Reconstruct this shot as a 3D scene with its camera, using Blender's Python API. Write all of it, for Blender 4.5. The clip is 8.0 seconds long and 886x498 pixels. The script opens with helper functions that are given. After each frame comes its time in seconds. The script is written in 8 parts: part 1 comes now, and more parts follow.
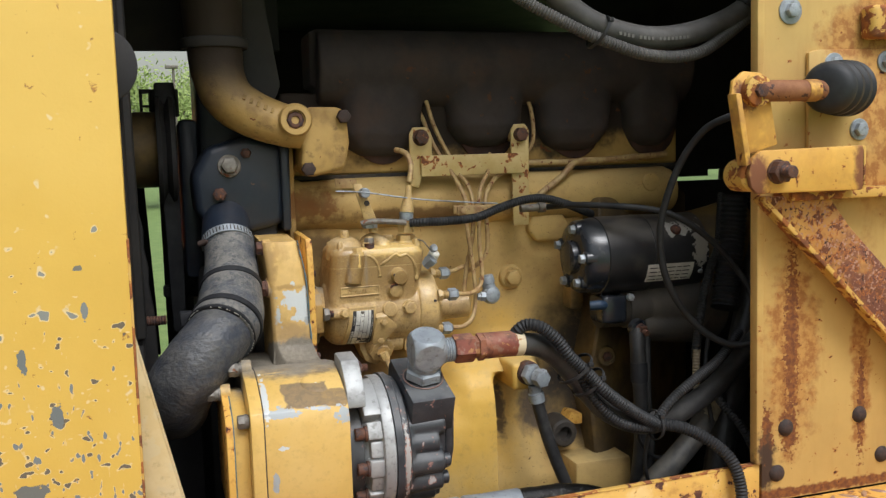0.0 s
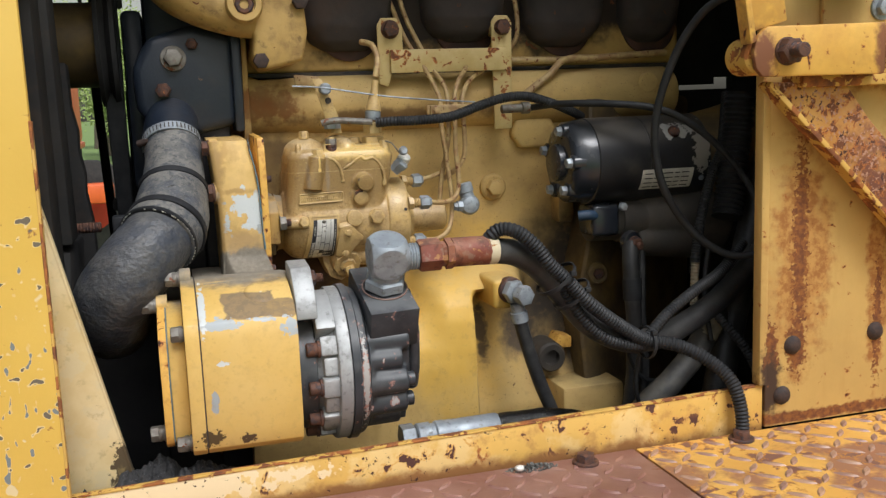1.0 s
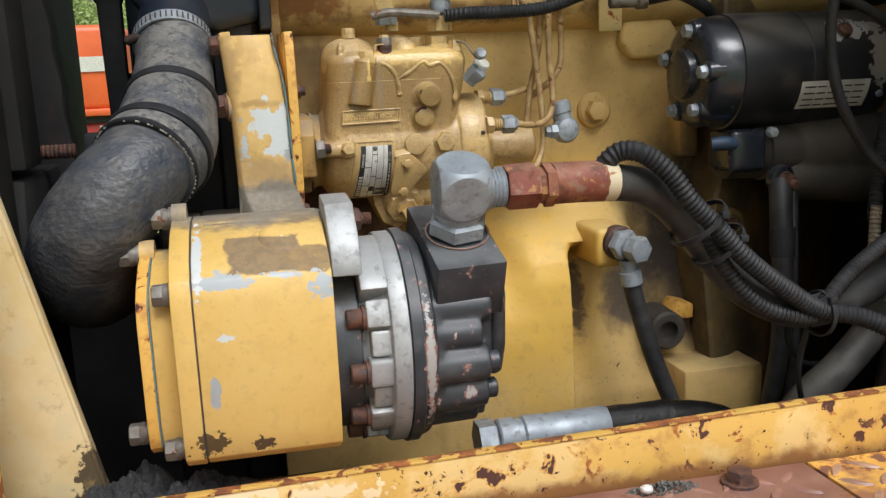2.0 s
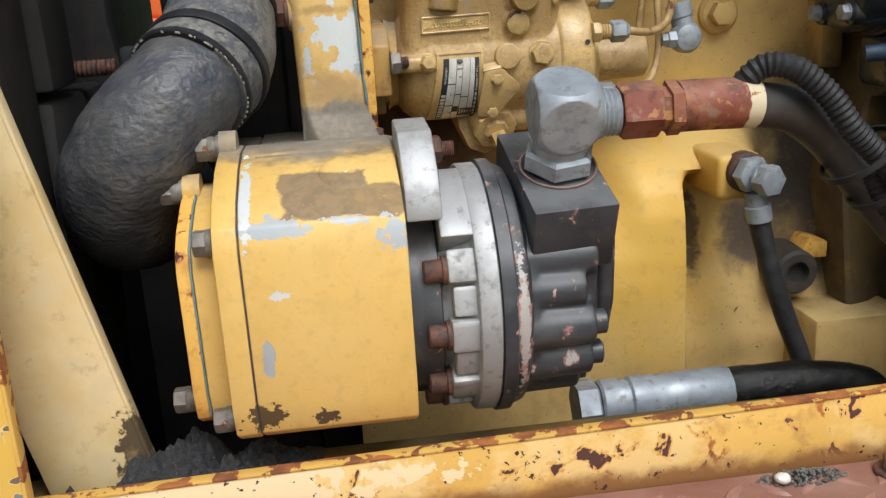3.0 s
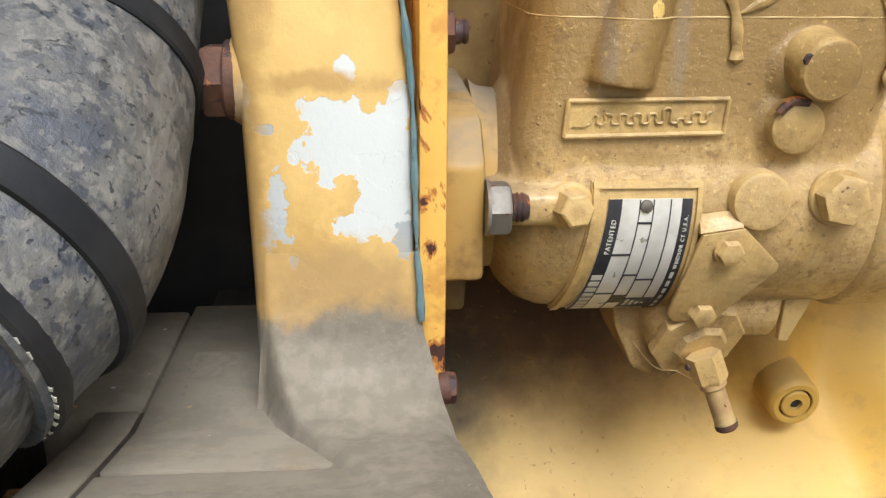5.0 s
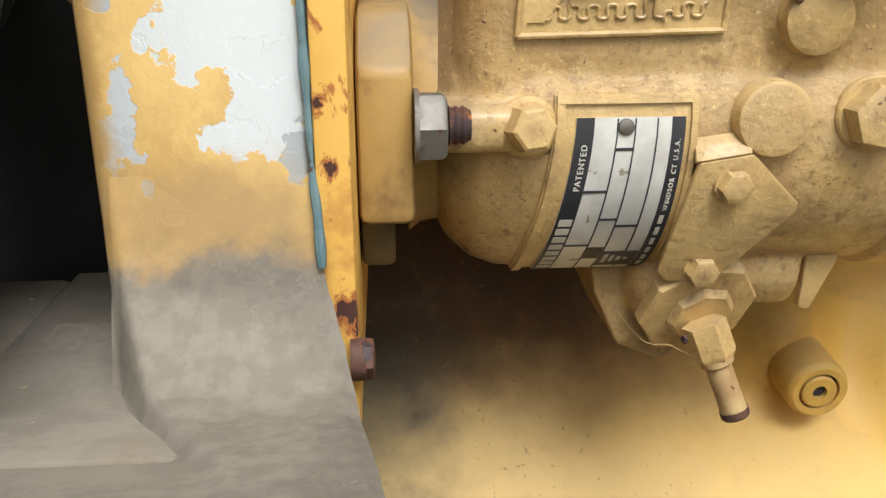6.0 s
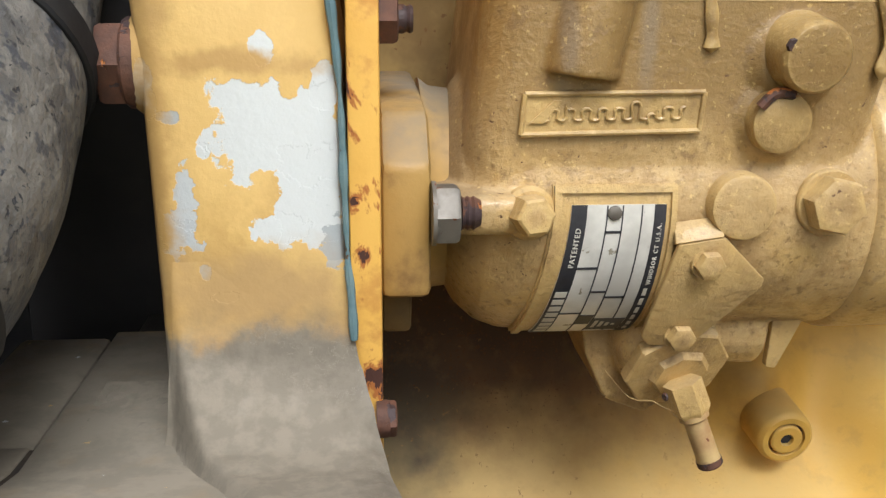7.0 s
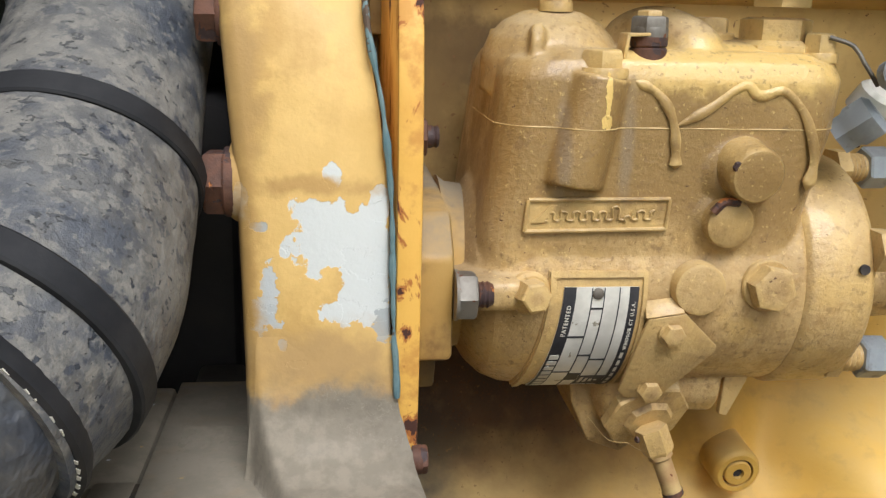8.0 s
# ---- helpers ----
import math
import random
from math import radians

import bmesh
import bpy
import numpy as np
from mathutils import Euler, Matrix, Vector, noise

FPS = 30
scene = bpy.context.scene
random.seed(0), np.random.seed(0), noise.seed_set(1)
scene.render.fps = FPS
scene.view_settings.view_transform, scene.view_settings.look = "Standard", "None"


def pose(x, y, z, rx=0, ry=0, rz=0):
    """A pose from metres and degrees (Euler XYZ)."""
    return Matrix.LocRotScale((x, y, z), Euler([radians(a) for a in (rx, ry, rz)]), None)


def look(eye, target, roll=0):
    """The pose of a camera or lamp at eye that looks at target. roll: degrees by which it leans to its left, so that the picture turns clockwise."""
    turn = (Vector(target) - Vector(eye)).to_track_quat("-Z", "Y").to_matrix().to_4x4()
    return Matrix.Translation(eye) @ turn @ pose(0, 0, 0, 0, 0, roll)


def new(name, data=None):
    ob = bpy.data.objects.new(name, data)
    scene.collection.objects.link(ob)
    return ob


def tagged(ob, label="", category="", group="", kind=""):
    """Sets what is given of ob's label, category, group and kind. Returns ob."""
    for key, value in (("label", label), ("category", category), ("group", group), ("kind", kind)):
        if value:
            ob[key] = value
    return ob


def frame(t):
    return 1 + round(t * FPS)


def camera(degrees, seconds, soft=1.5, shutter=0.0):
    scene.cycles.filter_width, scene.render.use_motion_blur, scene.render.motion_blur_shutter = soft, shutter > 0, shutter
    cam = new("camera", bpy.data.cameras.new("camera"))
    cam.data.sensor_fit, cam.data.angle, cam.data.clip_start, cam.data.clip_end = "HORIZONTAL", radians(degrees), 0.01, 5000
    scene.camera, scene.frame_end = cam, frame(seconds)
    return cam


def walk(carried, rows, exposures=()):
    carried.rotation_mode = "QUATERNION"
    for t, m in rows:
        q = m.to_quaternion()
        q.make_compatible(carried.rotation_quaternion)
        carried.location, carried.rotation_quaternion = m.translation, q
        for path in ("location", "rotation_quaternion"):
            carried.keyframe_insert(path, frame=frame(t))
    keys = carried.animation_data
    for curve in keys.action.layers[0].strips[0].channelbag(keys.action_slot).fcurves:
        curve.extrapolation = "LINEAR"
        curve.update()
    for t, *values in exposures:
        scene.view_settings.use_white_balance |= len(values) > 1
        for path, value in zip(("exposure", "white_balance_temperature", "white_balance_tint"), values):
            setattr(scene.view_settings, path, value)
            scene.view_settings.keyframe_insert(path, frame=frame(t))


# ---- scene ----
cam = camera(51.1, 8.0, soft=1.35)
PATH = [
    (0, (-0.187, -1.056, 1.677), (0.396, 0.846, 1.477), -1.8),
    (0.5, (-0.162, -1.033, 1.671), (0.454, 0.855, 1.436), -2.1),
    (0.8, (-0.124, -1.002, 1.645), (0.456, 0.892, 1.37), -2.2),
    (1, (-0.099, -0.953, 1.601), (0.45, 0.945, 1.292), -2.2),
    (1.5, (-0.046, -0.807, 1.554), (0.402, 1.109, 1.193), -1.9),
    (1.7, (-0.045, -0.742, 1.538), (0.387, 1.176, 1.176), -2.2),
    (2.8, (-0.037, -0.543, 1.517), (0.249, 1.37, 1.007), -3.2),
    (3, (-0.024, -0.534, 1.521), (0.192, 1.375, 0.964), -3.4),
    (3.3, (-0.02, -0.462, 1.611), (0.114, 1.419, 0.947), -3.3),
    (3.5, (-0.026, -0.317, 1.632), (0.03, 1.492, 0.782), -3.6),
    (3.7, (-0.044, -0.203, 1.622), (-0.046, 1.618, 0.795), -3.2),
    (4, (-0.047, -0.088, 1.589), (0.012, 1.751, 0.806), 0.1),
    (4.5, (-0.036, -0.084, 1.568), (0.049, 1.804, 0.916), 0.8),
    (4.7, (-0.025, -0.077, 1.558), (0.118, 1.808, 0.906), 0.8),
    (5.8, (0.022, -0.008, 1.511), (0.127, 1.895, 0.904), -0.8),
    (6, (0.022, 0.0, 1.501), (0.139, 1.9, 0.889), -0.4),
    (6.5, (0.021, 0.002, 1.501), (0.148, 1.912, 0.922), -0.2),
    (7, (0.01, -0.029, 1.524), (0.174, 1.886, 0.972), 0.4),
    (7.5, (-0.008, -0.065, 1.54), (0.21, 1.86, 1.041), 1.1),
    (8, (-0.015, -0.091, 1.562), (0.216, 1.831, 1.06), 1.5),
]
EXPOSURES = [(0, -0.04), (1, -0.03), (2, 0.0), (3, 0.06), (3.5, 0.2), (4, 0.4), (4.6, 0.50), (6.5, 0.36), (8, 0.25)]
walk(cam, [(t, look(eye, target, roll)) for t, eye, target, roll in PATH], EXPOSURES)

# ---- light: bright overcast day, machine standing in the open ----
world = bpy.data.worlds.new("overcast")
scene.world = world
world.use_nodes = True
wn, wl = world.node_tree.nodes, world.node_tree.links
sky = wn.new("ShaderNodeTexSky")
sky.sky_type = "NISHITA"
sky.sun_disc = False
sky.sun_elevation, sky.sun_rotation = radians(55), radians(166)
sky.air_density, sky.dust_density = 1.6, 4.0
pale = wn.new("ShaderNodeHueSaturation")
pale.inputs["Saturation"].default_value = 0.5
wl.new(sky.outputs[0], pale.inputs["Color"])
wl.new(pale.outputs[0], wn["Background"].inputs[0])
wn["Background"].inputs[1].default_value = 0.135
sun = new("sun", bpy.data.lights.new("sun", "SUN"))
sun.data.energy, sun.data.angle, sun.data.color = 2.45, radians(30), (0.95, 0.985, 1.05)
sun.matrix_world = look((1.5, -6.0, 9.0), (0, 0, 0))

# ---- materials ----
class Mat:
    """A small builder: starts from a two-tone ground and lays coats over it."""

    def __init__(self, name, c1, c2, scale=30, rough=0.5, metal=0.0, bump=0.15, fine=260, spread=(0.35, 0.65)):
        self.m = bpy.data.materials.new(name)
        self.m.use_nodes = True
        self.t = self.m.node_tree
        self.b = self.t.nodes["Principled BSDF"]
        self.pos = self.t.nodes.new("ShaderNodeNewGeometry").outputs["Position"]
        f = self.step(self.noise(scale, 6, 0.6), *spread)
        self.col = self.mix(f, c1, c2)
        self.rough = self.mixf(self.noise(scale * 2.3, 4), rough - 0.08, rough + 0.1)
        self.metal = self.val(metal)
        self.height = self.noise(fine, 5, 0.65)
        self.bump = bump

    def node(self, kind, **kw):
        n = self.t.nodes.new(kind)
        for k, v in kw.items():
            n.inputs[k].default_value = v
        return n

    def link(self, a, b):
        self.t.links.new(a, b)

    def val(self, v):
        n = self.t.nodes.new("ShaderNodeValue")
        n.outputs[0].default_value = v
        return n.outputs[0]

    def noise(self, scale, detail=4, rough=0.55, stretch=None, warp=0.0, offset=0.0):
        n = self.node("ShaderNodeTexNoise", Scale=scale, Detail=detail, Roughness=rough, Distortion=warp)
        p = self.pos
        if stretch or offset:
            mp = self.t.nodes.new("ShaderNodeMapping")
            mp.inputs["Scale"].default_value = stretch or (1, 1, 1)
            mp.inputs["Location"].default_value = (offset, offset * 0.7, offset * 1.3)
            self.link(p, mp.inputs[0])
            p = mp.outputs[0]
        self.link(p, n.inputs["Vector"])
        return n.outputs["Fac"]

    def step(self, f, a, b):
        n = self.node("ShaderNodeMapRange")
        n.interpolation_type = "SMOOTHSTEP"
        for i, v in ((1, a), (2, b), (3, 0.0), (4, 1.0)):
            n.inputs[i].default_value = v
        self.link(f, n.inputs[0])
        return n.outputs[0]

    def mix(self, f, a, b):
        n = self.t.nodes.new("ShaderNodeMix")
        n.data_type = "RGBA"
        for v, i in ((f, 0), (a, 6), (b, 7)):
            if isinstance(v, tuple):
                n.inputs[i].default_value = v
            elif isinstance(v, float):
                n.inputs[i].default_value = v
            else:
                self.link(v, n.inputs[i])
        return n.outputs[2]

    def mixf(self, f, a, b):
        n = self.t.nodes.new("ShaderNodeMix")
        for v, i in ((f, 0), (a, 2), (b, 3)):
            if isinstance(v, (int, float)):
                n.inputs[i].default_value = v
            else:
                self.link(v, n.inputs[i])
        return n.outputs[0]

    def math(self, op, a, b=None):
        n = self.t.nodes.new("ShaderNodeMath")
        n.operation = op
        for v, i in ((a, 0), (b, 1)):
            if v is None:
                continue
            if isinstance(v, (int, float)):
                n.inputs[i].default_value = v
            else:
                self.link(v, n.inputs[i])
        return n.outputs[0]

    def lay(self, mask, color, rough=None, metal=None, raise_=0.0):
        self.col = self.mix(mask, self.col, color)
        if rough is not None:
            self.rough = self.mixf(mask, self.rough, rough)
        if metal is not None:
            self.metal = self.mixf(mask, self.metal, metal)
        if raise_:
            self.height = self.math("ADD", self.height, self.math("MULTIPLY", mask, raise_))
        return self

    def chips(self, color, scale, cut, rough=0.6, metal=0.0, ring=None, deep=-1.0, warp=0.4, offset=0.0, stretch=None):
        f = self.noise(scale, 5, 0.6, warp=warp, offset=offset, stretch=stretch)
        if ring:
            self.lay(self.step(f, cut - 0.05, cut - 0.01), ring, 0.8, 0.0)
        return self.lay(self.step(f, cut, cut + 0.012), color, rough, metal, deep)

    def patch(self, centre, size, color, rough=0.6, metal=0.0, ragged=0.8, scale=60, deep=-1.0, soft=0.06, offset=0.0, square=False):
        """A worn, stained or painted-shade place of about that size round centre, with a ragged rim."""
        mp = self.t.nodes.new("ShaderNodeMapping")
        mp.vector_type = "TEXTURE"
        mp.inputs["Location"].default_value = centre
        mp.inputs["Scale"].default_value = size
        self.link(self.pos, mp.inputs[0])
        ln = self.t.nodes.new("ShaderNodeVectorMath")
        ln.operation = "ABSOLUTE" if square else "LENGTH"
        self.link(mp.outputs[0], ln.inputs[0])
        far = None if square else ln.outputs["Value"]
        if square:
            s = self.t.nodes.new("ShaderNodeSeparateXYZ")
            self.link(ln.outputs[0], s.inputs[0])
            far = self.math("MAXIMUM", s.outputs["X"], s.outputs["Z"])
        n = self.math("MULTIPLY", self.math("SUBTRACT", self.noise(scale, 5, 0.6, offset=offset), 0.5), ragged * 2)
        d = self.math("ADD", far, n)
        inv = self.math("SUBTRACT", 1.0, self.step(d, 1.0 - soft, 1.0 + soft))
        return self.lay(inv, color, rough, metal, deep)

    def flakes(self, centre, size, color, scale, cut, rough=0.65, offset=0.0, stretch=None, ring=None):
        """Small chips that thin out away from centre."""
        mp = self.t.nodes.new("ShaderNodeMapping")
        mp.vector_type = "TEXTURE"
        mp.inputs["Location"].default_value = centre
        mp.inputs["Scale"].default_value = size
        self.link(self.pos, mp.inputs[0])
        ln = self.t.nodes.new("ShaderNodeVectorMath")
        ln.operation = "LENGTH"
        self.link(mp.outputs[0], ln.inputs[0])
        f = self.math("SUBTRACT", self.noise(scale, 1.6, 0.4, offset=offset, stretch=stretch, warp=0.15), self.math("MULTIPLY", self.math("MULTIPLY", ln.outputs["Value"], ln.outputs["Value"]), 0.06))
        if ring:
            self.lay(self.step(f, cut - 0.04, cut - 0.01), ring, 0.8)
        return self.lay(self.step(f, cut, cut + 0.012), color, rough, 0.1, -1.0)

    def dust(self, color, amount=0.7, scale=25, lo=0.2, hi=0.9):
        """Dirt that has settled on faces that look up."""
        g = self.t.nodes.new("ShaderNodeNewGeometry")
        s = self.t.nodes.new("ShaderNodeSeparateXYZ")
        self.link(g.outputs["Normal"], s.inputs[0])
        up = self.step(s.outputs["Z"], lo, hi)
        f = self.math("MULTIPLY", up, self.math("MULTIPLY", self.step(self.noise(scale, 5), 0.25, 0.6), amount))
        return self.lay(f, color, 0.9, 0.0)

    def worn(self, color, amount, lo, hi):
        """Paint rubbed pale on proud edges."""
        g = self.t.nodes.new("ShaderNodeNewGeometry")
        f = self.math("MULTIPLY", self.step(g.outputs["Pointiness"], lo, hi), self.math("MULTIPLY", self.step(self.noise(70, 4), 0.3, 0.6), amount))
        return self.lay(f, color)

    def film(self, color, amount=0.5, scale=12, lo=0.4, hi=0.65, rough=0.85, stretch=None, offset=0.0):
        """A thin uneven film of dirt."""
        f = self.math("MULTIPLY", self.step(self.noise(scale, 6, 0.62, stretch=stretch, offset=offset), lo, hi), amount)
        return self.lay(f, color, rough)

    def mottle(self, c1, c2, scale, lo=0.4, hi=0.6, offset=0.0, veins=None):
        c = self.mix(self.step(self.noise(scale, 6, 0.65, offset=offset), lo, hi), c1, c2)
        if veins:
            v = self.math("ABSOLUTE", self.math("SUBTRACT", self.noise(scale * 1.6, 3, 0.5, offset=offset + 3, warp=0.8), 0.5))
            n = self.math("MULTIPLY", self.math("SUBTRACT", 1.0, self.step(v, 0.0, 0.022)), self.step(self.noise(scale * 0.6, 3, offset=offset + 8), 0.48, 0.6))
            c = self.mix(n, c, veins)
        return c

    def done(self, dist=0.0006, spec=0.5, coat=0.0):
        b = self.node("ShaderNodeBump", Strength=self.bump, Distance=dist)
        self.link(self.height, b.inputs["Height"])
        self.link(b.outputs[0], self.b.inputs["Normal"])
        self.link(self.col, self.b.inputs["Base Color"])
        self.link(self.rough, self.b.inputs["Roughness"])
        self.link(self.metal, self.b.inputs["Metallic"])
        self.b.inputs["Specular IOR Level"].default_value = spec
        self.b.inputs["Coat Weight"].default_value = coat
        return self.m


RUST, RUST_D = (0.16, 0.055, 0.022, 1), (0.06, 0.022, 0.014, 1)
ORANGE_RUST = (0.38, 0.13, 0.03, 1)
PRIMER, BARE = (0.38, 0.41, 0.42, 1), (0.59, 0.615, 0.61, 1)
DUSTC, GREASE = (0.27, 0.215, 0.13, 1), (0.035, 0.03, 0.024, 1)
YEL1, YEL2 = (0.72, 0.465, 0.092, 1), (0.67, 0.425, 0.078, 1)

M_PANEL = (Mat("yellow_cab_paint", YEL1, YEL2, 6, 0.42, bump=0.25)
           .film((0.76, 0.52, 0.13, 1), 0.4, 4, offset=3)
           .flakes((-0.34, -0.02, 1.30), (0.16, 1, 0.17), (0.20, 0.225, 0.22, 1), 104, 0.640, ring=(0.74, 0.52, 0.20, 1), stretch=(1.3, 1, 0.62))
           .flakes((-0.33, -0.02, 1.36), (0.20, 1, 0.16), (0.16, 0.13, 0.09, 1), 95, 0.665, offset=4, ring=(0.76, 0.58, 0.28, 1), stretch=(0.8, 1, 1.1))
           .flakes((-0.30, -0.02, 1.60), (0.3, 1, 0.3), (0.26, 0.27, 0.24, 1), 60, 0.71, offset=14, ring=(0.76, 0.60, 0.32, 1), stretch=(0.9, 1, 1))
           .patch((-0.300, -0.02, 1.417), (0.006, 0.1, 0.014), (0.17, 0.19, 0.185, 1), 0.6, 0.1, 1.1, 90, -1, 0.05)
           .patch((-0.266, -0.02, 1.528), (0.0035, 0.1, 0.011), (0.22, 0.24, 0.23, 1), 0.6, 0.1, 1.1, 90, -1, 0.05, 2)
           .patch((-0.330, -0.02, 1.477), (0.004, 0.1, 0.012), (0.17, 0.19, 0.185, 1), 0.6, 0.1, 1.3, 90, -1, 0.05, 3)
           .patch((-0.270, -0.02, 1.572), (0.006, 0.1, 0.004), (0.20, 0.19, 0.15, 1), 0.6, 0.1, 1.3, 90, -1, 0.05, 4)
           .patch((-0.330, -0.02, 1.338), (0.016, 0.1, 0.008), (0.17, 0.175, 0.155, 1), 0.6, 0.1, 1.3, 60, -1, 0.05, 5)
           .flakes((-0.27, -0.02, 1.22), (0.10, 1, 0.05), (0.74, 0.60, 0.33, 1), 45, 0.60, offset=8)
           .chips((0.17, 0.13, 0.09, 1), 80, 0.715, 0.8, ring=(0.45, 0.22, 0.05, 1), offset=7).done())
rp = (Mat("yellow_rusty_panel_paint", (0.64, 0.425, 0.140, 1), (0.56, 0.365, 0.120, 1), 7, 0.5, bump=0.3)
      .film((0.48, 0.27, 0.08, 1), 0.5, 9, 0.48, 0.68, stretch=(1.6, 1, 0.35)))
STREAK = rp.mottle((0.30, 0.115, 0.03, 1), (0.17, 0.06, 0.025, 1), 130)
THIN = rp.mottle((0.55, 0.30, 0.085, 1), (0.36, 0.15, 0.04, 1), 70)
M_RPANEL = (rp.patch((0.634, 0.0, 1.40), (0.040, 0.1, 0.125), THIN, 0.8, 0, 1.2, 34, 0, 0.35)
            .patch((0.632, 0.0, 1.41), (0.011, 0.1, 0.12), STREAK, 0.85, 0, 2.0, 170, 0.3, 0.12, 3)
            .patch((0.628, 0.0, 1.285), (0.014, 0.1, 0.030), STREAK, 0.85, 0, 1.8, 130, 0.3, 0.15, 6)
            .patch((0.748, 0.0, 1.36), (0.016, 0.1, 0.11), THIN, 0.8, 0, 1.2, 40, 0, 0.3, 2)
            .patch((0.749, 0.0, 1.31), (0.006, 0.1, 0.075), STREAK, 0.85, 0, 1.9, 170, 0.3, 0.12, 5)
            .patch((0.592, 0.0, 1.270), (0.010, 0.1, 0.05), STREAK, 0.85, 0, 1.6, 110, 0.3, 0.10, 8)
            .patch((0.590, 0.0, 1.235), (0.016, 0.1, 0.045), (0.07, 0.04, 0.025, 1), 0.85, 0, 1.2, 60, 0, 0.4, 18)
            .patch((0.735, 0.0, 1.825), (0.06, 0.1, 0.035), THIN, 0.8, 0, 0.9, 40, 0, 0.3, 4)
            .patch((0.78, 0.0, 1.80), (0.055, 0.1, 0.20), THIN, 0.8, 0, 1.0, 26, 0, 0.4, 14)
            .patch((0.72, 0.0, 1.63), (0.08, 0.1, 0.03), THIN, 0.8, 0, 0.9, 40, 0, 0.3, 9)
            .patch((0.70, 0.0, 1.196), (0.4, 0.1, 0.007), STREAK, 0.85, 0, 1.2, 90, 0.2, 0.3, 1)
            .chips(RUST_D, 60, 0.69, 0.9, ring=ORANGE_RUST, offset=5).done())
M_EDGE = (Mat("rusted_plate_edge", RUST, ORANGE_RUST, 60, 0.85, bump=0.6)
          .chips((0.6, 0.36, 0.08, 1), 55, 0.49).done())
M_SILL = (Mat("yellow_chipped_sill_paint", (0.72, 0.44, 0.11, 1), (0.64, 0.38, 0.09, 1), 10, 0.45, bump=0.3)
          .film((0.80, 0.60, 0.28, 1), 0.55, 14, 0.5, 0.6, offset=4)
          .chips((0.085, 0.032, 0.022, 1), 40, 0.612, 0.85, ring=(0.66, 0.37, 0.10, 1), offset=1)
          .film((0.36, 0.16, 0.045, 1), 0.5, 30, 0.54, 0.68, offset=12)
          .chips(RUST, 30, 0.70, 0.85, ring=ORANGE_RUST, offset=9)
          .patch((0.17, 0.0, 1.182), (0.5, 0.1, 0.014), (0.27, 0.12, 0.035, 1), 0.8, 0, 1.0, 40, 0, 0.5)
          .patch((-0.12, 0.0, 1.215), (0.12, 0.1, 0.02), (0.80, 0.62, 0.36, 1), 0.6, 0, 1.6, 50, -0.4, 0.05, 3)
          .chips(RUST_D, 130, 0.655, 0.85, offset=6).done())
M_CREAM = (Mat("faded_cream_brace_paint", (0.80, 0.645, 0.36, 1), (0.70, 0.53, 0.25, 1), 14, 0.5, bump=0.2)
           .film((0.72, 0.60, 0.36, 1), 0.6, 40, 0.5, 0.6, offset=2)
           .patch((-0.170, 0.02, 1.232), (0.014, 0.2, 0.024), (0.10, 0.07, 0.035, 1), 0.9, 0, 1.6, 120, soft=0.15)
           .film((0.42, 0.30, 0.12, 1), 0.5, 60, 0.56, 0.7, offset=5)
           .chips(RUST, 90, 0.70, 0.9).done())
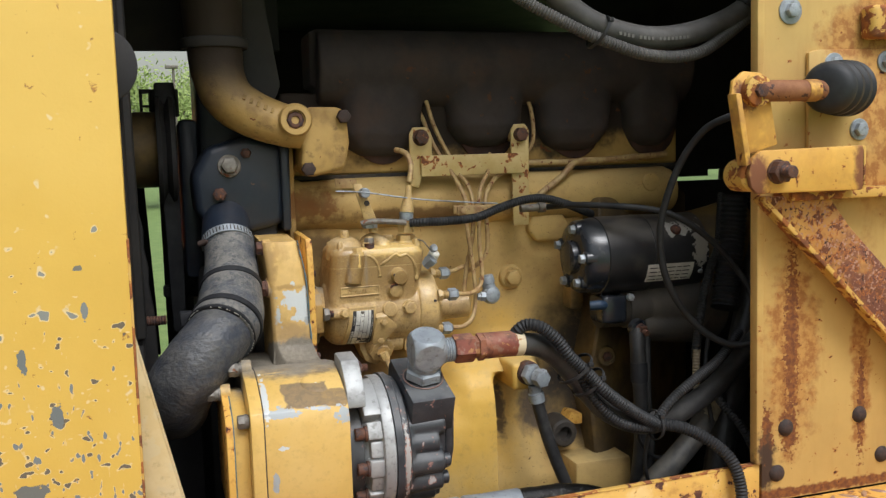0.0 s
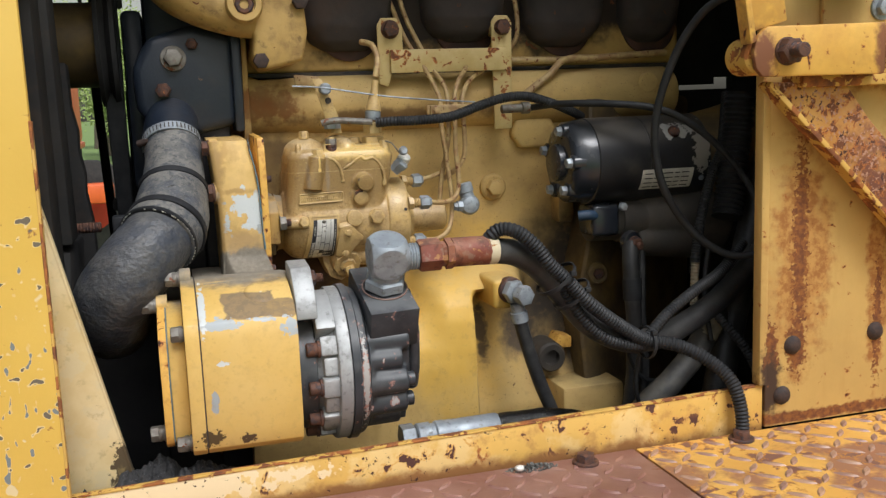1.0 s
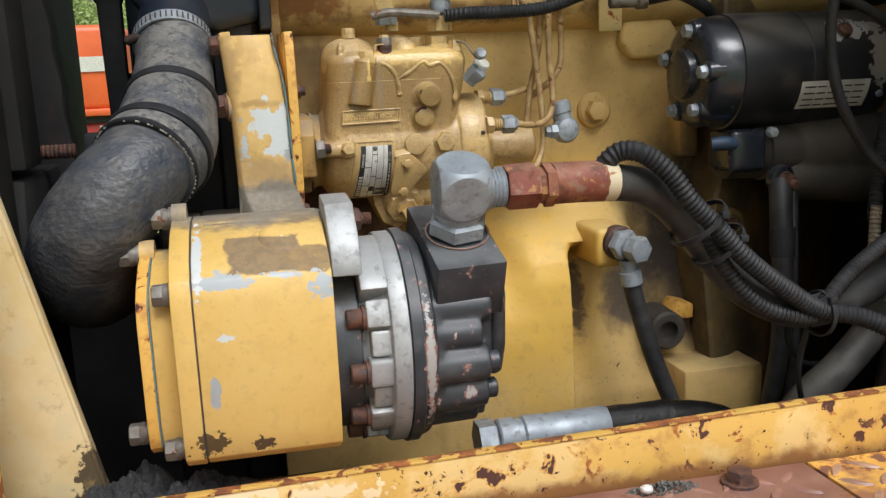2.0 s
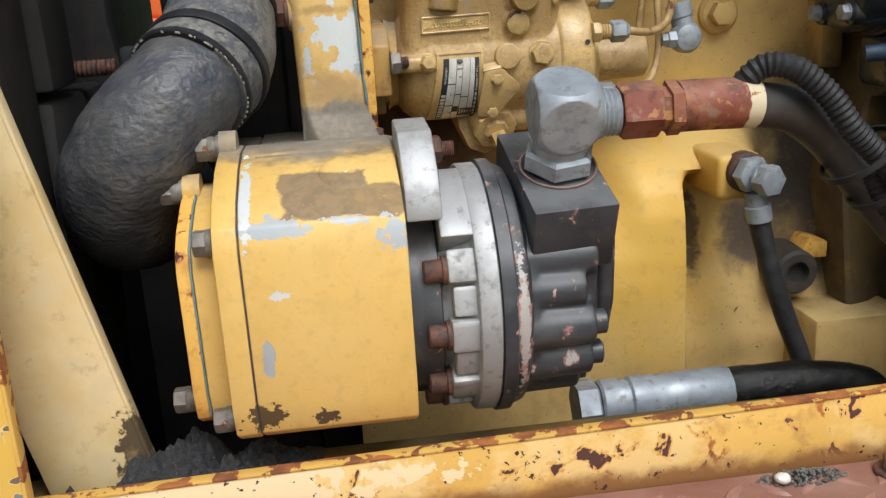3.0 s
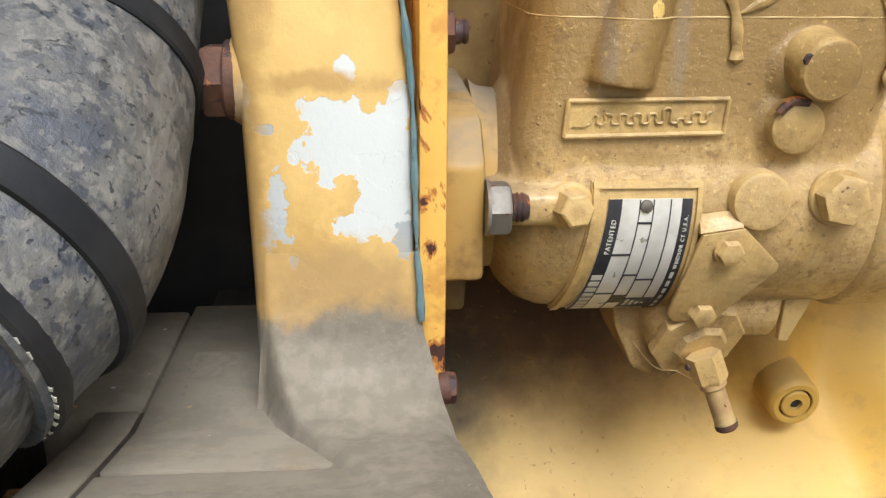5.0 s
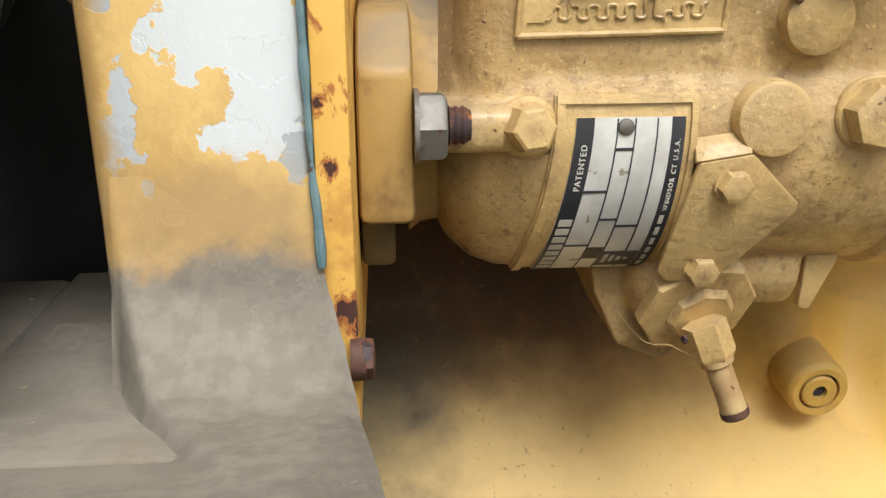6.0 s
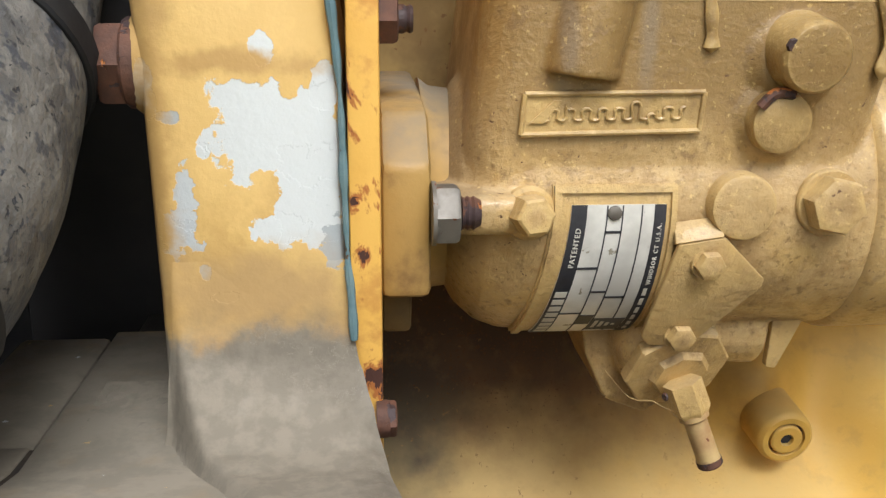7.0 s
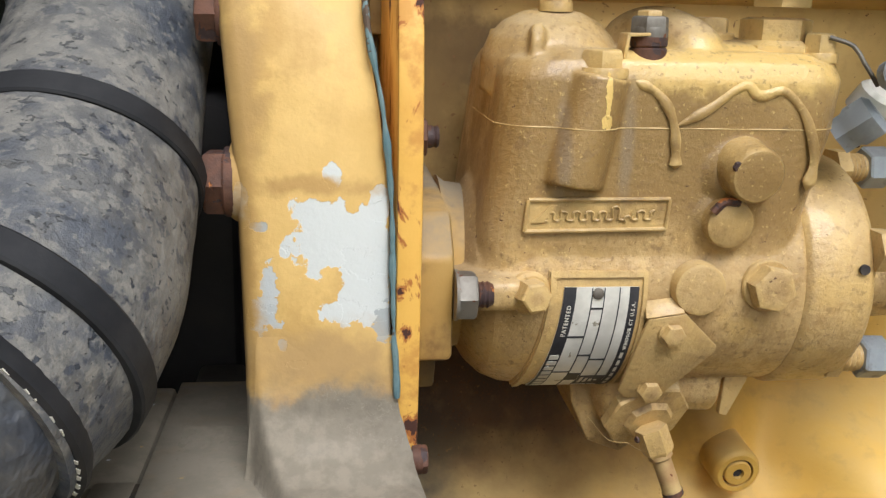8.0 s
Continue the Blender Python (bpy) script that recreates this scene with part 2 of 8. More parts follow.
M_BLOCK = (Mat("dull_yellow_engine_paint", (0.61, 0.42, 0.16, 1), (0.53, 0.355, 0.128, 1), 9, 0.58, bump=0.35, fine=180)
           .patch((0.02, 0.37, 1.538), (0.09, 0.2, 0.022), (0.14, 0.085, 0.035, 1), 0.8, 0, 0.8, 50, 0.5, 0.3)
           .patch((0.03, 0.34, 1.610), (0.045, 0.2, 0.024), (0.25, 0.11, 0.035, 1), 0.8, 0, 1.4, 70, 0.2, 0.3, 6)
           .patch((0.22, 0.34, 1.588), (0.13, 0.2, 0.010), (0.22, 0.13, 0.05, 1), 0.7, 0, 1.3, 50, 0, 0.5, 9)
           .patch((0.005, 0.37, 1.50), (0.055, 0.2, 0.09), (0.24, 0.155, 0.06, 1), 0.6, 0, 0.8, 30, 0, 0.5, 3)
           .film((0.26, 0.17, 0.075, 1), 0.3, 16, 0.52, 0.76).film((0.68, 0.47, 0.17, 1), 0.5, 9, 0.5, 0.65, 0.35, offset=6)
           # below the pump: its shade painted in together with brown oil and rust stains
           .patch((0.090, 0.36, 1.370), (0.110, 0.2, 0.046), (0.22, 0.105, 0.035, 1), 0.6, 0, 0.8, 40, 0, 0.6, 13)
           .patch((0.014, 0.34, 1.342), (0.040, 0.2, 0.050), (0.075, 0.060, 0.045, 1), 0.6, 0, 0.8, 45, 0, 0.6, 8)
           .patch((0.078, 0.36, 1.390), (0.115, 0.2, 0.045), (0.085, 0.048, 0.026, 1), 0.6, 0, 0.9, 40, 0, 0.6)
           .flakes((0.19, 0.35, 1.385), (0.035, 0.3, 0.03), (0.15, 0.075, 0.03, 1), 800, 0.60, offset=4)
           .flakes((0.06, 0.35, 1.365), (0.05, 0.3, 0.03), (0.13, 0.06, 0.025, 1), 700, 0.62, offset=7)
           # right of the plug: rust stain, with the pump's shade carried on in the colour
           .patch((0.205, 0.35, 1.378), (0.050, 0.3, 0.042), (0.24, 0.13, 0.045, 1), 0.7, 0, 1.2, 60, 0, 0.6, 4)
           .chips((0.22, 0.12, 0.05, 1), 300, 0.66, 0.8, offset=2)
           .patch((0.275, 0.33, 1.30), (0.11, 0.3, 0.13), (0.70, 0.43, 0.09, 1), 0.4, 0, 0.9, 18, 0, 0.6, 12)
           # recess: shade along its edge painted as a strip, then grime and shade inside
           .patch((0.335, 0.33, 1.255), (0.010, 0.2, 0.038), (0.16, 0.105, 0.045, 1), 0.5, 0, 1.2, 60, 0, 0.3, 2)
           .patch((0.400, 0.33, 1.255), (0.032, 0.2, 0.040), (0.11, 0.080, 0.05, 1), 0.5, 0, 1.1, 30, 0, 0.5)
           # brown-black over the block's right end
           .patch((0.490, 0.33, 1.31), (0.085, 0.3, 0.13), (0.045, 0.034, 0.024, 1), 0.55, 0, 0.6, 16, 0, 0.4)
           .chips(RUST_D, 34, 0.735, 0.9, offset=3).film((0.34, 0.21, 0.085, 1), 0.25, 85, 0.52, 0.70, offset=14).dust((0.60, 0.45, 0.20, 1), 0.5).done(spec=0.35))
housing = (Mat("yellow_drive_housing_paint", (0.69, 0.445, 0.125, 1), (0.65, 0.41, 0.105, 1), 8, 0.4, bump=0.25)
             .film((0.70, 0.49, 0.19, 1), 0.4, 6).film((0.52, 0.32, 0.085, 1), 0.22, 34, 0.5, 0.7, offset=3).film((0.42, 0.26, 0.08, 1), 0.22, 140, 0.54, 0.68, offset=9))
M_HOUSING = (housing
             .patch((-0.03, 0.085, 1.43), (0.062, 0.028, 0.028), housing.mottle((0.23, 0.165, 0.085, 1), (0.34, 0.235, 0.11, 1), 80), 0.8, 0, 0.9, 60, 0, 0.40)
             .patch((-0.032, 0.024, 1.399), (0.027, 0.020, 0.0105), housing.mottle((0.27, 0.185, 0.095, 1), (0.21, 0.150, 0.085, 1), 120), 0.8, 0, 0.35, 60, 0, 0.06, 0, True)
             .patch((0.003, 0.020, 1.3945), (0.022, 0.020, 0.0090), housing.mottle((0.31, 0.205, 0.09, 1), (0.24, 0.165, 0.085, 1), 120), 0.8, 0, 0.5, 60, 0, 0.10, 3)
             .patch((-0.04, 0.200, 1.41), (0.16, 0.126, 0.070), housing.mottle((0.215, 0.190, 0.148, 1), (0.262, 0.230, 0.180, 1), 60), 0.9, 0, 0.45, 24, 0.3, 0.2)
             .patch((-0.062, 0.0, 1.3855), (0.020, 0.03, 0.0062), PRIMER, 0.5, 0.1, 1.3, 140)
             .patch((-0.020, 0.0, 1.387), (0.012, 0.03, 0.0022), PRIMER, 0.5, 0.1, 1.8, 160, offset=2)
             .patch((0.008, 0.01, 1.378), (0.010, 0.03, 0.010), PRIMER, 0.5, 0.1, 1.9, 120, offset=4)
             .patch((-0.074, 0.0, 1.305), (0.0038, 0.03, 0.012), PRIMER, 0.5, 0.1, 1.2, 120, offset=2)
             .patch((-0.064, 0.0, 1.345), (0.006, 0.03, 0.0022), BARE, 0.5, 0.1, 1.9, 160, offset=5)
             .patch((-0.0805, 0.02, 1.40), (0.0042, 0.05, 0.026), BARE, 0.5, 0.1, 1.3, 150, offset=6)
             .patch((-0.081, 0.0, 1.266), (0.011, 0.03, 0.009), (0.10, 0.06, 0.02, 1), 0.9, 0, 1.9, 160)
             .patch((-0.042, 0.0, 1.262), (0.007, 0.03, 0.006), (0.09, 0.05, 0.02, 1), 0.9, 0, 1.6, 200)
             .film((0.30, 0.19, 0.08, 1), 0.18, 70, 0.52, 0.7, offset=7)
             .chips(BARE, 70, 0.735, 0.5, 0.1, offset=8)
             .chips((0.45, 0.29, 0.10, 1), 120, 0.70, 0.5, offset=3).patch((-0.080, 0.13, 1.42), (0.012, 0.0035, 0.02), (0.66, 0.38, 0.09, 1), 0.5, 0, 0.6, 60, 0, 0.25, 11).done(coat=0.1))
case = (Mat("yellow_gear_case_paint", (0.68, 0.45, 0.165, 1), (0.59, 0.378, 0.122, 1), 16, 0.42, bump=0.35)
          .film((0.42, 0.25, 0.075, 1), 0.5, 30, 0.47, 0.68).film((0.74, 0.50, 0.18, 1), 0.5, 55, 0.5, 0.62, offset=4)
          .patch((-0.0120, 0.213, 1.4865), (0.0162, 0.06, 0.0120), BARE, 0.6, 0.05, 0.8, 130, -0.6, 0.03, 3, True)
          .patch((-0.0045, 0.213, 1.4700), (0.0085, 0.06, 0.0130), BARE, 0.6, 0.05, 0.8, 150, -0.6, 0.03, 1, True)
          .patch((-0.0125, 0.213, 1.4610), (0.0075, 0.06, 0.0042), BARE, 0.6, 0.05, 1.0, 170, -0.6, 0.04)
          .patch((-0.0005, 0.213, 1.4985), (0.0035, 0.06, 0.0060), BARE, 0.6, 0.05, 0.9, 170, -0.6, 0.04)
          .patch((-0.0375, 0.213, 1.4680), (0.0030, 0.06, 0.0080), (0.50, 0.53, 0.54, 1), 0.5, 0.1, 1.5, 230, -0.6, 0.06)
          .patch((-0.0400, 0.213, 1.4590), (0.0052, 0.06, 0.0042), (0.46, 0.49, 0.50, 1), 0.5, 0.1, 2.0, 260, -0.6, 0.06, 2)
          .patch((-0.0160, 0.213, 1.5080), (0.0034, 0.06, 0.0042), BARE, 0.5, 0.05, 0.9, 220, -0.6, 0.04)
          .patch((-0.0320, 0.213, 1.4820), (0.0018, 0.06, 0.0022), BARE, 0.5, 0.05, 0.8, 260, -0.6, 0.05)
          .patch((-0.0400, 0.213, 1.4905), (0.0030, 0.06, 0.0020), PRIMER, 0.5, 0.05, 1.0, 240, -0.6, 0.05)
          .patch((-0.0330, 0.213, 1.4490), (0.0016, 0.06, 0.0022), PRIMER, 0.5, 0.05, 0.9, 260, -0.6, 0.05)
          .patch((-0.0280, 0.213, 1.4420), (0.0034, 0.06, 0.0017), BARE, 0.5, 0.05, 1.0, 260, -0.6, 0.05)
          .patch((-0.0465, 0.213, 1.4970), (0.0036, 0.03, 0.0075), BARE, 0.5, 0.05, 0.9, 200, -0.6, 0.04)
          .patch((0.0012, 0.213, 1.4560), (0.0040, 0.02, 0.0075), PRIMER, 0.5, 0.05, 1.7, 230, -1.0, 0.05))
M_CASE = (case
          .patch((-0.024, 0.213, 1.5045), (0.022, 0.06, 0.0032), (0.47, 0.29, 0.10, 1), 0.6, 0, 1.3, 110, 0, 0.6, 21)
          .patch((-0.046, 0.213, 1.475), (0.0060, 0.06, 0.045), (0.44, 0.27, 0.09, 1), 0.6, 0, 1.2, 90, 0, 0.6, 24)
          .patch((-0.046, 0.222, 1.540), (0.0075, 0.06, 0.030), (0.40, 0.25, 0.09, 1), 0.6, 0, 1.2, 70, 0, 0.6, 27)
          .patch((-0.020, 0.213, 1.4440), (0.028, 0.06, 0.010), (0.42, 0.27, 0.11, 1), 0.6, 0, 0.8, 90, 0, 0.6, 29)
          .patch((-0.012, 0.16, 1.391), (0.055, 0.115, 0.052), case.mottle((0.30, 0.19, 0.085, 1), (0.20, 0.145, 0.085, 1), 90), 0.7, 0, 0.16, 70, 0.2, 0.14)
          .patch((-0.012, 0.16, 1.388), (0.048, 0.11, 0.0505), case.mottle((0.160, 0.140, 0.108, 1), (0.185, 0.162, 0.126, 1), 260, veins=(0.235, 0.207, 0.16, 1)), 0.9, 0, 0.14, 120, 0.8, 0.06, 5)
          .patch((-0.060, 0.165, 1.400), (0.072, 0.125, 0.032), case.mottle((0.200, 0.176, 0.137, 1), (0.245, 0.215, 0.168, 1), 130, offset=4), 0.9, 0, 0.3, 90, 0.4, 0.1, 7)
          .done(coat=0.05))
M_PLATE = (Mat("yellow_back_plate_paint", (0.75, 0.44, 0.10, 1), (0.66, 0.36, 0.07, 1), 18, 0.45, bump=0.3)
           .film((0.45, 0.19, 0.04, 1), 0.6, 60, 0.5, 0.65, offset=3).chips(RUST_D, 90, 0.64, 0.85, ring=ORANGE_RUST, stretch=(1, 1, 0.6)).done())
M_PUMP = (Mat("tan_dusty_pump_paint", (0.55, 0.385, 0.175, 1), (0.46, 0.312, 0.135, 1), 22, 0.34, bump=0.8, fine=380)
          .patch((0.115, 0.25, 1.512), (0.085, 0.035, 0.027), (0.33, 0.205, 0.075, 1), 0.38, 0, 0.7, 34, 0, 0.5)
          .film((0.30, 0.175, 0.062, 1), 0.6, 75, 0.50, 0.70, 0.42, offset=2).film((0.40, 0.25, 0.09, 1), 0.55, 200, 0.5, 0.62, 0.4, offset=31).film((0.64, 0.43, 0.15, 1), 0.5, 48, 0.50, 0.66, 0.28, offset=11)
          .film((0.31, 0.20, 0.088, 1), 0.6, 18, 0.46, 0.70, 0.5)
          .chips((0.62, 0.47, 0.24, 1), 420, 0.71, 0.5, offset=5, deep=0.3).chips((0.26, 0.165, 0.07, 1), 500, 0.69, 0.6, offset=15, deep=-0.3)
          .dust((0.47, 0.36, 0.21, 1), 0.65, 60, 0.4, 0.95).film((0.20, 0.115, 0.048, 1), 0.5, 38, 0.57, 0.76, offset=9)
          .film((0.64, 0.47, 0.21, 1), 0.35, 12, 0.5, 0.66, 0.3, offset=41)
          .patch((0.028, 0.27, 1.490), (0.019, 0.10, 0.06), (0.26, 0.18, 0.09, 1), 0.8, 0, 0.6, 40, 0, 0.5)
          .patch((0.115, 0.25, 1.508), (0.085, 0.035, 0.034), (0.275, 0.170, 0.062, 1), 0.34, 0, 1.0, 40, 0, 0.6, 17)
          .chips((0.13, 0.065, 0.03, 1), 240, 0.685, 0.7, offset=23, deep=-0.3)
          .film((0.20, 0.12, 0.05, 1), 0.68, 130, 0.56, 0.68, 0.45, offset=27)
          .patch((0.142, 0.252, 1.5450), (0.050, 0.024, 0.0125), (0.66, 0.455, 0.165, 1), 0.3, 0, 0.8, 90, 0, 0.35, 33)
          # shade in the hollows left and right of the column, put into the paint colour
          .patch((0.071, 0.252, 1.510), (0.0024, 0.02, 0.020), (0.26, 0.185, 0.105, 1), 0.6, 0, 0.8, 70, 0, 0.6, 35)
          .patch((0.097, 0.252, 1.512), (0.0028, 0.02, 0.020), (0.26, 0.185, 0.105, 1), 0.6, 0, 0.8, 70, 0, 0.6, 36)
          .film((0.19, 0.115, 0.045, 1), 0.5, 420, 0.57, 0.66, 0.5, offset=51).film((0.68, 0.49, 0.20, 1), 0.5, 480, 0.60, 0.67, 0.3, offset=53)
          .worn((0.62, 0.43, 0.17, 1), 0.6, 0.515, 0.56)
          .patch((0.0862, 0.247, 1.5320), (0.0013, 0.012, 0.0085), (0.74, 0.51, 0.17, 1), 0.3, 0, 1.0, 300, 0.6, 0.05)
          .patch((0.0860, 0.247, 1.5225), (0.0024, 0.012, 0.0030), (0.74, 0.51, 0.17, 1), 0.3, 0, 1.0, 300, 0.6, 0.05, 2).done(0.0008, coat=0.2))
M_FLANGE = (Mat("dusty_ochre_flange_paint", (0.41, 0.255, 0.078, 1), (0.29, 0.18, 0.062, 1), 30, 0.45, bump=0.4)
            .film((0.17, 0.09, 0.035, 1), 0.6, 60, 0.5, 0.7).dust((0.22, 0.19, 0.14, 1), 0.9, 30, 0.3, 0.8).done())
M_TANPIPE = (Mat("tan_fuel_line_paint", (0.50, 0.36, 0.16, 1), (0.34, 0.20, 0.09, 1), 60, 0.5, bump=0.3)
             .patch((0.132, 0.257, 1.3575), (0.008, 0.012, 0.0045), (0.13, 0.06, 0.03, 1), 0.8, 0, 0.8, 200, 0, 0.3).chips(RUST, 110, 0.62, 0.8).done())
M_RUBBER = (Mat("dusty_black_rubber", (0.080, 0.082, 0.086, 1), (0.150, 0.146, 0.137, 1), 30, 0.5, bump=1.0, fine=170, spread=(0.40, 0.60))
            .film((0.205, 0.197, 0.178, 1), 0.65, 150, 0.48, 0.60, offset=4)
            .film((0.048, 0.060, 0.084, 1), 0.85, 16, 0.50, 0.60, 0.45, offset=2)
            .film((0.036, 0.045, 0.064, 1), 0.8, 95, 0.54, 0.59, 0.45, offset=6, stretch=(0.7, 1.2, 1.2))
            .film((0.210, 0.202, 0.182, 1), 0.6, 260, 0.54, 0.62, 0.7, offset=12)
            .chips((0.030, 0.036, 0.048, 1), 260, 0.615, 0.5, deep=-2.0, stretch=(0.6, 1.3, 1.3))
            .dust((0.24, 0.228, 0.20, 1), 0.3, 60, 0.2, 0.95).done(0.0013))
low_rubber = (Mat("wrinkled_blue_grey_rubber", (0.050, 0.053, 0.060, 1), (0.090, 0.089, 0.087, 1), 22, 0.46, bump=1.0, fine=120, spread=(0.36, 0.64))
              .film((0.034, 0.042, 0.060, 1), 0.8, 34, 0.48, 0.62, 0.42, offset=2)
              .film((0.120, 0.118, 0.112, 1), 0.4, 70, 0.54, 0.66, 0.6, offset=5)
              .film((0.030, 0.035, 0.045, 1), 0.4, 150, 0.52, 0.62, 0.5, stretch=(0.8, 1.2, 1.2), offset=3))
dimple = low_rubber.noise(230, 2, 0.45, stretch=(0.75, 1.25, 1.0), warp=0.2)
low_rubber.lay(low_rubber.math("MULTIPLY", low_rubber.math("SUBTRACT", 1.0, low_rubber.step(dimple, 0.36, 0.54)), 0.38), (0.026, 0.031, 0.042, 1))
low_rubber.height = low_rubber.math("ADD", dimple, low_rubber.math("MULTIPLY", low_rubber.noise(70, 2, 0.5, offset=9), 0.6))
M_RUBBER_LOW = low_rubber.dust((0.19, 0.185, 0.17, 1), 0.2, 40, 0.3, 0.95).done(0.0014)
M_HOSE = (Mat("black_hose_rubber", (0.022, 0.022, 0.023, 1), (0.04, 0.04, 0.04, 1), 40, 0.4, bump=0.4)
          .film((0.10, 0.096, 0.085, 1), 0.45, 30, 0.5, 0.75).dust((0.10, 0.096, 0.085, 1), 0.25, 30, 0.1, 0.9).done(spec=0.4))
M_LOOM = (Mat("black_plastic_conduit", (0.017, 0.018, 0.020, 1), (0.027, 0.028, 0.030, 1), 50, 0.52, bump=0.2)
          .dust((0.08, 0.074, 0.065, 1), 0.12, 40, 0.0, 0.9).done(spec=0.25))
M_GREYHOSE = (Mat("weathered_grey_hose", (0.050, 0.049, 0.048, 1), (0.085, 0.082, 0.076, 1), 25, 0.6, bump=0.3)
              .film((0.06, 0.055, 0.05, 1), 0.6, 40).done())
M_BOOT = (Mat("matt_black_boot_rubber", (0.012, 0.014, 0.017, 1), (0.020, 0.022, 0.026, 1), 60, 0.55, bump=0.3).dust((0.05, 0.05, 0.05, 1), 0.3, 60).done())
M_BAND = (Mat("black_clamp_band", (0.012, 0.013, 0.016, 1), (0.022, 0.023, 0.026, 1), 50, 0.6, bump=0.2)
          .chips((0.20, 0.19, 0.17, 1), 70, 0.735, 0.6).dust((0.06, 0.06, 0.06, 1), 0.08, 60).done(spec=0.25))
M_BLACK = (Mat("black_starter_paint", (0.015, 0.019, 0.027, 1), (0.024, 0.029, 0.037, 1), 20, 0.22, bump=0.2)
           .film((0.06, 0.055, 0.045, 1), 0.35, 30, 0.52, 0.75, 0.6).dust((0.10, 0.09, 0.075, 1), 0.2).done(coat=0.2))
M_GRIME = (Mat("grimy_brown_black_casting", (0.042, 0.037, 0.032, 1), (0.070, 0.058, 0.045, 1), 22, 0.6, bump=0.5).film((0.085, 0.065, 0.042, 1), 0.5, 12, 0.5, 0.7).done())
M_PEEL = (Mat("black_paint_peeling_to_metal", (0.014, 0.015, 0.018, 1), (0.022, 0.023, 0.026, 1), 20, 0.35, bump=0.3)
          .film((0.075, 0.065, 0.05, 1), 0.5, 18, 0.5, 0.75)
          .patch((0.595, 0.215, 1.552), (0.026, 0.06, 0.010), (0.50, 0.50, 0.47, 1), 0.5, 0.4, 1.4, 80, -1.5)
          .patch((0.626, 0.215, 1.525), (0.013, 0.06, 0.034), (0.42, 0.40, 0.36, 1), 0.5, 0.4, 1.3, 80, -1.5, 0.06, 3)
          .dust((0.12, 0.10, 0.075, 1), 0.5).done())
M_NAVY = (Mat("dark_blue_black_water_pump_paint", (0.012, 0.018, 0.031, 1), (0.020, 0.027, 0.040, 1), 18, 0.38, bump=0.4)
          .film((0.08, 0.06, 0.045, 1), 0.3, 15, 0.5, 0.8).chips((0.16, 0.09, 0.05, 1), 46, 0.72).done())
M_HYD = (Mat("black_chipped_pump_casting", (0.026, 0.030, 0.036, 1), (0.042, 0.047, 0.053, 1), 25, 0.33, bump=0.35)
         .film((0.075, 0.078, 0.08, 1), 0.6, 40, 0.5, 0.68, 0.6)
         .patch((0.088, 0.02, 1.305), (0.0045, 0.06, 0.034), (0.40, 0.21, 0.17, 1), 0.7, 0, 1.9, 150, 0.5, 0.06)
         .patch((0.088, 0.02, 1.305), (0.0035, 0.06, 0.040), (0.44, 0.43, 0.41, 1), 0.5, 0.3, 1.9, 190, -0.5, 0.05, 3)
         .chips((0.40, 0.39, 0.38, 1), 95, 0.66, 0.5, 0.4, ring=(0.30, 0.15, 0.12, 1), stretch=(1, 1, 0.8))
         .dust((0.17, 0.175, 0.178, 1), 0.5).done())
M_ALU = (Mat("cast_aluminium", (0.43, 0.44, 0.44, 1), (0.34, 0.35, 0.35, 1), 24, 0.5, 0.4, bump=0.5, fine=300)
         .film((0.20, 0.195, 0.18, 1), 0.6, 30, 0.5, 0.72).film((0.14, 0.135, 0.125, 1), 0.5, 110, 0.55, 0.7, offset=4).done(0.0005))
M_ZINC = (Mat("zinc_plated_steel", (0.36, 0.405, 0.44, 1), (0.28, 0.315, 0.35, 1), 40, 0.48, 0.4, bump=0.3)
          .film((0.19, 0.185, 0.17, 1), 0.65, 34, 0.48, 0.7).film((0.15, 0.13, 0.10, 1), 0.5, 120, 0.54, 0.68, offset=4).done())
M_BOLT = (Mat("grey_steel_bolt", (0.22, 0.205, 0.18, 1), (0.13, 0.115, 0.095, 1), 80, 0.55, 0.4, bump=0.3)
          .chips(RUST, 120, 0.62, 0.85).done())
M_RBOLT = (Mat("rusty_bolt", (0.085, 0.042, 0.030, 1), (0.14, 0.062, 0.038, 1), 120, 0.7, 0.2, bump=0.8)
           .chips((0.05, 0.03, 0.03, 1), 150, 0.55).chips(ORANGE_RUST, 90, 0.66, offset=4).done())
M_RED = (Mat("rust_red_hydraulic_fitting", (0.20, 0.052, 0.032, 1), (0.26, 0.095, 0.05, 1), 40, 0.5, 0.1, bump=0.6)
         .film((0.065, 0.028, 0.022, 1), 0.75, 55, 0.47, 0.64, offset=3).film((0.30, 0.22, 0.16, 1), 0.5, 90, 0.54, 0.66, offset=8)
         .patch((0.252, 0.05, 1.43), (0.008, 0.05, 0.05), (0.58, 0.50, 0.34, 1), 0.7, 0, 0.6, 70)
         .chips((0.36, 0.17, 0.06, 1), 60, 0.60).dust((0.36, 0.23, 0.17, 1), 0.25, 40).done())
M_EXH = (Mat("sooty_exhaust_iron", (0.034, 0.028, 0.028, 1), (0.048, 0.038, 0.036, 1), 22, 0.8, bump=0.7, fine=150)
         .film((0.070, 0.044, 0.034, 1), 0.6, 14, 0.50, 0.66, offset=5).chips((0.10, 0.045, 0.022, 1), 60, 0.66, 0.9).done())
M_DARK = (Mat("oily_black_steel", (0.034, 0.034, 0.036, 1), (0.050, 0.048, 0.048, 1), 10, 0.75, bump=0.3)
          .film((0.085, 0.072, 0.058, 1), 0.5, 8, 0.5, 0.8).done(spec=0.2))
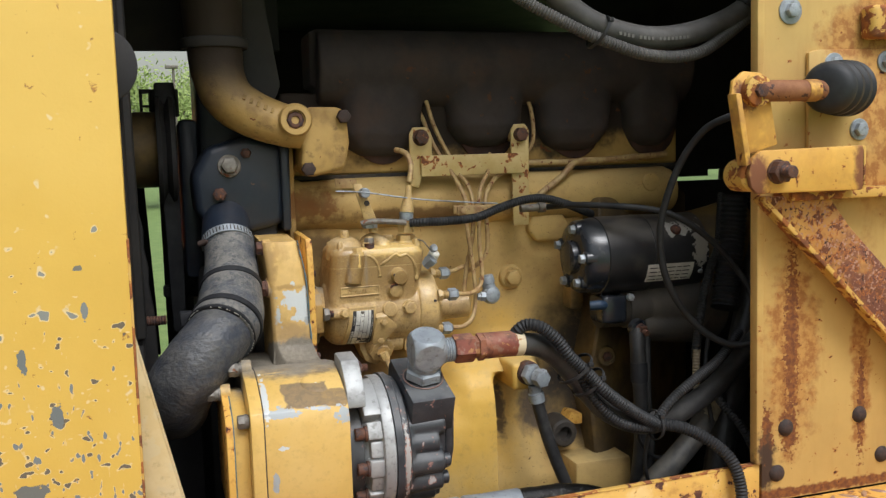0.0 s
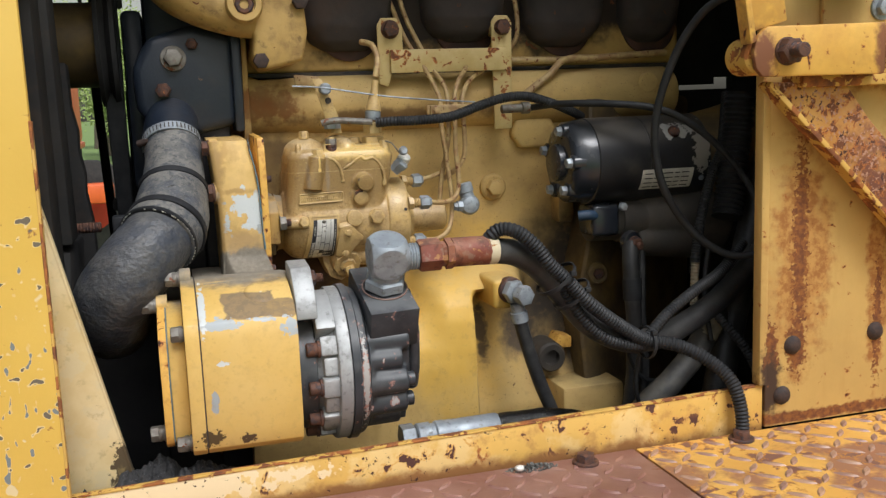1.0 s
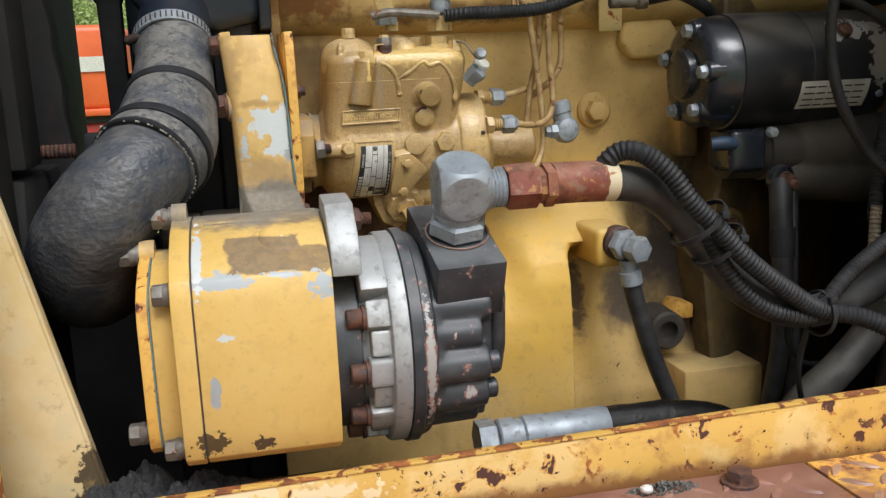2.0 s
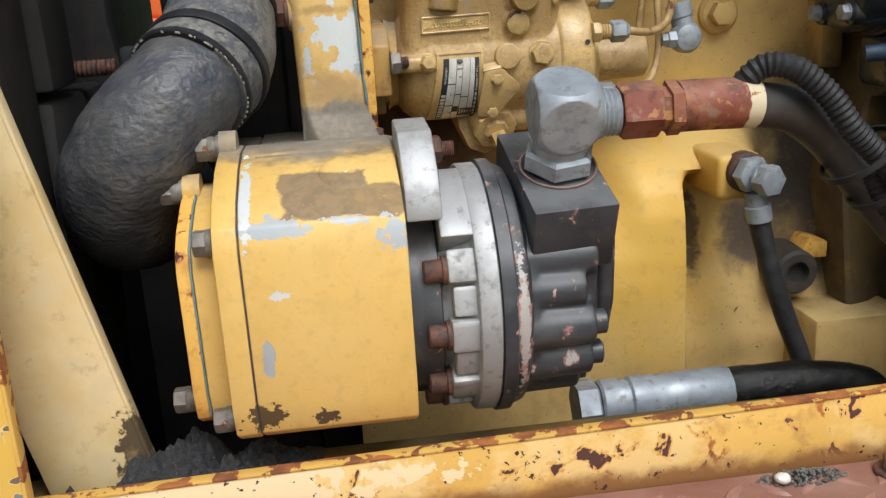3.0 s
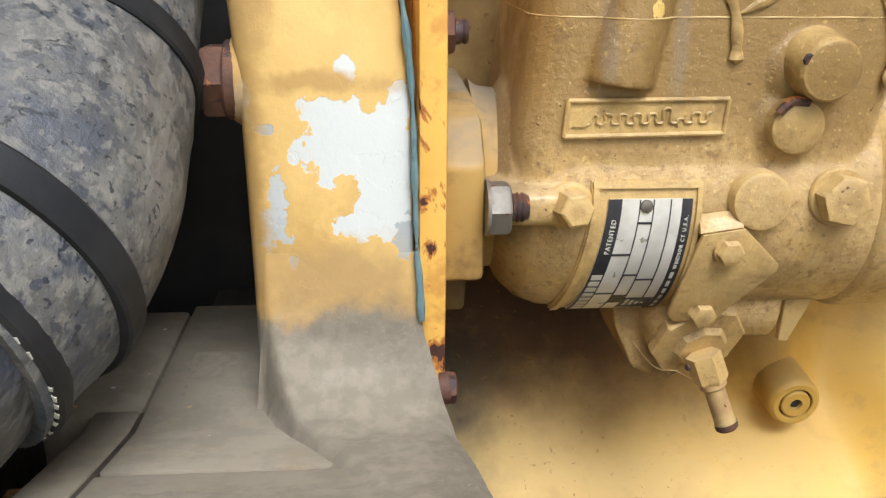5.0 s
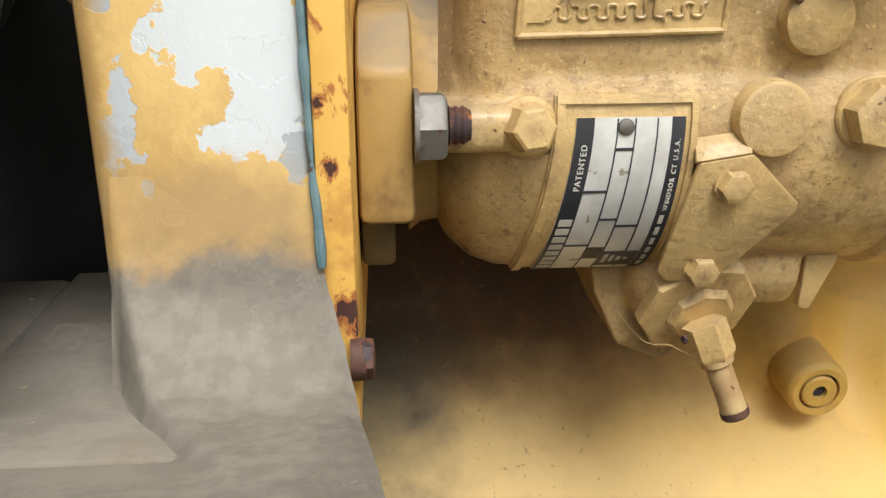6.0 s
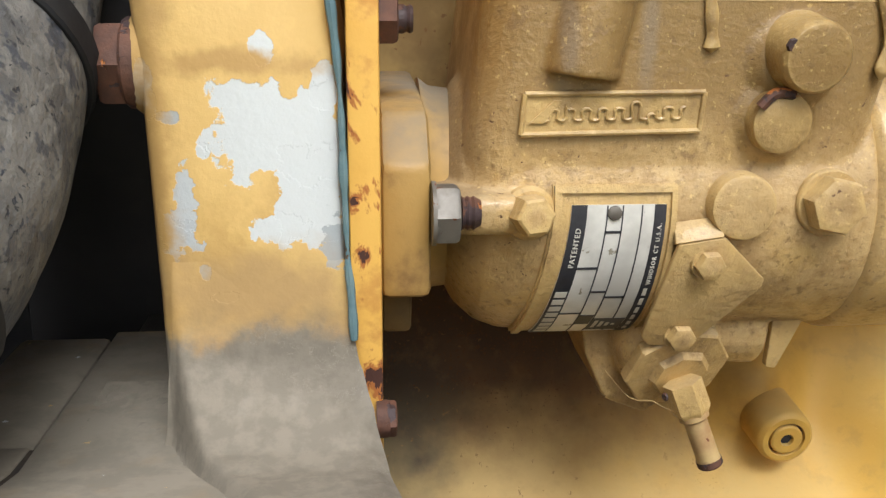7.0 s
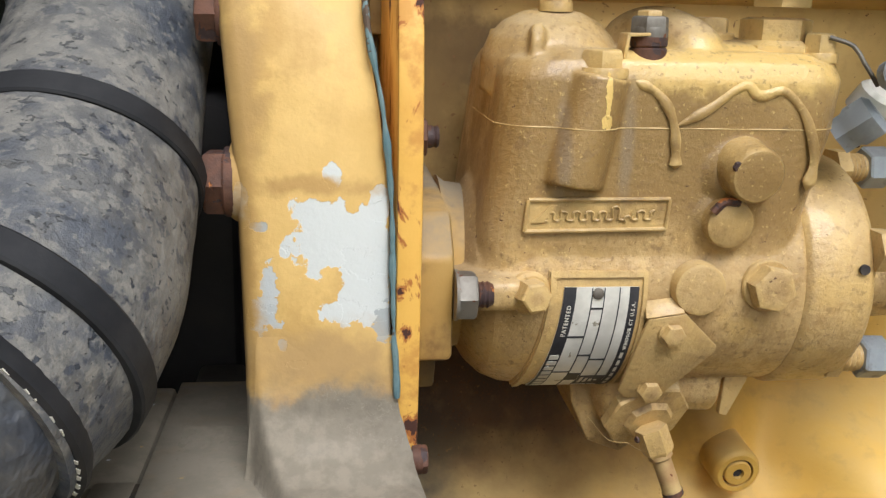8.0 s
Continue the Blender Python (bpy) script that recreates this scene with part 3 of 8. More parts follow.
M_SHROUD = (Mat("sooty_black_shroud_steel", (0.016, 0.016, 0.017, 1), (0.026, 0.025, 0.024, 1), 10, 0.75, bump=0.3)
            .film((0.060, 0.050, 0.038, 1), 0.5, 8, 0.52, 0.8).film((0.045, 0.034, 0.026, 1), 0.5, 40, 0.5, 0.7, offset=3).done(spec=0.2))
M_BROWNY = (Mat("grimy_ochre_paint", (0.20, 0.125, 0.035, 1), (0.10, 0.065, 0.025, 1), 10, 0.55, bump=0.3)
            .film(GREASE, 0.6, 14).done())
M_GASKET = (Mat("blue_green_gasket", (0.09, 0.165, 0.188, 1), (0.14, 0.215, 0.225, 1), 120, 0.6, bump=0.4)
            .chips((0.08, 0.05, 0.03, 1), 80, 0.64).done())
M_SEAM = Mat("dark_gasket_seam", (0.03, 0.028, 0.03, 1), (0.07, 0.055, 0.04, 1), 90, 0.8, bump=0.5).done()
M_LABEL = Mat("worn_white_aluminium_plate", (0.74, 0.73, 0.67, 1), (0.58, 0.57, 0.52, 1), 60, 0.4, 0.2, bump=0.1).chips((0.3, 0.27, 0.2, 1), 130, 0.68).done()
M_CRACK = Mat("pale_tan_paint_edge", (0.60, 0.44, 0.20, 1), (0.50, 0.35, 0.15, 1), 90, 0.5, bump=0.2).done()
M_INK = Mat("black_print", (0.02, 0.02, 0.024, 1), (0.04, 0.04, 0.045, 1), 80, 0.5, bump=0.05).done()
M_PALEPRINT = Mat("pale_print", (0.6, 0.58, 0.5, 1), (0.5, 0.48, 0.42, 1), 80, 0.5, bump=0.05).done()
M_COPPER = Mat("copper_seal_ring", (0.26, 0.16, 0.13, 1), (0.30, 0.21, 0.175, 1), 80, 0.6, 0.2).done()
M_DECKR = (Mat("rusted_tread_plate", (0.22, 0.10, 0.075, 1), (0.30, 0.155, 0.12, 1), 14, 0.42, bump=0.5, fine=160)
           .chips(ORANGE_RUST, 18, 0.66, 0.7, ring=(0.30, 0.12, 0.05, 1), offset=3)
           .film((0.33, 0.20, 0.15, 1), 0.5, 25, 0.5, 0.7).done())
M_DECKY = (Mat("yellow_worn_tread_plate", (0.80, 0.47, 0.11, 1), (0.70, 0.37, 0.08, 1), 14, 0.45, bump=0.5, fine=160)
           .film((0.30, 0.13, 0.075, 1), 0.9, 9, 0.46, 0.58, offset=5)
           .chips((0.22, 0.10, 0.07, 1), 40, 0.60, 0.6, ring=(0.5, 0.22, 0.05, 1)).done())
M_TREADTOP = (Mat("worn_tread_lug", (0.27, 0.15, 0.115, 1), (0.42, 0.25, 0.16, 1), 45, 0.38, bump=0.5).done())
M_DIRT = (Mat("black_oily_grit", (0.02, 0.02, 0.021, 1), (0.05, 0.05, 0.052, 1), 300, 0.55, bump=1.0, fine=700)
          .chips((0.32, 0.32, 0.33, 1), 600, 0.66, 0.3).done(0.002))
M_GRAVEL = Mat("grey_gravel", (0.16, 0.155, 0.14, 1), (0.07, 0.068, 0.06, 1), 200, 0.8, bump=0.5).done()
M_LEVER = (Mat("yellow_chipped_lever_paint", (0.74, 0.43, 0.09, 1), (0.66, 0.36, 0.07, 1), 16, 0.45, bump=0.3)
           .film((0.45, 0.22, 0.05, 1), 0.35, 26, 0.56, 0.72)
           .patch((0.690, -0.04, 1.64), (0.012, 0.1, 0.05), (0.22, 0.085, 0.035, 1), 0.8, 0, 1.0, 60, 0.3, 0.4)
           .patch((0.528, -0.04, 1.632), (0.018, 0.1, 0.034), (0.20, 0.075, 0.032, 1), 0.8, 0, 1.0, 70, 0.3, 0.4, 3)
           .patch((0.522, -0.04, 1.740), (0.016, 0.1, 0.020), (0.17, 0.065, 0.030, 1), 0.8, 0, 1.0, 70, 0.3, 0.3, 6)
           .chips(RUST_D, 60, 0.67, 0.85, ring=ORANGE_RUST).worn((0.24, 0.10, 0.04, 1), 0.8, 0.54, 0.60).done())
M_STRUT = (Mat("rust_eaten_yellow_strut", (0.60, 0.33, 0.075, 1), (0.46, 0.21, 0.05, 1), 12, 0.55, bump=0.5)
           .patch((0.83, -0.02, 1.41), (0.17, 0.2, 0.21), (0.17, 0.062, 0.036, 1), 0.8, 0, 0.9, 40, 0.3, 0.25)
           .chips(RUST, 70, 0.56, 0.85, ring=ORANGE_RUST).chips((0.40, 0.22, 0.15, 1), 190, 0.585, 0.8, offset=3)
           .chips(RUST_D, 120, 0.62, 0.8, offset=6).done())
M_DARKBOLT = Mat("blackened_rusty_bolt", (0.030, 0.020, 0.017, 1), (0.055, 0.030, 0.022, 1), 160, 0.75, bump=0.8).done()
M_FAINT = Mat("faint_grey_print", (0.125, 0.12, 0.11, 1), (0.09, 0.087, 0.08, 1), 200, 0.7, bump=0.05).done()
M_HEAD = (Mat("yellow_head_paint_shaded_top", (0.50, 0.32, 0.10, 1), (0.42, 0.26, 0.08, 1), 12, 0.55, bump=0.4)
          # shade between the manifold runners, painted dark over the upper head
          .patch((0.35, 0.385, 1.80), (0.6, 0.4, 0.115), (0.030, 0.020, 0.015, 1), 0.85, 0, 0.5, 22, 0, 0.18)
          .chips(RUST, 40, 0.68, 0.9).done())
M_GRASS = Mat("mown_grass", (0.14, 0.22, 0.06, 1), (0.19, 0.27, 0.08, 1), 3, 0.8, bump=0.5, fine=40).done(0.02)
M_LEAF = Mat("spring_leaves", (0.23, 0.32, 0.09, 1), (0.30, 0.38, 0.12, 1), 2, 0.7, bump=0.1).done()
M_BARK = Mat("grey_bark", (0.10, 0.08, 0.06, 1), (0.16, 0.13, 0.10, 1), 12, 0.9, bump=0.6).done()
M_ORANGE = Mat("orange_machine_paint", (0.72, 0.13, 0.03, 1), (0.62, 0.10, 0.025, 1), 3, 0.4, bump=0.1).done()
M_REDP = Mat("red_machine_paint", (0.55, 0.04, 0.02, 1), (0.45, 0.035, 0.02, 1), 3, 0.4, bump=0.1).done()
M_TYRE = Mat("black_tyre_rubber", (0.02, 0.02, 0.02, 1), (0.035, 0.033, 0.03, 1), 20, 0.8, bump=0.4).done()
M_BLUE = Mat("blue_wire_sleeve", (0.03, 0.06, 0.11, 1), (0.02, 0.04, 0.07, 1), 60, 0.5).done()
M_TANLOOM = Mat("tan_dusty_conduit", (0.26, 0.22, 0.15, 1), (0.18, 0.15, 0.10, 1), 60, 0.7).done()

# ---- builders ----
WORLD = {}
X, Y, Z = Vector((1, 0, 0)), Vector((0, 1, 0)), Vector((0, 0, 1))


def V(*a):
    return Vector(a)


def thing(name, at, label, category, group="", kind=""):
    """An empty at the base of a thing, which parents its parts."""
    ob = new(name)
    ob.empty_display_size = 0.05
    ob.matrix_basis = Matrix.Translation(at)
    WORLD[ob] = ob.matrix_basis.copy()
    return tagged(ob, label, category, group, kind)


def mesh_of(bm, name, mat, sharp=34):
    bmesh.ops.remove_doubles(bm, verts=bm.verts[:], dist=1e-6)
    bmesh.ops.recalc_face_normals(bm, faces=bm.faces[:])
    me = bpy.data.meshes.new(name)
    bm.to_mesh(me)
    bm.free()
    me.materials.append(mat)
    me.polygons.foreach_set("use_smooth", [True] * len(me.polygons))
    me.set_sharp_from_angle(angle=radians(sharp))
    return me


def part(name, bm, mat, parent, label="", m=None, sharp=34):
    """A bmesh (or a ready mesh) as one mesh object under a thing or a part; coordinates are the world's unless m is given."""
    me = bm if isinstance(bm, bpy.types.Mesh) else mesh_of(bm, name, mat, sharp)
    ob = new(name, me)
    WORLD[ob] = m.copy() if m else Matrix.Identity(4)
    ob.parent = parent
    ob.matrix_basis = WORLD[parent].inverted() @ WORLD[ob]
    return tagged(ob, label)


def solid(name, bm, mat, label="", category="", kind="structure", sharp=34):
    """A piece of the setting, a mesh of its own."""
    ob = new(name, mesh_of(bm, name, mat, sharp))
    WORLD[ob] = Matrix.Identity(4)
    return tagged(ob, label, category, "", kind)


def bevel(bm, width, segments=2, angle=30):
    edges = [e for e in bm.edges if len(e.link_faces) == 2 and e.calc_face_angle(0) > radians(angle)]
    bmesh.ops.bevel(bm, geom=edges, offset=width, offset_type="OFFSET", segments=segments, profile=0.5, affect="EDGES", clamp_overlap=True)
    return bm


def box(lo, hi, b=0.0, seg=2, bm=None):
    bm = bm or bmesh.new()
    t = bmesh.new()
    bmesh.ops.create_cube(t, size=1)
    for v in t.verts:
        v.co = Vector([(lo[i] + hi[i]) / 2 + v.co[i] * (hi[i] - lo[i]) for i in range(3)])
    if b:
        bevel(t, b, seg)
    return join(bm, t)


def join(bm, other):
    me = bpy.data.meshes.new("tmp")
    other.to_mesh(me)
    other.free()
    bm.from_mesh(me)
    bpy.data.meshes.remove(me)
    return bm


def prism(points, way, b=0.0, seg=2, bm=None):
    """A flat outline of 3D points, pushed along way."""
    t = bmesh.new()
    way = Vector(way)
    lo = [t.verts.new(p) for p in points]
    hi = [t.verts.new(Vector(p) + way) for p in points]
    t.faces.new(lo)
    t.faces.new(hi[::-1])
    for i in range(len(lo)):
        j = (i + 1) % len(lo)
        t.faces.new((lo[j], lo[i], hi[i], hi[j]))
    bmesh.ops.recalc_face_normals(t, faces=t.faces[:])
    if b:
        bevel(t, b, seg)
    return join(bm, t) if bm else t


def yz(points, x0, x1, b=0.0, seg=2, bm=None):
    """An outline in y and z, pushed along x."""
    return prism([(x0, y, z) for y, z in points], (x1 - x0, 0, 0), b, seg, bm)


def xz(points, y0, y1, b=0.0, seg=2, bm=None):
    return prism([(x, y0, z) for x, z in points], (0, y1 - y0, 0), b, seg, bm)


def frame_of(way):
    way = Vector(way).normalized()
    side = way.orthogonal().normalized() if abs(way.z) > 0.95 else way.cross(Z).normalized()
    return way, side, way.cross(side).normalized()


def lathe(at, way, profile, seg=24, bm=None, turn=0.0, close=True):
    """A profile of (distance along way, radius) turned round the line through at."""
    bm = bm or bmesh.new()
    way, a, b = frame_of(way)
    at = Vector(at)
    rings = []
    for s, r in profile:
        rings.append([bm.verts.new(at + way * s + (a * math.cos(t) + b * math.sin(t)) * max(r, 1e-5))
                      for t in (turn + 2 * math.pi * i / seg for i in range(seg))])
    for p, q in zip(rings, rings[1:]):
        for i in range(seg):
            bm.faces.new((p[i], p[(i + 1) % seg], q[(i + 1) % seg], q[i]))
    if close:
        bm.faces.new(rings[0][::-1])
        bm.faces.new(rings[-1])
    return bm


def cyl(p, q, r, r2=None, b=0.0, seg=24, bm=None, turn=0.0):
    p, q = Vector(p), Vector(q)
    n, r2 = (q - p).length, r if r2 is None else r2
    prof = [(0, r - b), (b, r), (n - b, r2), (n, r2 - b)] if b else [(0, r), (n, r2)]
    return lathe(p, q - p, prof, seg, bm, turn)


def spline(points, step=0.008):
    """A smooth line through the points (Catmull-Rom)."""
    p = [Vector(a) for a in points]
    p = [p[0] * 2 - p[1], *p, p[-1] * 2 - p[-2]]
    out = []
    for i in range(1, len(p) - 2):
        n = max(2, int((p[i + 1] - p[i]).length / step))
        for k in range(n):
            t = k / n
            out.append(0.5 * (2 * p[i] + (p[i + 1] - p[i - 1]) * t + (2 * p[i - 1] - 5 * p[i] + 4 * p[i + 1] - p[i + 2]) * t ** 2
                              + (3 * p[i] - p[i - 1] - 3 * p[i + 1] + p[i + 2]) * t ** 3))
    return out + [p[-2]]


def tube(points, r, seg=12, step=0.008, bm=None, ribs=0.0, pitch=0.004, lumps=0.0, smooth=True):
    """A round tube along a smooth line; r is a number or a function of 0..1. ribs: depth of its corrugation."""
    bm = bm or bmesh.new()
    line = spline(points, min(step, pitch / 2) if ribs else step) if smooth else [Vector(a) for a in points]
    side = frame_of(line[1] - line[0])[1]
    rings = []
    for i, c in enumerate(line):
        way = (line[min(i + 1, len(line) - 1)] - line[max(i - 1, 0)]).normalized()
        side = (side - way * side.dot(way)).normalized()
        up = way.cross(side)
        f = i / (len(line) - 1)
        rad = r(f) if callable(r) else r
        if ribs:
            rad -= ribs * (i % 2)
        ring = []
        for k in range(seg):
            t = 2 * math.pi * k / seg
            d = side * math.cos(t) + up * math.sin(t)
            rr = rad + (lumps * (noise.noise((c + d * rad) * 45) + 0.5 * noise.noise((c + d * rad) * 130)) if lumps else 0)
            ring.append(bm.verts.new(c + d * rr))
        rings.append(ring)
    for p, q in zip(rings, rings[1:]):
        for i in range(seg):
            bm.faces.new((p[i], p[(i + 1) % seg], q[(i + 1) % seg], q[i]))
    bm.faces.new(rings[0][::-1])
    bm.faces.new(rings[-1])
    return bm


def loft(levels):
    """A rounded box through levels of (z, x0, x1, y0, y1, corner radius)."""
    bm = bmesh.new()
    rows = []
    for z, x0, x1, y0, y1, r in levels:
        row = []
        for cx, cy, a0 in ((x1 - r, y1 - r, 0), (x0 + r, y1 - r, 90), (x0 + r, y0 + r, 180), (x1 - r, y0 + r, 270)):
            row += [bm.verts.new((cx + r * math.cos(radians(a0 + 18 * k)), cy + r * math.sin(radians(a0 + 18 * k)), z)) for k in range(6)]
        rows.append(row)
    for p, q in zip(rows, rows[1:]):
        for k in range(len(p)):
            bm.faces.new((p[k], p[(k + 1) % len(p)], q[(k + 1) % len(p)], q[k]))
    bm.faces.new(rows[0][::-1])
    bm.faces.new(rows[-1])
    return bm


def cast(pieces, voxel=0.0012, rounds=4):
    """Closed pieces that overlap, run together into one casting with soft fillets."""
    bm = bmesh.new()
    for piece in pieces:
        bmesh.ops.recalc_face_normals(piece, faces=piece.faces[:])
        join(bm, piece)
    me = bpy.data.meshes.new("rough_casting")
    bm.to_mesh(me)
    bm.free()
    ob = new("rough_casting", me)
    fuse = ob.modifiers.new("fuse", "REMESH")
    fuse.mode, fuse.voxel_size = "VOXEL", voxel
    soften = ob.modifiers.new("soften", "SMOOTH")
    soften.factor, soften.iterations = 0.5, rounds
    done = bpy.data.meshes.new_from_object(ob.evaluated_get(bpy.context.evaluated_depsgraph_get()))
    bpy.data.objects.remove(ob)
    out = bmesh.new()
    out.from_mesh(done)
    bpy.data.meshes.remove(done)
    return out


BOLTS = {}


def bolt(parent, at, way, af=0.014, h=0.008, mat=None, washer=1.5, stub=0.0, name="bolt", turn=0.3, label="", square=False):
    """A hex head with chamfered corners, a washer and, where it shows, the thread's end."""
    mat = mat or M_BOLT
    key = (round(af, 4), round(h, 4), washer, round(stub, 4), mat.name, square)
    if key not in BOLTS:
        r = af / math.sqrt(3) if not square else af / math.sqrt(2)
        bm = bmesh.new()
        w = 0.0018 if washer else 0.0
        if washer:
            lathe((0, 0, -0.002), Z, [(0, r * washer * 0.8), (0.003, r * washer * 0.8), (0.0038, r * washer * 0.76)], 24, bm)
        lathe((0, 0, w - 0.002), Z, [(0, r), (h * 0.8, r), (h * 0.95, r * 0.93), (h, r * 0.80), (h + 0.0002, r * 0.3)], 4 if square else 6, bm)
        if stub:
            prof = [(0, r * 0.52)]
            n = max(2, int(stub / 0.0016))
            for i in range(n):
                prof += [(h * 0.9 + (stub) * (i + 0.3) / n, r * 0.54), (h * 0.9 + stub * (i + 0.8) / n, r * 0.47)]
            lathe((0, 0, w), Z, prof, 14, bm)
        BOLTS[key] = mesh_of(bm, name, mat)
    m = Matrix.Translation(at) @ Vector(way).to_track_quat("Z", "Y").to_matrix().to_4x4() @ Matrix.Rotation(turn, 4, "Z")
    return part(name, BOLTS[key], mat, parent, label, m)


def bars(name, origin, right, up, rows, mat, parent, label="", out=0.0006):
    """Flat bars (x, y, width, height) laid on a plane, as printing that cannot be read."""
    bm = bmesh.new()
    o, r, u = Vector(origin), Vector(right).normalized(), Vector(up).normalized()
    n = r.cross(u)
    for x, y, w, h in rows:
        c = [o + r * a + u * b for a, b in ((x, y), (x + w, y), (x + w, y + h), (x, y + h))]
        prism(c, n * out, bm=bm)
    return part(name, bm, mat, parent, label)


def lettering(name, words, size, m, mat, parent, depth=0.0004, label="", shear=0.0):
    cu = bpy.data.curves.new(name, "FONT")
    cu.body, cu.size, cu.extrude, cu.shear = words, size, depth, shear
    cu.resolution_u = 3
    ob = new(name, cu)
    me = bpy.data.meshes.new_from_object(ob.evaluated_get(bpy.context.evaluated_depsgraph_get()))
    bpy.data.objects.remove(ob)
    me.materials.clear()
    me.materials.append(mat)
    return part(name, me, mat, parent, label, m)


def basis(at, right, up):
    """A pose whose x runs right and whose y runs up, for writing on a face."""
    r, u = Vector(right).normalized(), Vector(up).normalized()
    n = r.cross(u).normalized()
    u = n.cross(r)
    return Matrix(((r.x, u.x, n.x, at[0]), (r.y, u.y, n.y, at[1]), (r.z, u.z, n.z, at[2]), (0, 0, 0, 1)))


# ---- the setting: field, trees, bodywork round the engine bay ----
bm = bmesh.new()
bmesh.ops.create_grid(bm, x_segments=40, y_segments=40, size=400)
for v in bm.verts:
    v.co.z = 0.05 * noise.noise(v.co * 0.15)
solid("ground", bm, M_GRASS, "mown green grass field round the machine", "ground")

# sheet-metal side panels with the engine opening between them
bm = box((-1.6, -0.028, 0.35), (-0.219, -0.018, 2.6), 0.003)
solid("wall_left_side_panel", bm, M_PANEL, "yellow chipped sheet-metal side panel of the machine", "panel")
bm = box((-0.2205, -0.0284, 0.36), (-0.2178, -0.0176, 1.60), 0.0008)
solid("trim_left_panel_edge", bm, M_EDGE, "rusted bare edge of the side panel", "panel edge")
bm = box((-0.24, 0.062, 1.25), (-0.219, 0.13, 2.4), 0.003)
solid("wall_inner_flange", bm, M_SHROUD, "black inner flange behind the side panel", "panel")
bm = box((0.585, 0.0, 1.187), (2.2, 0.010, 2.6), 0.002)
solid("wall_right_side_panel", bm, M_RPANEL, "yellow rust-streaked panel behind the engine opening", "panel")
bm = box((0.5745, -0.003, 1.242), (0.586, 0.014, 2.6), 0.003)
solid("trim_post_edge", bm, M_RPANEL, "yellow folded edge of the rusty panel", "panel edge")

# the sill under the opening, a thin plate with a chipped top edge
bm = xz([(-0.245, 1.160), (0.5845, 1.178), (0.5845, 1.240), (-0.245, 1.222)], 0.004, 0.012, 0.0015)
solid("trim_sill", bm, M_SILL, "yellow paint-chipped steel sill under the engine opening", "sill")
bm = xz([(-0.245, 1.2215), (0.5845, 1.2395), (0.5845, 1.2418), (-0.245, 1.2238)], 0.0032, 0.0128, 0.0007)
solid("trim_sill_top_edge", bm, M_EDGE, "rust-bitten top edge of the sill", "sill edge")
bm = box((-0.3, 0.012, 1.196), (0.6, 0.075, 1.203), 0.001)
solid("trim_inner_ledge", bm, M_BROWNY, "grimy ledge inside the sill", "ledge")

# deck of tread plate in front, two sheets with a gap between
def tread_plate(name, x0, x1, y0, y1, mat, lug, label, wear):
    z = 1.186
    t = thing(name, ((x0 + x1) / 2, (y0 + y1) / 2, z - 0.006), label, "floor plate", "deck plates")
    part("plate", box((x0, y0, z - 0.006), (x1, y1, z), 0.001), mat, t)
    bm = bmesh.new()
    rng = random.Random(5)
    p = 0.0265
    for i in range(int((x1 - x0) / p)):
        for j in range(int((y1 - y0) / p)):
            x, y = x0 + (i + 0.5) * p, y0 + (j + 0.5) * p
            a = radians(45 if (i + j) % 2 else -45) + rng.uniform(-0.04, 0.04)
            h = 0.0021 * (1 - wear * rng.random())
            L, Wd = 0.0145, 0.0042
            ca, sa = math.cos(a), math.sin(a)
            ring = [(L, 0), (L * 0.55, Wd * 0.75), (0, Wd), (-L * 0.55, Wd * 0.75), (-L, 0), (-L * 0.55, -Wd * 0.75), (0, -Wd), (L * 0.55, -Wd * 0.75)]
            lo = [bm.verts.new((x + u * ca - v * sa, y + u * sa + v * ca, z - 0.0002)) for u, v in ring]
            hi = [bm.verts.new((x + 0.72 * u * ca - 0.6 * v * sa, y + 0.72 * u * sa + 0.6 * v * ca, z + h)) for u, v in ring]
            bm.faces.new(hi)
            for k in range(8):
                bm.faces.new((lo[k], lo[(k + 1) % 8], hi[(k + 1) % 8], hi[k]))
    tagged(part("tread", bm, lug, t, "raised tread lugs"), kind="stuff")
    return t


deck_a = tread_plate("deck_plate", -1.6, 0.4035, -0.75, 0.0, M_DECKR, M_DECKR, "brown rusted steel tread plate of the deck", 0.75)
deck_b = tread_plate("deck_plate", 0.4065, 1.9, -0.75, -0.001, M_DECKY, M_TREADTOP, "yellow worn tread plate of the deck", 0.3)
bm = box((-1.6, -0.75, 1.12), (1.9, -0.72, 1.179), 0.003)
box((-1.6, -0.06, 1.10), (1.9, -0.0, 1.179), 0.003, bm=bm)
solid("trim_deck_frame", bm, M_BROWNY, "frame under the deck plates", "frame")
for x, y, own in ((0.332, -0.020, deck_a), (0.537, -0.022, deck_b)):
    bolt(own, (x, y, 1.1875), Z, 0.019, 0.011, M_RBOLT, 1.75, label="rusty hex bolt")

# hood, firewall, belly and far side that close the bay
solid("ceiling_hood", box((-1.6, 0.11, 1.985), (2.2, 1.25, 2.0), 0.003), M_DARK, "dark underside of the engine hood", "hood")
fw = bmesh.new()
for lo, hi in (((0.62, 0.62, 0.6), (0.83, 0.64, 1.985)), ((0.83, 0.62, 0.6), (0.945, 0.64, 1.610)), ((0.83, 0.62, 1.619), (0.905, 0.64, 1.985)), ((0.905, 0.62, 1.632), (0.945, 0.64, 1.985)), ((0.945, 0.62, 0.6), (2.2, 0.64, 1.985))):
    box(lo, hi, 0, bm=fw)
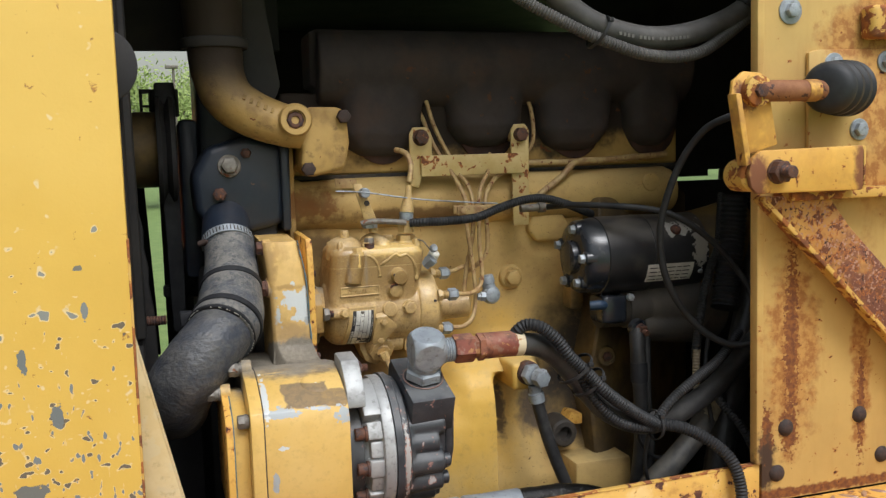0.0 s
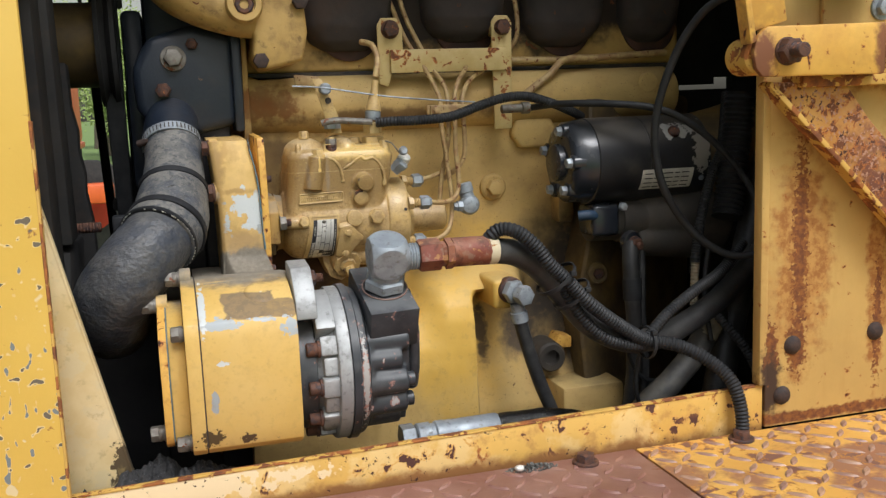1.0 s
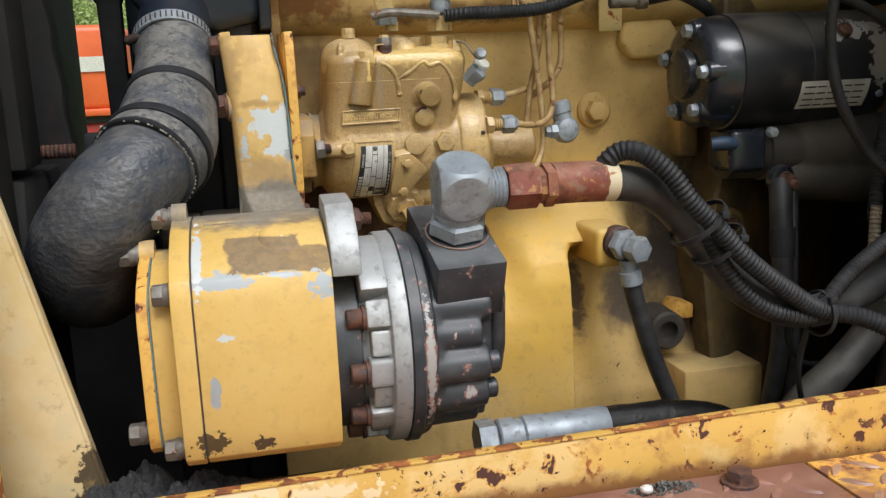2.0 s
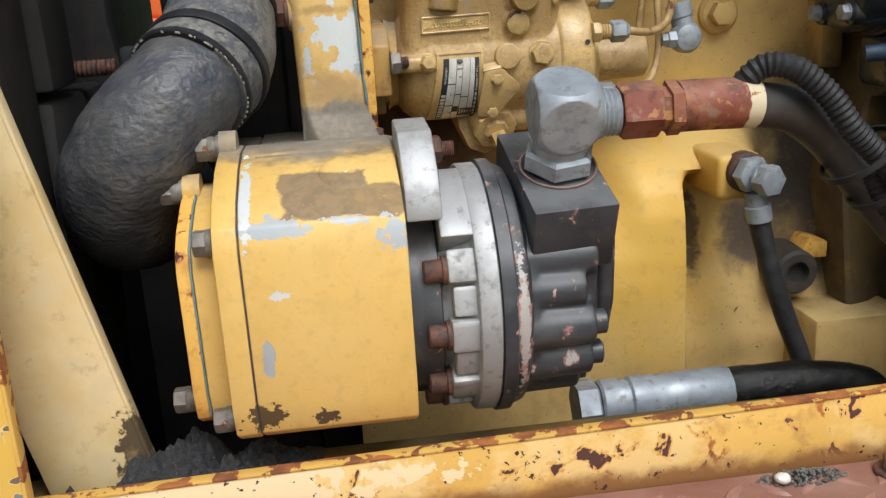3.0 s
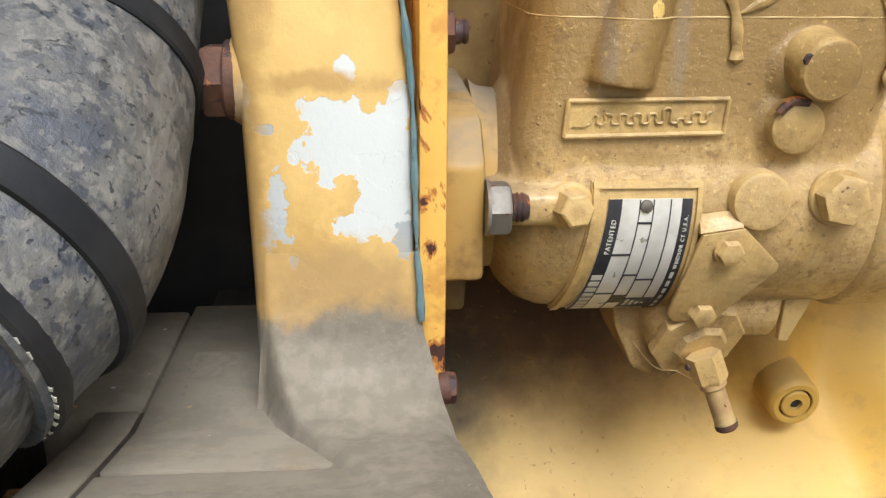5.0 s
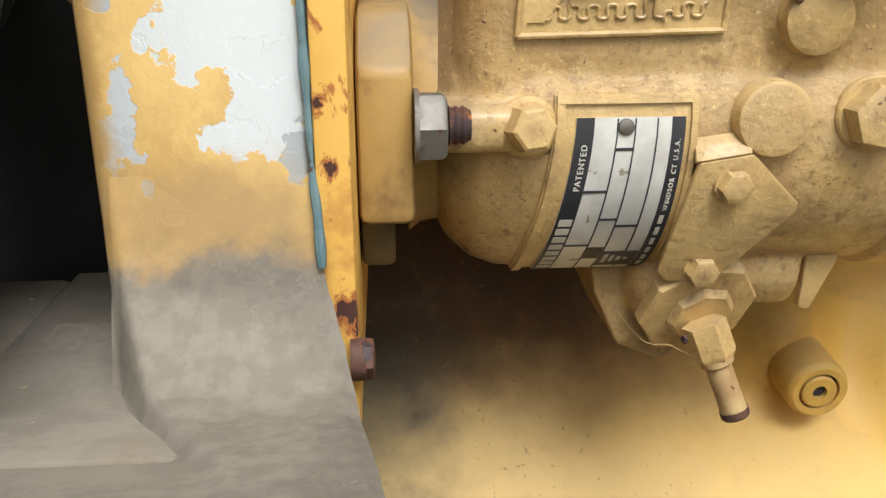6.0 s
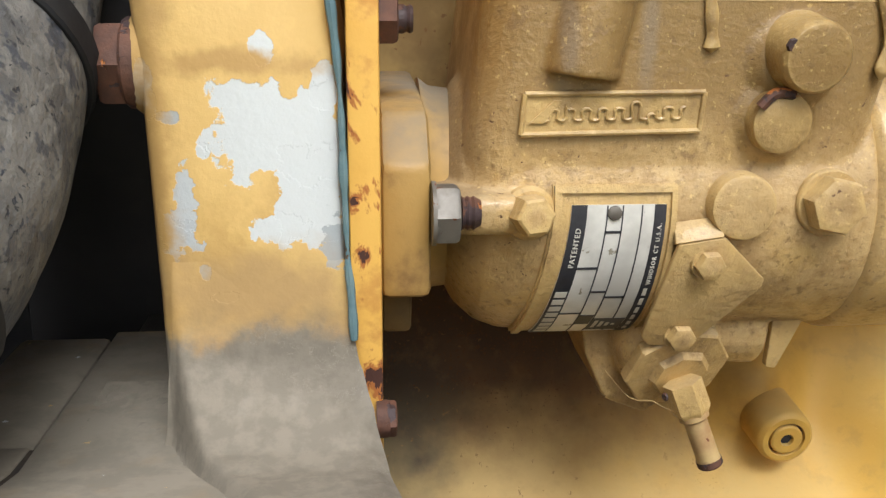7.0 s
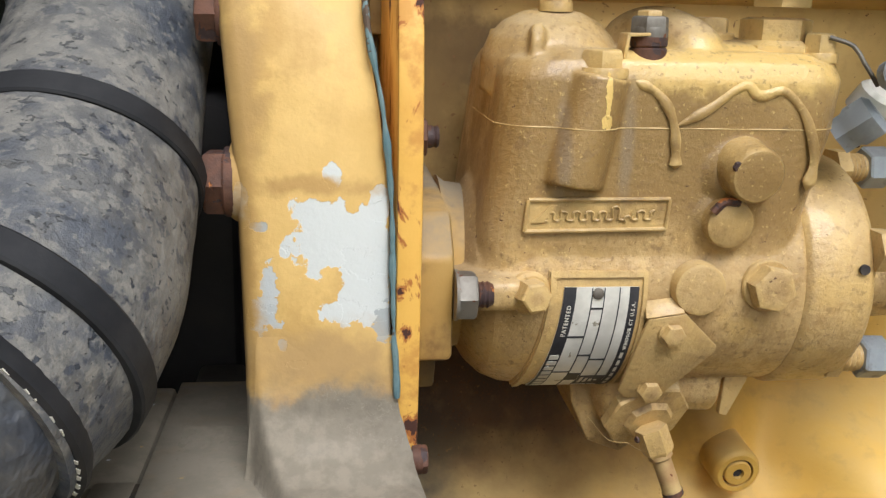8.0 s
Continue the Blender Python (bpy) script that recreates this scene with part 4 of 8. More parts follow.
solid("wall_cowl", box((-0.6, 0.50, 1.857), (0.02, 0.515, 1.985), 0.002), M_DARK, "dark cowl plate under the hood", "cowl")
solid("wall_firewall", fw, M_DARK, "dark bulkhead behind the engine with a cut-out", "bulkhead")
solid("wall_rear_bulkhead", box((1.05, 0.012, 0.6), (1.07, 0.62, 1.985)), M_DARK, "dark bulkhead behind the panel", "bulkhead")
bm = box((-0.07, 1.2, 0.5), (0.80, 1.215, 1.985))
box((-0.181, 1.2, 0.5), (-0.0702, 1.215, 1.655), bm=bm)
solid("wall_far_side", bm, M_DARK, "far side cover of the engine bay", "cover")
solid("floor_belly_pan", box((-1.2, 0.0, 0.72), (2.0, 1.2, 0.74)), M_DARK, "oily black belly pan under the engine", "pan")
solid("wall_below_deck", box((-1.6, 0.0, 0.4), (2.2, 0.006, 1.165)), M_DARK, "frame rail under the sill", "rail")

# radiator side: black box with a folded corner, a shroud and a stud
t = thing("radiator_shroud", (-0.4, 0.35, 0.9), "black steel radiator shroud beside the fan", "shroud")
part("shroud_box", prism([(-0.212, 0.14, 1.455), (-0.212, 0.30, 1.455), (-0.245, 0.30, 0.9), (-0.245, 0.14, 0.9)], (-0.5, 0, 0), 0.006, bm=None), M_SHROUD, t)
part("shroud_panel", prism([(-0.213, 0.135, 1.96), (-0.213, 0.20, 1.96), (-0.209, 0.20, 1.462), (-0.209, 0.135, 1.462)], (-0.5, 0, 0), 0.004), M_SHROUD, t)
part("shroud_side", box((-0.75, 0.2, 0.75), (-0.30, 1.1, 1.96), 0.004), M_SHROUD, t)
part("shroud_seal", prism([(-0.214, 0.31, 1.67), (-0.2135, 0.31, 1.615), (-0.208, 0.31, 1.585), (-0.209, 0.31, 1.560), (-0.204, 0.31, 1.530), (-0.205, 0.31, 1.505), (-0.200, 0.31, 1.470), (-0.197, 0.31, 1.36), (-0.33, 0.31, 1.30), (-0.33, 0.31, 1.67)], (0, 0.03, 0), 0.004), M_SHROUD, t, "ragged black rubber seal")
bm = bmesh.new()
n = 22
lathe((-0.226, 0.22, 1.471), X, [(0, 0.0065)] + [(0.002 + 0.04 * i / n, 0.0068 if i % 2 else 0.0056) for i in range(n)] + [(0.042, 0.005)], 14, bm)
part("stud", bm, M_RBOLT, t, "rusty threaded stud")

t = thing("rubber_pad", (-0.239, 0.03, 1.74), "round dark grey rubber pad inside the panel edge", "pad")
part("disc", lathe((-0.2405, 0.036, 1.786), -Y, [(0, 0.040), (0.002, 0.042), (0.009, 0.042), (0.011, 0.039)], 40), M_DARK, t)

# cream diagonal brace inside the opening
t = thing("diagonal_brace", (-0.19, 0.04, 1.20), "faded cream painted diagonal steel brace", "brace")
part("brace_plate", xz([(-0.232, 1.205), (-0.1585, 1.205), (-0.291, 1.80), (-0.366, 1.80)], 0.046, 0.054, 0.002), M_CREAM, t)
part("brace_edge", prism([(-0.1583, 0.0456, 1.205), (-0.1583, 0.058, 1.205), (-0.2908, 0.058, 1.80), (-0.2908, 0.0456, 1.80)], (-0.003, 0, -0.0008), 0.0008), M_CREAM, t)
solid("wall_cross_member", box((-1.2, 0.72, 0.72), (0.1, 0.76, 1.31), 0.004), M_DARK, "dark cross member behind the fan", "frame")
# ---- engine block ----
t = thing("engine_block", (0.3, 0.55, 1.0), "dull yellow painted diesel engine block, oil-stained, shade painted under the pump", "engine")
def along(table, z):
    return float(np.interp(z, [p[0] for p in table], [p[1] for p in table]))
def ease(a, b, v):
    f = min(1.0, max(0.0, (v - a) / (b - a)))
    return f * f * (3 - 2 * f)
FACE_A = [(0.95, 0.286), (1.225, 0.287), (1.255, 0.292), (1.278, 0.304), (1.295, 0.320), (1.308, 0.337), (1.322, 0.352), (1.342, 0.363), (1.37, 0.370), (1.40, 0.372), (1.60, 0.372)]
FACE_B = [(0.95, 0.284), (1.25, 0.286), (1.29, 0.290), (1.315, 0.298), (1.335, 0.315), (1.35, 0.343), (1.362, 0.362), (1.39, 0.372), (1.60, 0.373)]
FACE_C = [(0.95, 0.330), (1.14, 0.332), (1.18, 0.340), (1.24, 0.358), (1.30, 0.370), (1.36, 0.374), (1.60, 0.374)]
bm = bmesh.new()
nx, nz = 120, 110
grid = []
for i in range(nx + 1):
    x = -0.02 + 0.54 * i / nx
    col = []
    for j in range(nz + 1):
        z = 0.95 + 0.635 * j / nz
        ab, k = ease(0.215, 0.268, x), ease(1.310, 1.332, z)
        bc = ease(0.303, 0.322, x) * (1 - k) + ease(0.375, 0.42, x) * k
        y = along(FACE_A, z) * (1 - ab) + along(FACE_B, z) * ab
        y = y * (1 - bc) + along(FACE_C, z) * bc + 0.0012 * noise.noise(V(x, z, 0) * 22) + 0.0004 * noise.noise(V(x, z, 3) * 90)
        y += 0.0035 * ease(0.066, 0.076, x) * (1 - ease(0.146, 0.156, x)) * (1 - ease(1.284, 1.294, z))
        y -= 0.021 * math.exp(-(((x - 0.187) / 0.021) ** 2 + ((z - 1.347) / 0.021) ** 2))
        col.append(bm.verts.new((x, y, z)))
    grid.append(col)
for i in range(nx):
    for j in range(nz):
        bm.faces.new((grid[i][j], grid[i + 1][j], grid[i + 1][j + 1], grid[i][j + 1]))
box((-0.02, 0.378, 0.95), (0.52, 0.8, 1.585), bm=bm)
rim = [e for e in bm.edges if len(e.link_faces) == 1]
out = bmesh.ops.extrude_edge_only(bm, edges=rim)
for v in out["geom"]:
    if isinstance(v, bmesh.types.BMVert):
        v.co.y = 0.40
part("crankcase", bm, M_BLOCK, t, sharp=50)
bm = lathe((-0.002, 0.385, 1.606), X, [(0, 0.034), (0.004, 0.041), (0.02, 0.042), (0.03, 0.038), (0.06, 0.0385), (0.10, 0.041), (0.66, 0.041), (0.672, 0.036), (0.676, 0.02)], 40)
part("cam_rail", bm, M_BLOCK, t, "long rounded yellow cast rail")
part("rail_boss", lathe((0.615, 0.347, 1.622), -Y, [(0, 0.016), (0.003, 0.016), (0.0045, 0.014)], 28), M_BLOCK, t)
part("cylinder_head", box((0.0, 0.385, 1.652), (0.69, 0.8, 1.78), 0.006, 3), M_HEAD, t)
part("head_gasket", box((0.005, 0.382, 1.6465), (0.685, 0.8, 1.6525)), M_SEAM, t)
part("oil_gallery_boss", box((0.328, 0.272, 1.307), (0.372, 0.36, 1.35), 0.007, 3), M_BLOCK, t)
part("starter_flange", box((0.462, 0.345, 1.415), (0.486, 0.39, 1.52), 0.004), M_BLOCK, t)
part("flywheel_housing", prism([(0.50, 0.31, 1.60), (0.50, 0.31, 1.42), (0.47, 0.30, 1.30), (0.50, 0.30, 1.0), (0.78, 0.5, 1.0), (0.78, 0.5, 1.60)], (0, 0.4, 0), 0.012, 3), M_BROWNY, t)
part("mount_foot", box((0.432, 0.27, 1.09), (0.532, 0.4, 1.178), 0.006), M_BLOCK, t)
part("mount_boss", lathe((0.432, 0.36, 1.215), -Y, [(0, 0.025), (0.046, 0.023), (0.050, 0.020), (0.050, 0.012), (0.04, 0.011)], 24), M_GRIME, t, "black greasy boss")
part("boss_web", prism([(0.438, 0.325, 1.225), (0.474, 0.330, 1.222), (0.474, 0.330, 1.240), (0.452, 0.325, 1.246)], (0, 0.04, 0), 0.003, 2), M_PLATE, t, "chipped yellow web")
part("cover_boss", prism([(0.40, 0.36, 1.575), (0.455, 0.36, 1.583), (0.47, 0.36, 1.555), (0.46, 0.36, 1.53), (0.41, 0.36, 1.53), (0.395, 0.36, 1.55)], (0, 0.03, 0), 0.006, 3), M_BLOCK, t)
ax = V(0.02, -1, -0.12).normalized()
pb = V(0.192, 0.3732, 1.3372)
plug = part("gallery_plug", lathe(pb, ax, [(0, 0.0135), (0.022, 0.0131), (0.036, 0.0128), (0.0445, 0.0128), (0.0465, 0.0121), (0.0475, 0.0108), (0.0475, 0.0084), (0.0450, 0.0082)], 32), M_BLOCK, t)
part("socket_ring", lathe(pb + ax * 0.0452, ax, [(0, 0.0072), (0.0022, 0.0072), (0.0028, 0.0064), (0.0028, 0.0030), (-0.003, 0.0028)], 24, close=False), M_BLOCK, plug)
part("hex_socket", lathe(pb + ax * 0.0440, ax, [(0, 0.0027), (0.0024, 0.0027)], 6), M_SEAM, plug)
part("socket_groove", lathe(pb + ax * 0.0445, ax, [(0, 0.0086), (0.0008, 0.0086)], 24), M_RBOLT, plug)
part("washer", lathe((0.366, 0.374, 1.474), -Y, [(0, 0.021), (0.006, 0.02), (0.009, 0.017)], 26), M_BLOCK, t)
bolt(t, (0.366, 0.366, 1.474), -Y, 0.022, 0.014, M_BLOCK, 0, label="yellow hex plug")
part("core_plug", lathe((0.507, 0.316, 1.339), -Y, [(0, 0.018), (0.012, 0.0165), (0.014, 0.0145), (0.014, 0.010), (0.011, 0.0095)], 28), M_BROWNY, t)
bolt(t, (0.507, 0.306, 1.339), -Y, 0.014, 0.007, M_RBOLT, 0)
part("front_plate", box((-0.06, 0.33, 0.95), (-0.018, 0.75, 1.62), 0.006), M_DARK, t)
part("front_cover", box((-0.132, 0.34, 0.95), (-0.06, 0.75, 1.52), 0.012), M_DARK, t)

# ---- exhaust manifold: log with four runners ----
M_FLG = (Mat("rust_red_port_flange", (0.055, 0.028, 0.022, 1), (0.085, 0.038, 0.026, 1), 40, 0.85, bump=0.6).film((0.03, 0.02, 0.018, 1), 0.7, 22, 0.45, 0.6).done())
t = thing("exhaust_manifold", (0.35, 0.42, 1.70), "sooty brown-black cast iron exhaust manifold", "manifold")
raw = [tube([(0.06, 0.405, 1.818), (0.15, 0.402, 1.816), (0.4, 0.402, 1.816), (0.70, 0.405, 1.816)], 0.062, 28, 0.03),
       box((0.05, 0.39, 1.79), (0.71, 0.47, 1.875))]
for x, hw, low in ((0.156, 0.066, 1.680), (0.330, 0.063, 1.690), (0.487, 0.065, 1.680), (0.632, 0.050, 1.684)):
    raw.append(loft([(low, x - 0.5 * hw, x + 0.45 * hw, 0.372, 0.44, 0.020), (low + 0.012, x - 0.80 * hw, x + 0.72 * hw, 0.358, 0.44, 0.026), (low + 0.034, x - hw, x + 0.95 * hw, 0.347, 0.44, 0.030),
                     (low + 0.075, x - hw, x + hw, 0.343, 0.44, 0.030), (low + 0.130, x - 0.9 * hw, x + 0.95 * hw, 0.348, 0.44, 0.030)]))
bm = cast(raw, 0.004, 5)
for v in bm.verts:
    v.co += V(0, -1, 0) * (0.0016 * noise.noise(v.co * 26) + 0.0007 * noise.noise(v.co * 90))
part("manifold_casting", bm, M_EXH, t, sharp=80)
for x in (0.156, 0.330, 0.487, 0.632):
    part("port_flange", lathe((x + 0.004, 0.390, 1.712), -Y, [(0, 0.046), (0.010, 0.046), (0.012, 0.043)], 28), M_FLG, t)
part("heat_shield", xz([(-0.05, 1.74), (-0.03, 1.72), (0.0, 1.79), (-0.02, 1.93), (-0.065, 1.95)], 0.36, 0.366, 0.002), M_DARK, t)

# ---- coolant elbow at the head's end ----
t = thing("coolant_outlet_elbow", (-0.02, 0.30, 1.70), "yellow cast coolant elbow, darker towards the top", "pipe elbow")
M_ELB = (Mat("yellow_dark_topped_casting", (0.50, 0.325, 0.105, 1), (0.40, 0.25, 0.075, 1), 14, 0.5, bump=0.8, fine=160)
         .film((0.22, 0.13, 0.05, 1), 0.6, 26, 0.5, 0.68, offset=2).film((0.10, 0.055, 0.025, 1), 0.6, 60, 0.58, 0.7, offset=7)
         # brown-black towards the top of the bend
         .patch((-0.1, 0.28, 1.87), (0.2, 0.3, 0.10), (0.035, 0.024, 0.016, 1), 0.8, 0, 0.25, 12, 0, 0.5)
         .chips(RUST, 46, 0.70, 0.85).done())
bm = tube([(-0.097, 0.325, 1.93), (-0.096, 0.32, 1.85), (-0.093, 0.312, 1.80), (-0.078, 0.302, 1.765), (-0.045, 0.295, 1.742), (-0.005, 0.29, 1.727), (0.02, 0.29, 1.722)],
          lambda f: 0.044 - 0.015 * f, 28, 0.006)
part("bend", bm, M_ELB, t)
part("clamp_ring", lathe((-0.096, 0.32, 1.838), Z, [(0, 0.046), (0.003, 0.0475), (0.012, 0.0475), (0.014, 0.046)], 30), M_DARK, t)
bm = prism([(0.0, 0.272, 1.745), (0.03, 0.272, 1.752), (0.072, 0.278, 1.752), (0.083, 0.28, 1.742), (0.086, 0.28, 1.70), (0.078, 0.278, 1.664), (0.028, 0.272, 1.652), (0.012, 0.27, 1.668), (0.016, 0.27, 1.695), (0.004, 0.27, 1.712)], (0, 0.10, 0), 0.006, 3)
part("flange", bm, M_ELB, t)
part("port", lathe((0.005, 0.285, 1.732), (0, -1, 0.05), [(0, 0.024), (0.03, 0.0235), (0.034, 0.021), (0.034, 0.014), (0.028, 0.0135)], 28), M_ELB, t)
part("port_plug", lathe((0.005, 0.262, 1.733), (0, -1, 0.05), [(0, 0.0125), (0.006, 0.0125), (0.0075, 0.0105), (0.0075, 0.0062), (0.001, 0.0052)], 8), M_RBOLT, t)
bolt(t, (0.077, 0.276, 1.738), -Y, 0.018, 0.011, M_DARKBOLT, 0)
bolt(t, (0.022, 0.268, 1.664), -Y, 0.018, 0.011, M_DARKBOLT, 0)
# cast part number along the bend, unreadable
bm = bmesh.new()
for i in range(7):
    f = i / 6
    c = V(-0.066 + 0.056 * f, 0.2650 - 0.0035 * f, 1.7640 - 0.0290 * f)
    prism([c, c + V(0.0040, 0, -0.0018), c + V(0.0066, 0.0006, 0.0052), c + V(0.0026, 0.0006, 0.0070)], (0, -0.0016, 0.0002), 0.0004, 1, bm)
part("cast_number", bm, M_ELB, t)

# ---- coolant pump with its hose neck ----
t = thing("coolant_pump", (-0.07, 0.42, 1.58), "blue-black painted cast coolant pump housing", "water pump")
part("housing", xz([(-0.135, 1.61), (-0.118, 1.582), (-0.06, 1.574), (-0.008, 1.585), (-0.006, 1.70), (-0.03, 1.708), (-0.06, 1.715), (-0.115, 1.70), (-0.138, 1.66)], 0.315, 0.5, 0.012, 3), M_NAVY, t)
part("cover_rib", xz([(-0.012, 1.575), (0.0, 1.575), (0.002, 1.712), (-0.012, 1.712)], 0.309, 0.52, 0.004), M_NAVY, t)
part("lower_casting", box((-0.150, 0.425, 1.50), (-0.1215, 0.62, 1.745), 0.008), M_NAVY, t)
part("rear_plate", box((0.0, 0.33, 1.55), (0.010, 0.52, 1.70), 0.002), M_BLOCK, t)
part("back_casting", box((-0.121, 0.42, 1.50), (-0.01, 0.62, 1.97), 0.012), M_NAVY, t)
part("hose_neck", tube([(-0.088, 0.36, 1.60), (-0.092, 0.33, 1.592), (-0.096, 0.295, 1.575), (-0.097, 0.27, 1.555)], 0.034, 24), M_NAVY, t)
bolt(t, (-0.085, 0.314, 1.672), (0, -1, 0.1), 0.021, 0.012, M_BOLT, 1.7)
bolt(t, (-0.100, 0.312, 1.632), (-0.2, -1, 0), 0.017, 0.010, M_RBOLT, 0)
bolt(t, (-0.060, 0.314, 1.69), (-0.2, -1, 0), 0.013, 0.010, M_RBOLT, 0)

# ---- radiator hose: upper sleeve pushed over a lower elbow ----
t = thing("radiator_hose", (-0.15, 0.16, 1.28), "dusty grey-black rubber radiator hose with clamp bands", "hose")
AXIS = [(-0.094, 0.278, 1.567), (-0.095, 0.245, 1.535), (-0.0995, 0.205, 1.500), (-0.1052, 0.173, 1.4752), (-0.1140, 0.154, 1.4660), (-0.1200, 0.1435, 1.4605)]
part("upper_hose", tube(AXIS, lambda f: 0.0350 + 0.0091 * ease(0.2, 0.8, f), 44, 0.004, lumps=0.0006), M_RUBBER, t)
low = [(-0.112, 0.158, 1.4680), (-0.1225, 0.139, 1.4575), (-0.138, 0.126, 1.443), (-0.158, 0.121, 1.420), (-0.173, 0.131, 1.398), (-0.179, 0.152, 1.376), (-0.181, 0.190, 1.360), (-0.180, 0.25, 1.348), (-0.175, 0.34, 1.345)]
part("lower_hose", tube(low, lambda f: 0.0395 + 0.0035 * min(1, 4 * f), 64, 0.0025, lumps=0.0012), M_RUBBER_LOW, t)
def band(c, way, r, w, mat, name, label, th=0.0022):
    way = Vector(way).normalized()
    return part(name, lathe(Vector(c) - way * w / 2, way, [(0, r - 0.002), (0, r + th * 0.7), (w * 0.1, r + th), (w * 0.9, r + th), (w, r + th * 0.7), (w, r - 0.002)], 48, close=False), mat, t, label)
band((-0.0982, 0.2155, 1.5085), (-0.09, -0.75, -0.65), 0.0392, 0.0085, M_BAND, "clamp_band", "black band clamp")
b2 = band((-0.1095, 0.1622, 1.4697), (-0.30, -0.82, -0.48), 0.0445, 0.0092, M_BAND, "clamp_band", "black band clamp")
part("screw_box", box((-0.168, 0.160, 1.470), (-0.152, 0.18, 1.488), 0.002), M_BAND, b2)
lip = part("hose_lip", lathe((-0.1170, 0.1480, 1.4630), (-0.38, -0.80, -0.46), [(0, 0.0434), (0.004, 0.0454), (0.0065, 0.0454), (0.0075, 0.0440), (0.0070, 0.0380)], 48, close=False), M_BAND, t, "thick cut end of the hose")
bm = bmesh.new()
rng = random.Random(3)
w_, a_, b_ = frame_of((-0.38, -0.80, -0.46))
for i in range(60):
    th = rng.uniform(0, 2 * math.pi)
    c = V(-0.1170, 0.1480, 1.4630) + w_ * 0.0068 + (a_ * math.cos(th) + b_ * math.sin(th)) * 0.0435
    d = (-a_ * math.sin(th) + b_ * math.cos(th))
    o = (a_ * math.cos(th) + b_ * math.sin(th))
    L = rng.uniform(0.0004, 0.0015)
    prism([c - d * L - o * 0.0007, c + d * L - o * 0.0007, c + d * L * 0.7 + o * 0.0008, c - d * L * 0.8 + o * 0.0006], w_ * 0.0008, bm=bm)
tagged(part("reinforcing_cord", bm, M_LABEL, lip, "white broken cord ends"), kind="stuff")
wc = part("worm_clamp", lathe((-0.0955, 0.272, 1.5635), (0.02, -0.70, -0.7), [(-0.006, 0.034), (-0.006, 0.0362), (0.006, 0.0362), (0.006, 0.034)], 40, close=False), M_ZINC, t, "perforated steel worm-drive clamp")
bm = bmesh.new()
w_, a_, b_ = frame_of((0.02, -0.70, -0.7))
for i in range(46):
    th = 2 * math.pi * i / 46
    c = V(-0.0955, 0.272, 1.5635)
    r_ = a_ * math.cos(th) + b_ * math.sin(th)
    d = -a_ * math.sin(th) + b_ * math.cos(th)
    p = c + r_ * 0.0362
    prism([p - w_ * 0.004 - d * 0.0007, p + w_ * 0.004 - d * 0.0007, p + w_ * 0.004 + d * 0.0007, p - w_ * 0.004 + d * 0.0007], r_ * 0.0004, bm=bm)
part("slots", bm, M_SEAM, wc)
part("screw", cyl((-0.136, 0.262, 1.566), (-0.122, 0.256, 1.570), 0.0045, b=0.001, seg=12), M_DARKBOLT, wc)

# ---- gear case with the flared foot that carries the hydraulic drive ----
t = thing("timing_gear_case", (-0.02, 0.25, 1.38), "yellow gear case with flaked paint and dusty foot", "gear case")
bm = bmesh.new()
# stations up the case: z, front y, left x, right x
ST = [(1.385, 0.2122, -0.0463, 0.0042), (1.44, 0.2122, -0.0463, 0.0042), (1.450, 0.2122, -0.0465, 0.004), (1.475, 0.213, -0.047, 0.0035), (1.50, 0.213, -0.0475, 0.003), (1.53, 0.215, -0.050, -0.0005), (1.552, 0.219, -0.052, -0.0045), (1.566, 0.224, -0.0535, -0.0065)]
rows_ = []
for z, y, x0, x1 in ST:
    e = 0.006
    rows_.append([bm.verts.new(p) for p in ((x0, 0.36, z), (x0, y + e, z), (x0 + e * 0.3, y + e * 0.3, z), (x0 + e, y, z), ((x0 + x1) / 2, y - 0.0008, z), (x1 - 0.001, y, z), (x1, y + 0.001, z), (x1, 0.36, z))])
for p, q in zip(rows_, rows_[1:]):
    for i in range(8):
        j = (i + 1) % 8
        bm.faces.new((p[i], p[j], q[j], q[i]))
bm.faces.new(rows_[0])
bm.faces.new(rows_[-1])
for v in rows_[-1]:
    v.co.z += 0.004 * (v.co.y > 0.3)
part("case", bm, M_CASE, t, sharp=50)
# flared foot, running out in a soft fillet on to the drive housing
RUN = [(0.075, 1.4120), (0.105, 1.4168), (0.130, 1.4160), (0.156, 1.4115), (0.180, 1.4065), (0.190, 1.4070), (0.198, 1.4110), (0.204, 1.4165), (0.2085, 1.4240), (0.2110, 1.4340), (0.2119, 1.4520)]
LEFT = [(0.075, 0.012), (0.120, 0.004), (0.150, -0.010), (0.175, -0.025), (0.190, -0.034), (0.202, -0.0395), (0.2119, -0.0440), (0.2125, -0.0462), (0.30, -0.0463)]
RIGHT = [(0.075, 0.0262), (0.1155, 0.0226), (0.143, 0.0197), (0.172, 0.0160), (0.190, 0.0138), (0.200, 0.0115), (0.207, 0.0085), (0.2105, 0.0060), (0.2119, 0.0044), (0.30, 0.0042)]
bm = bmesh.new()
grid = []
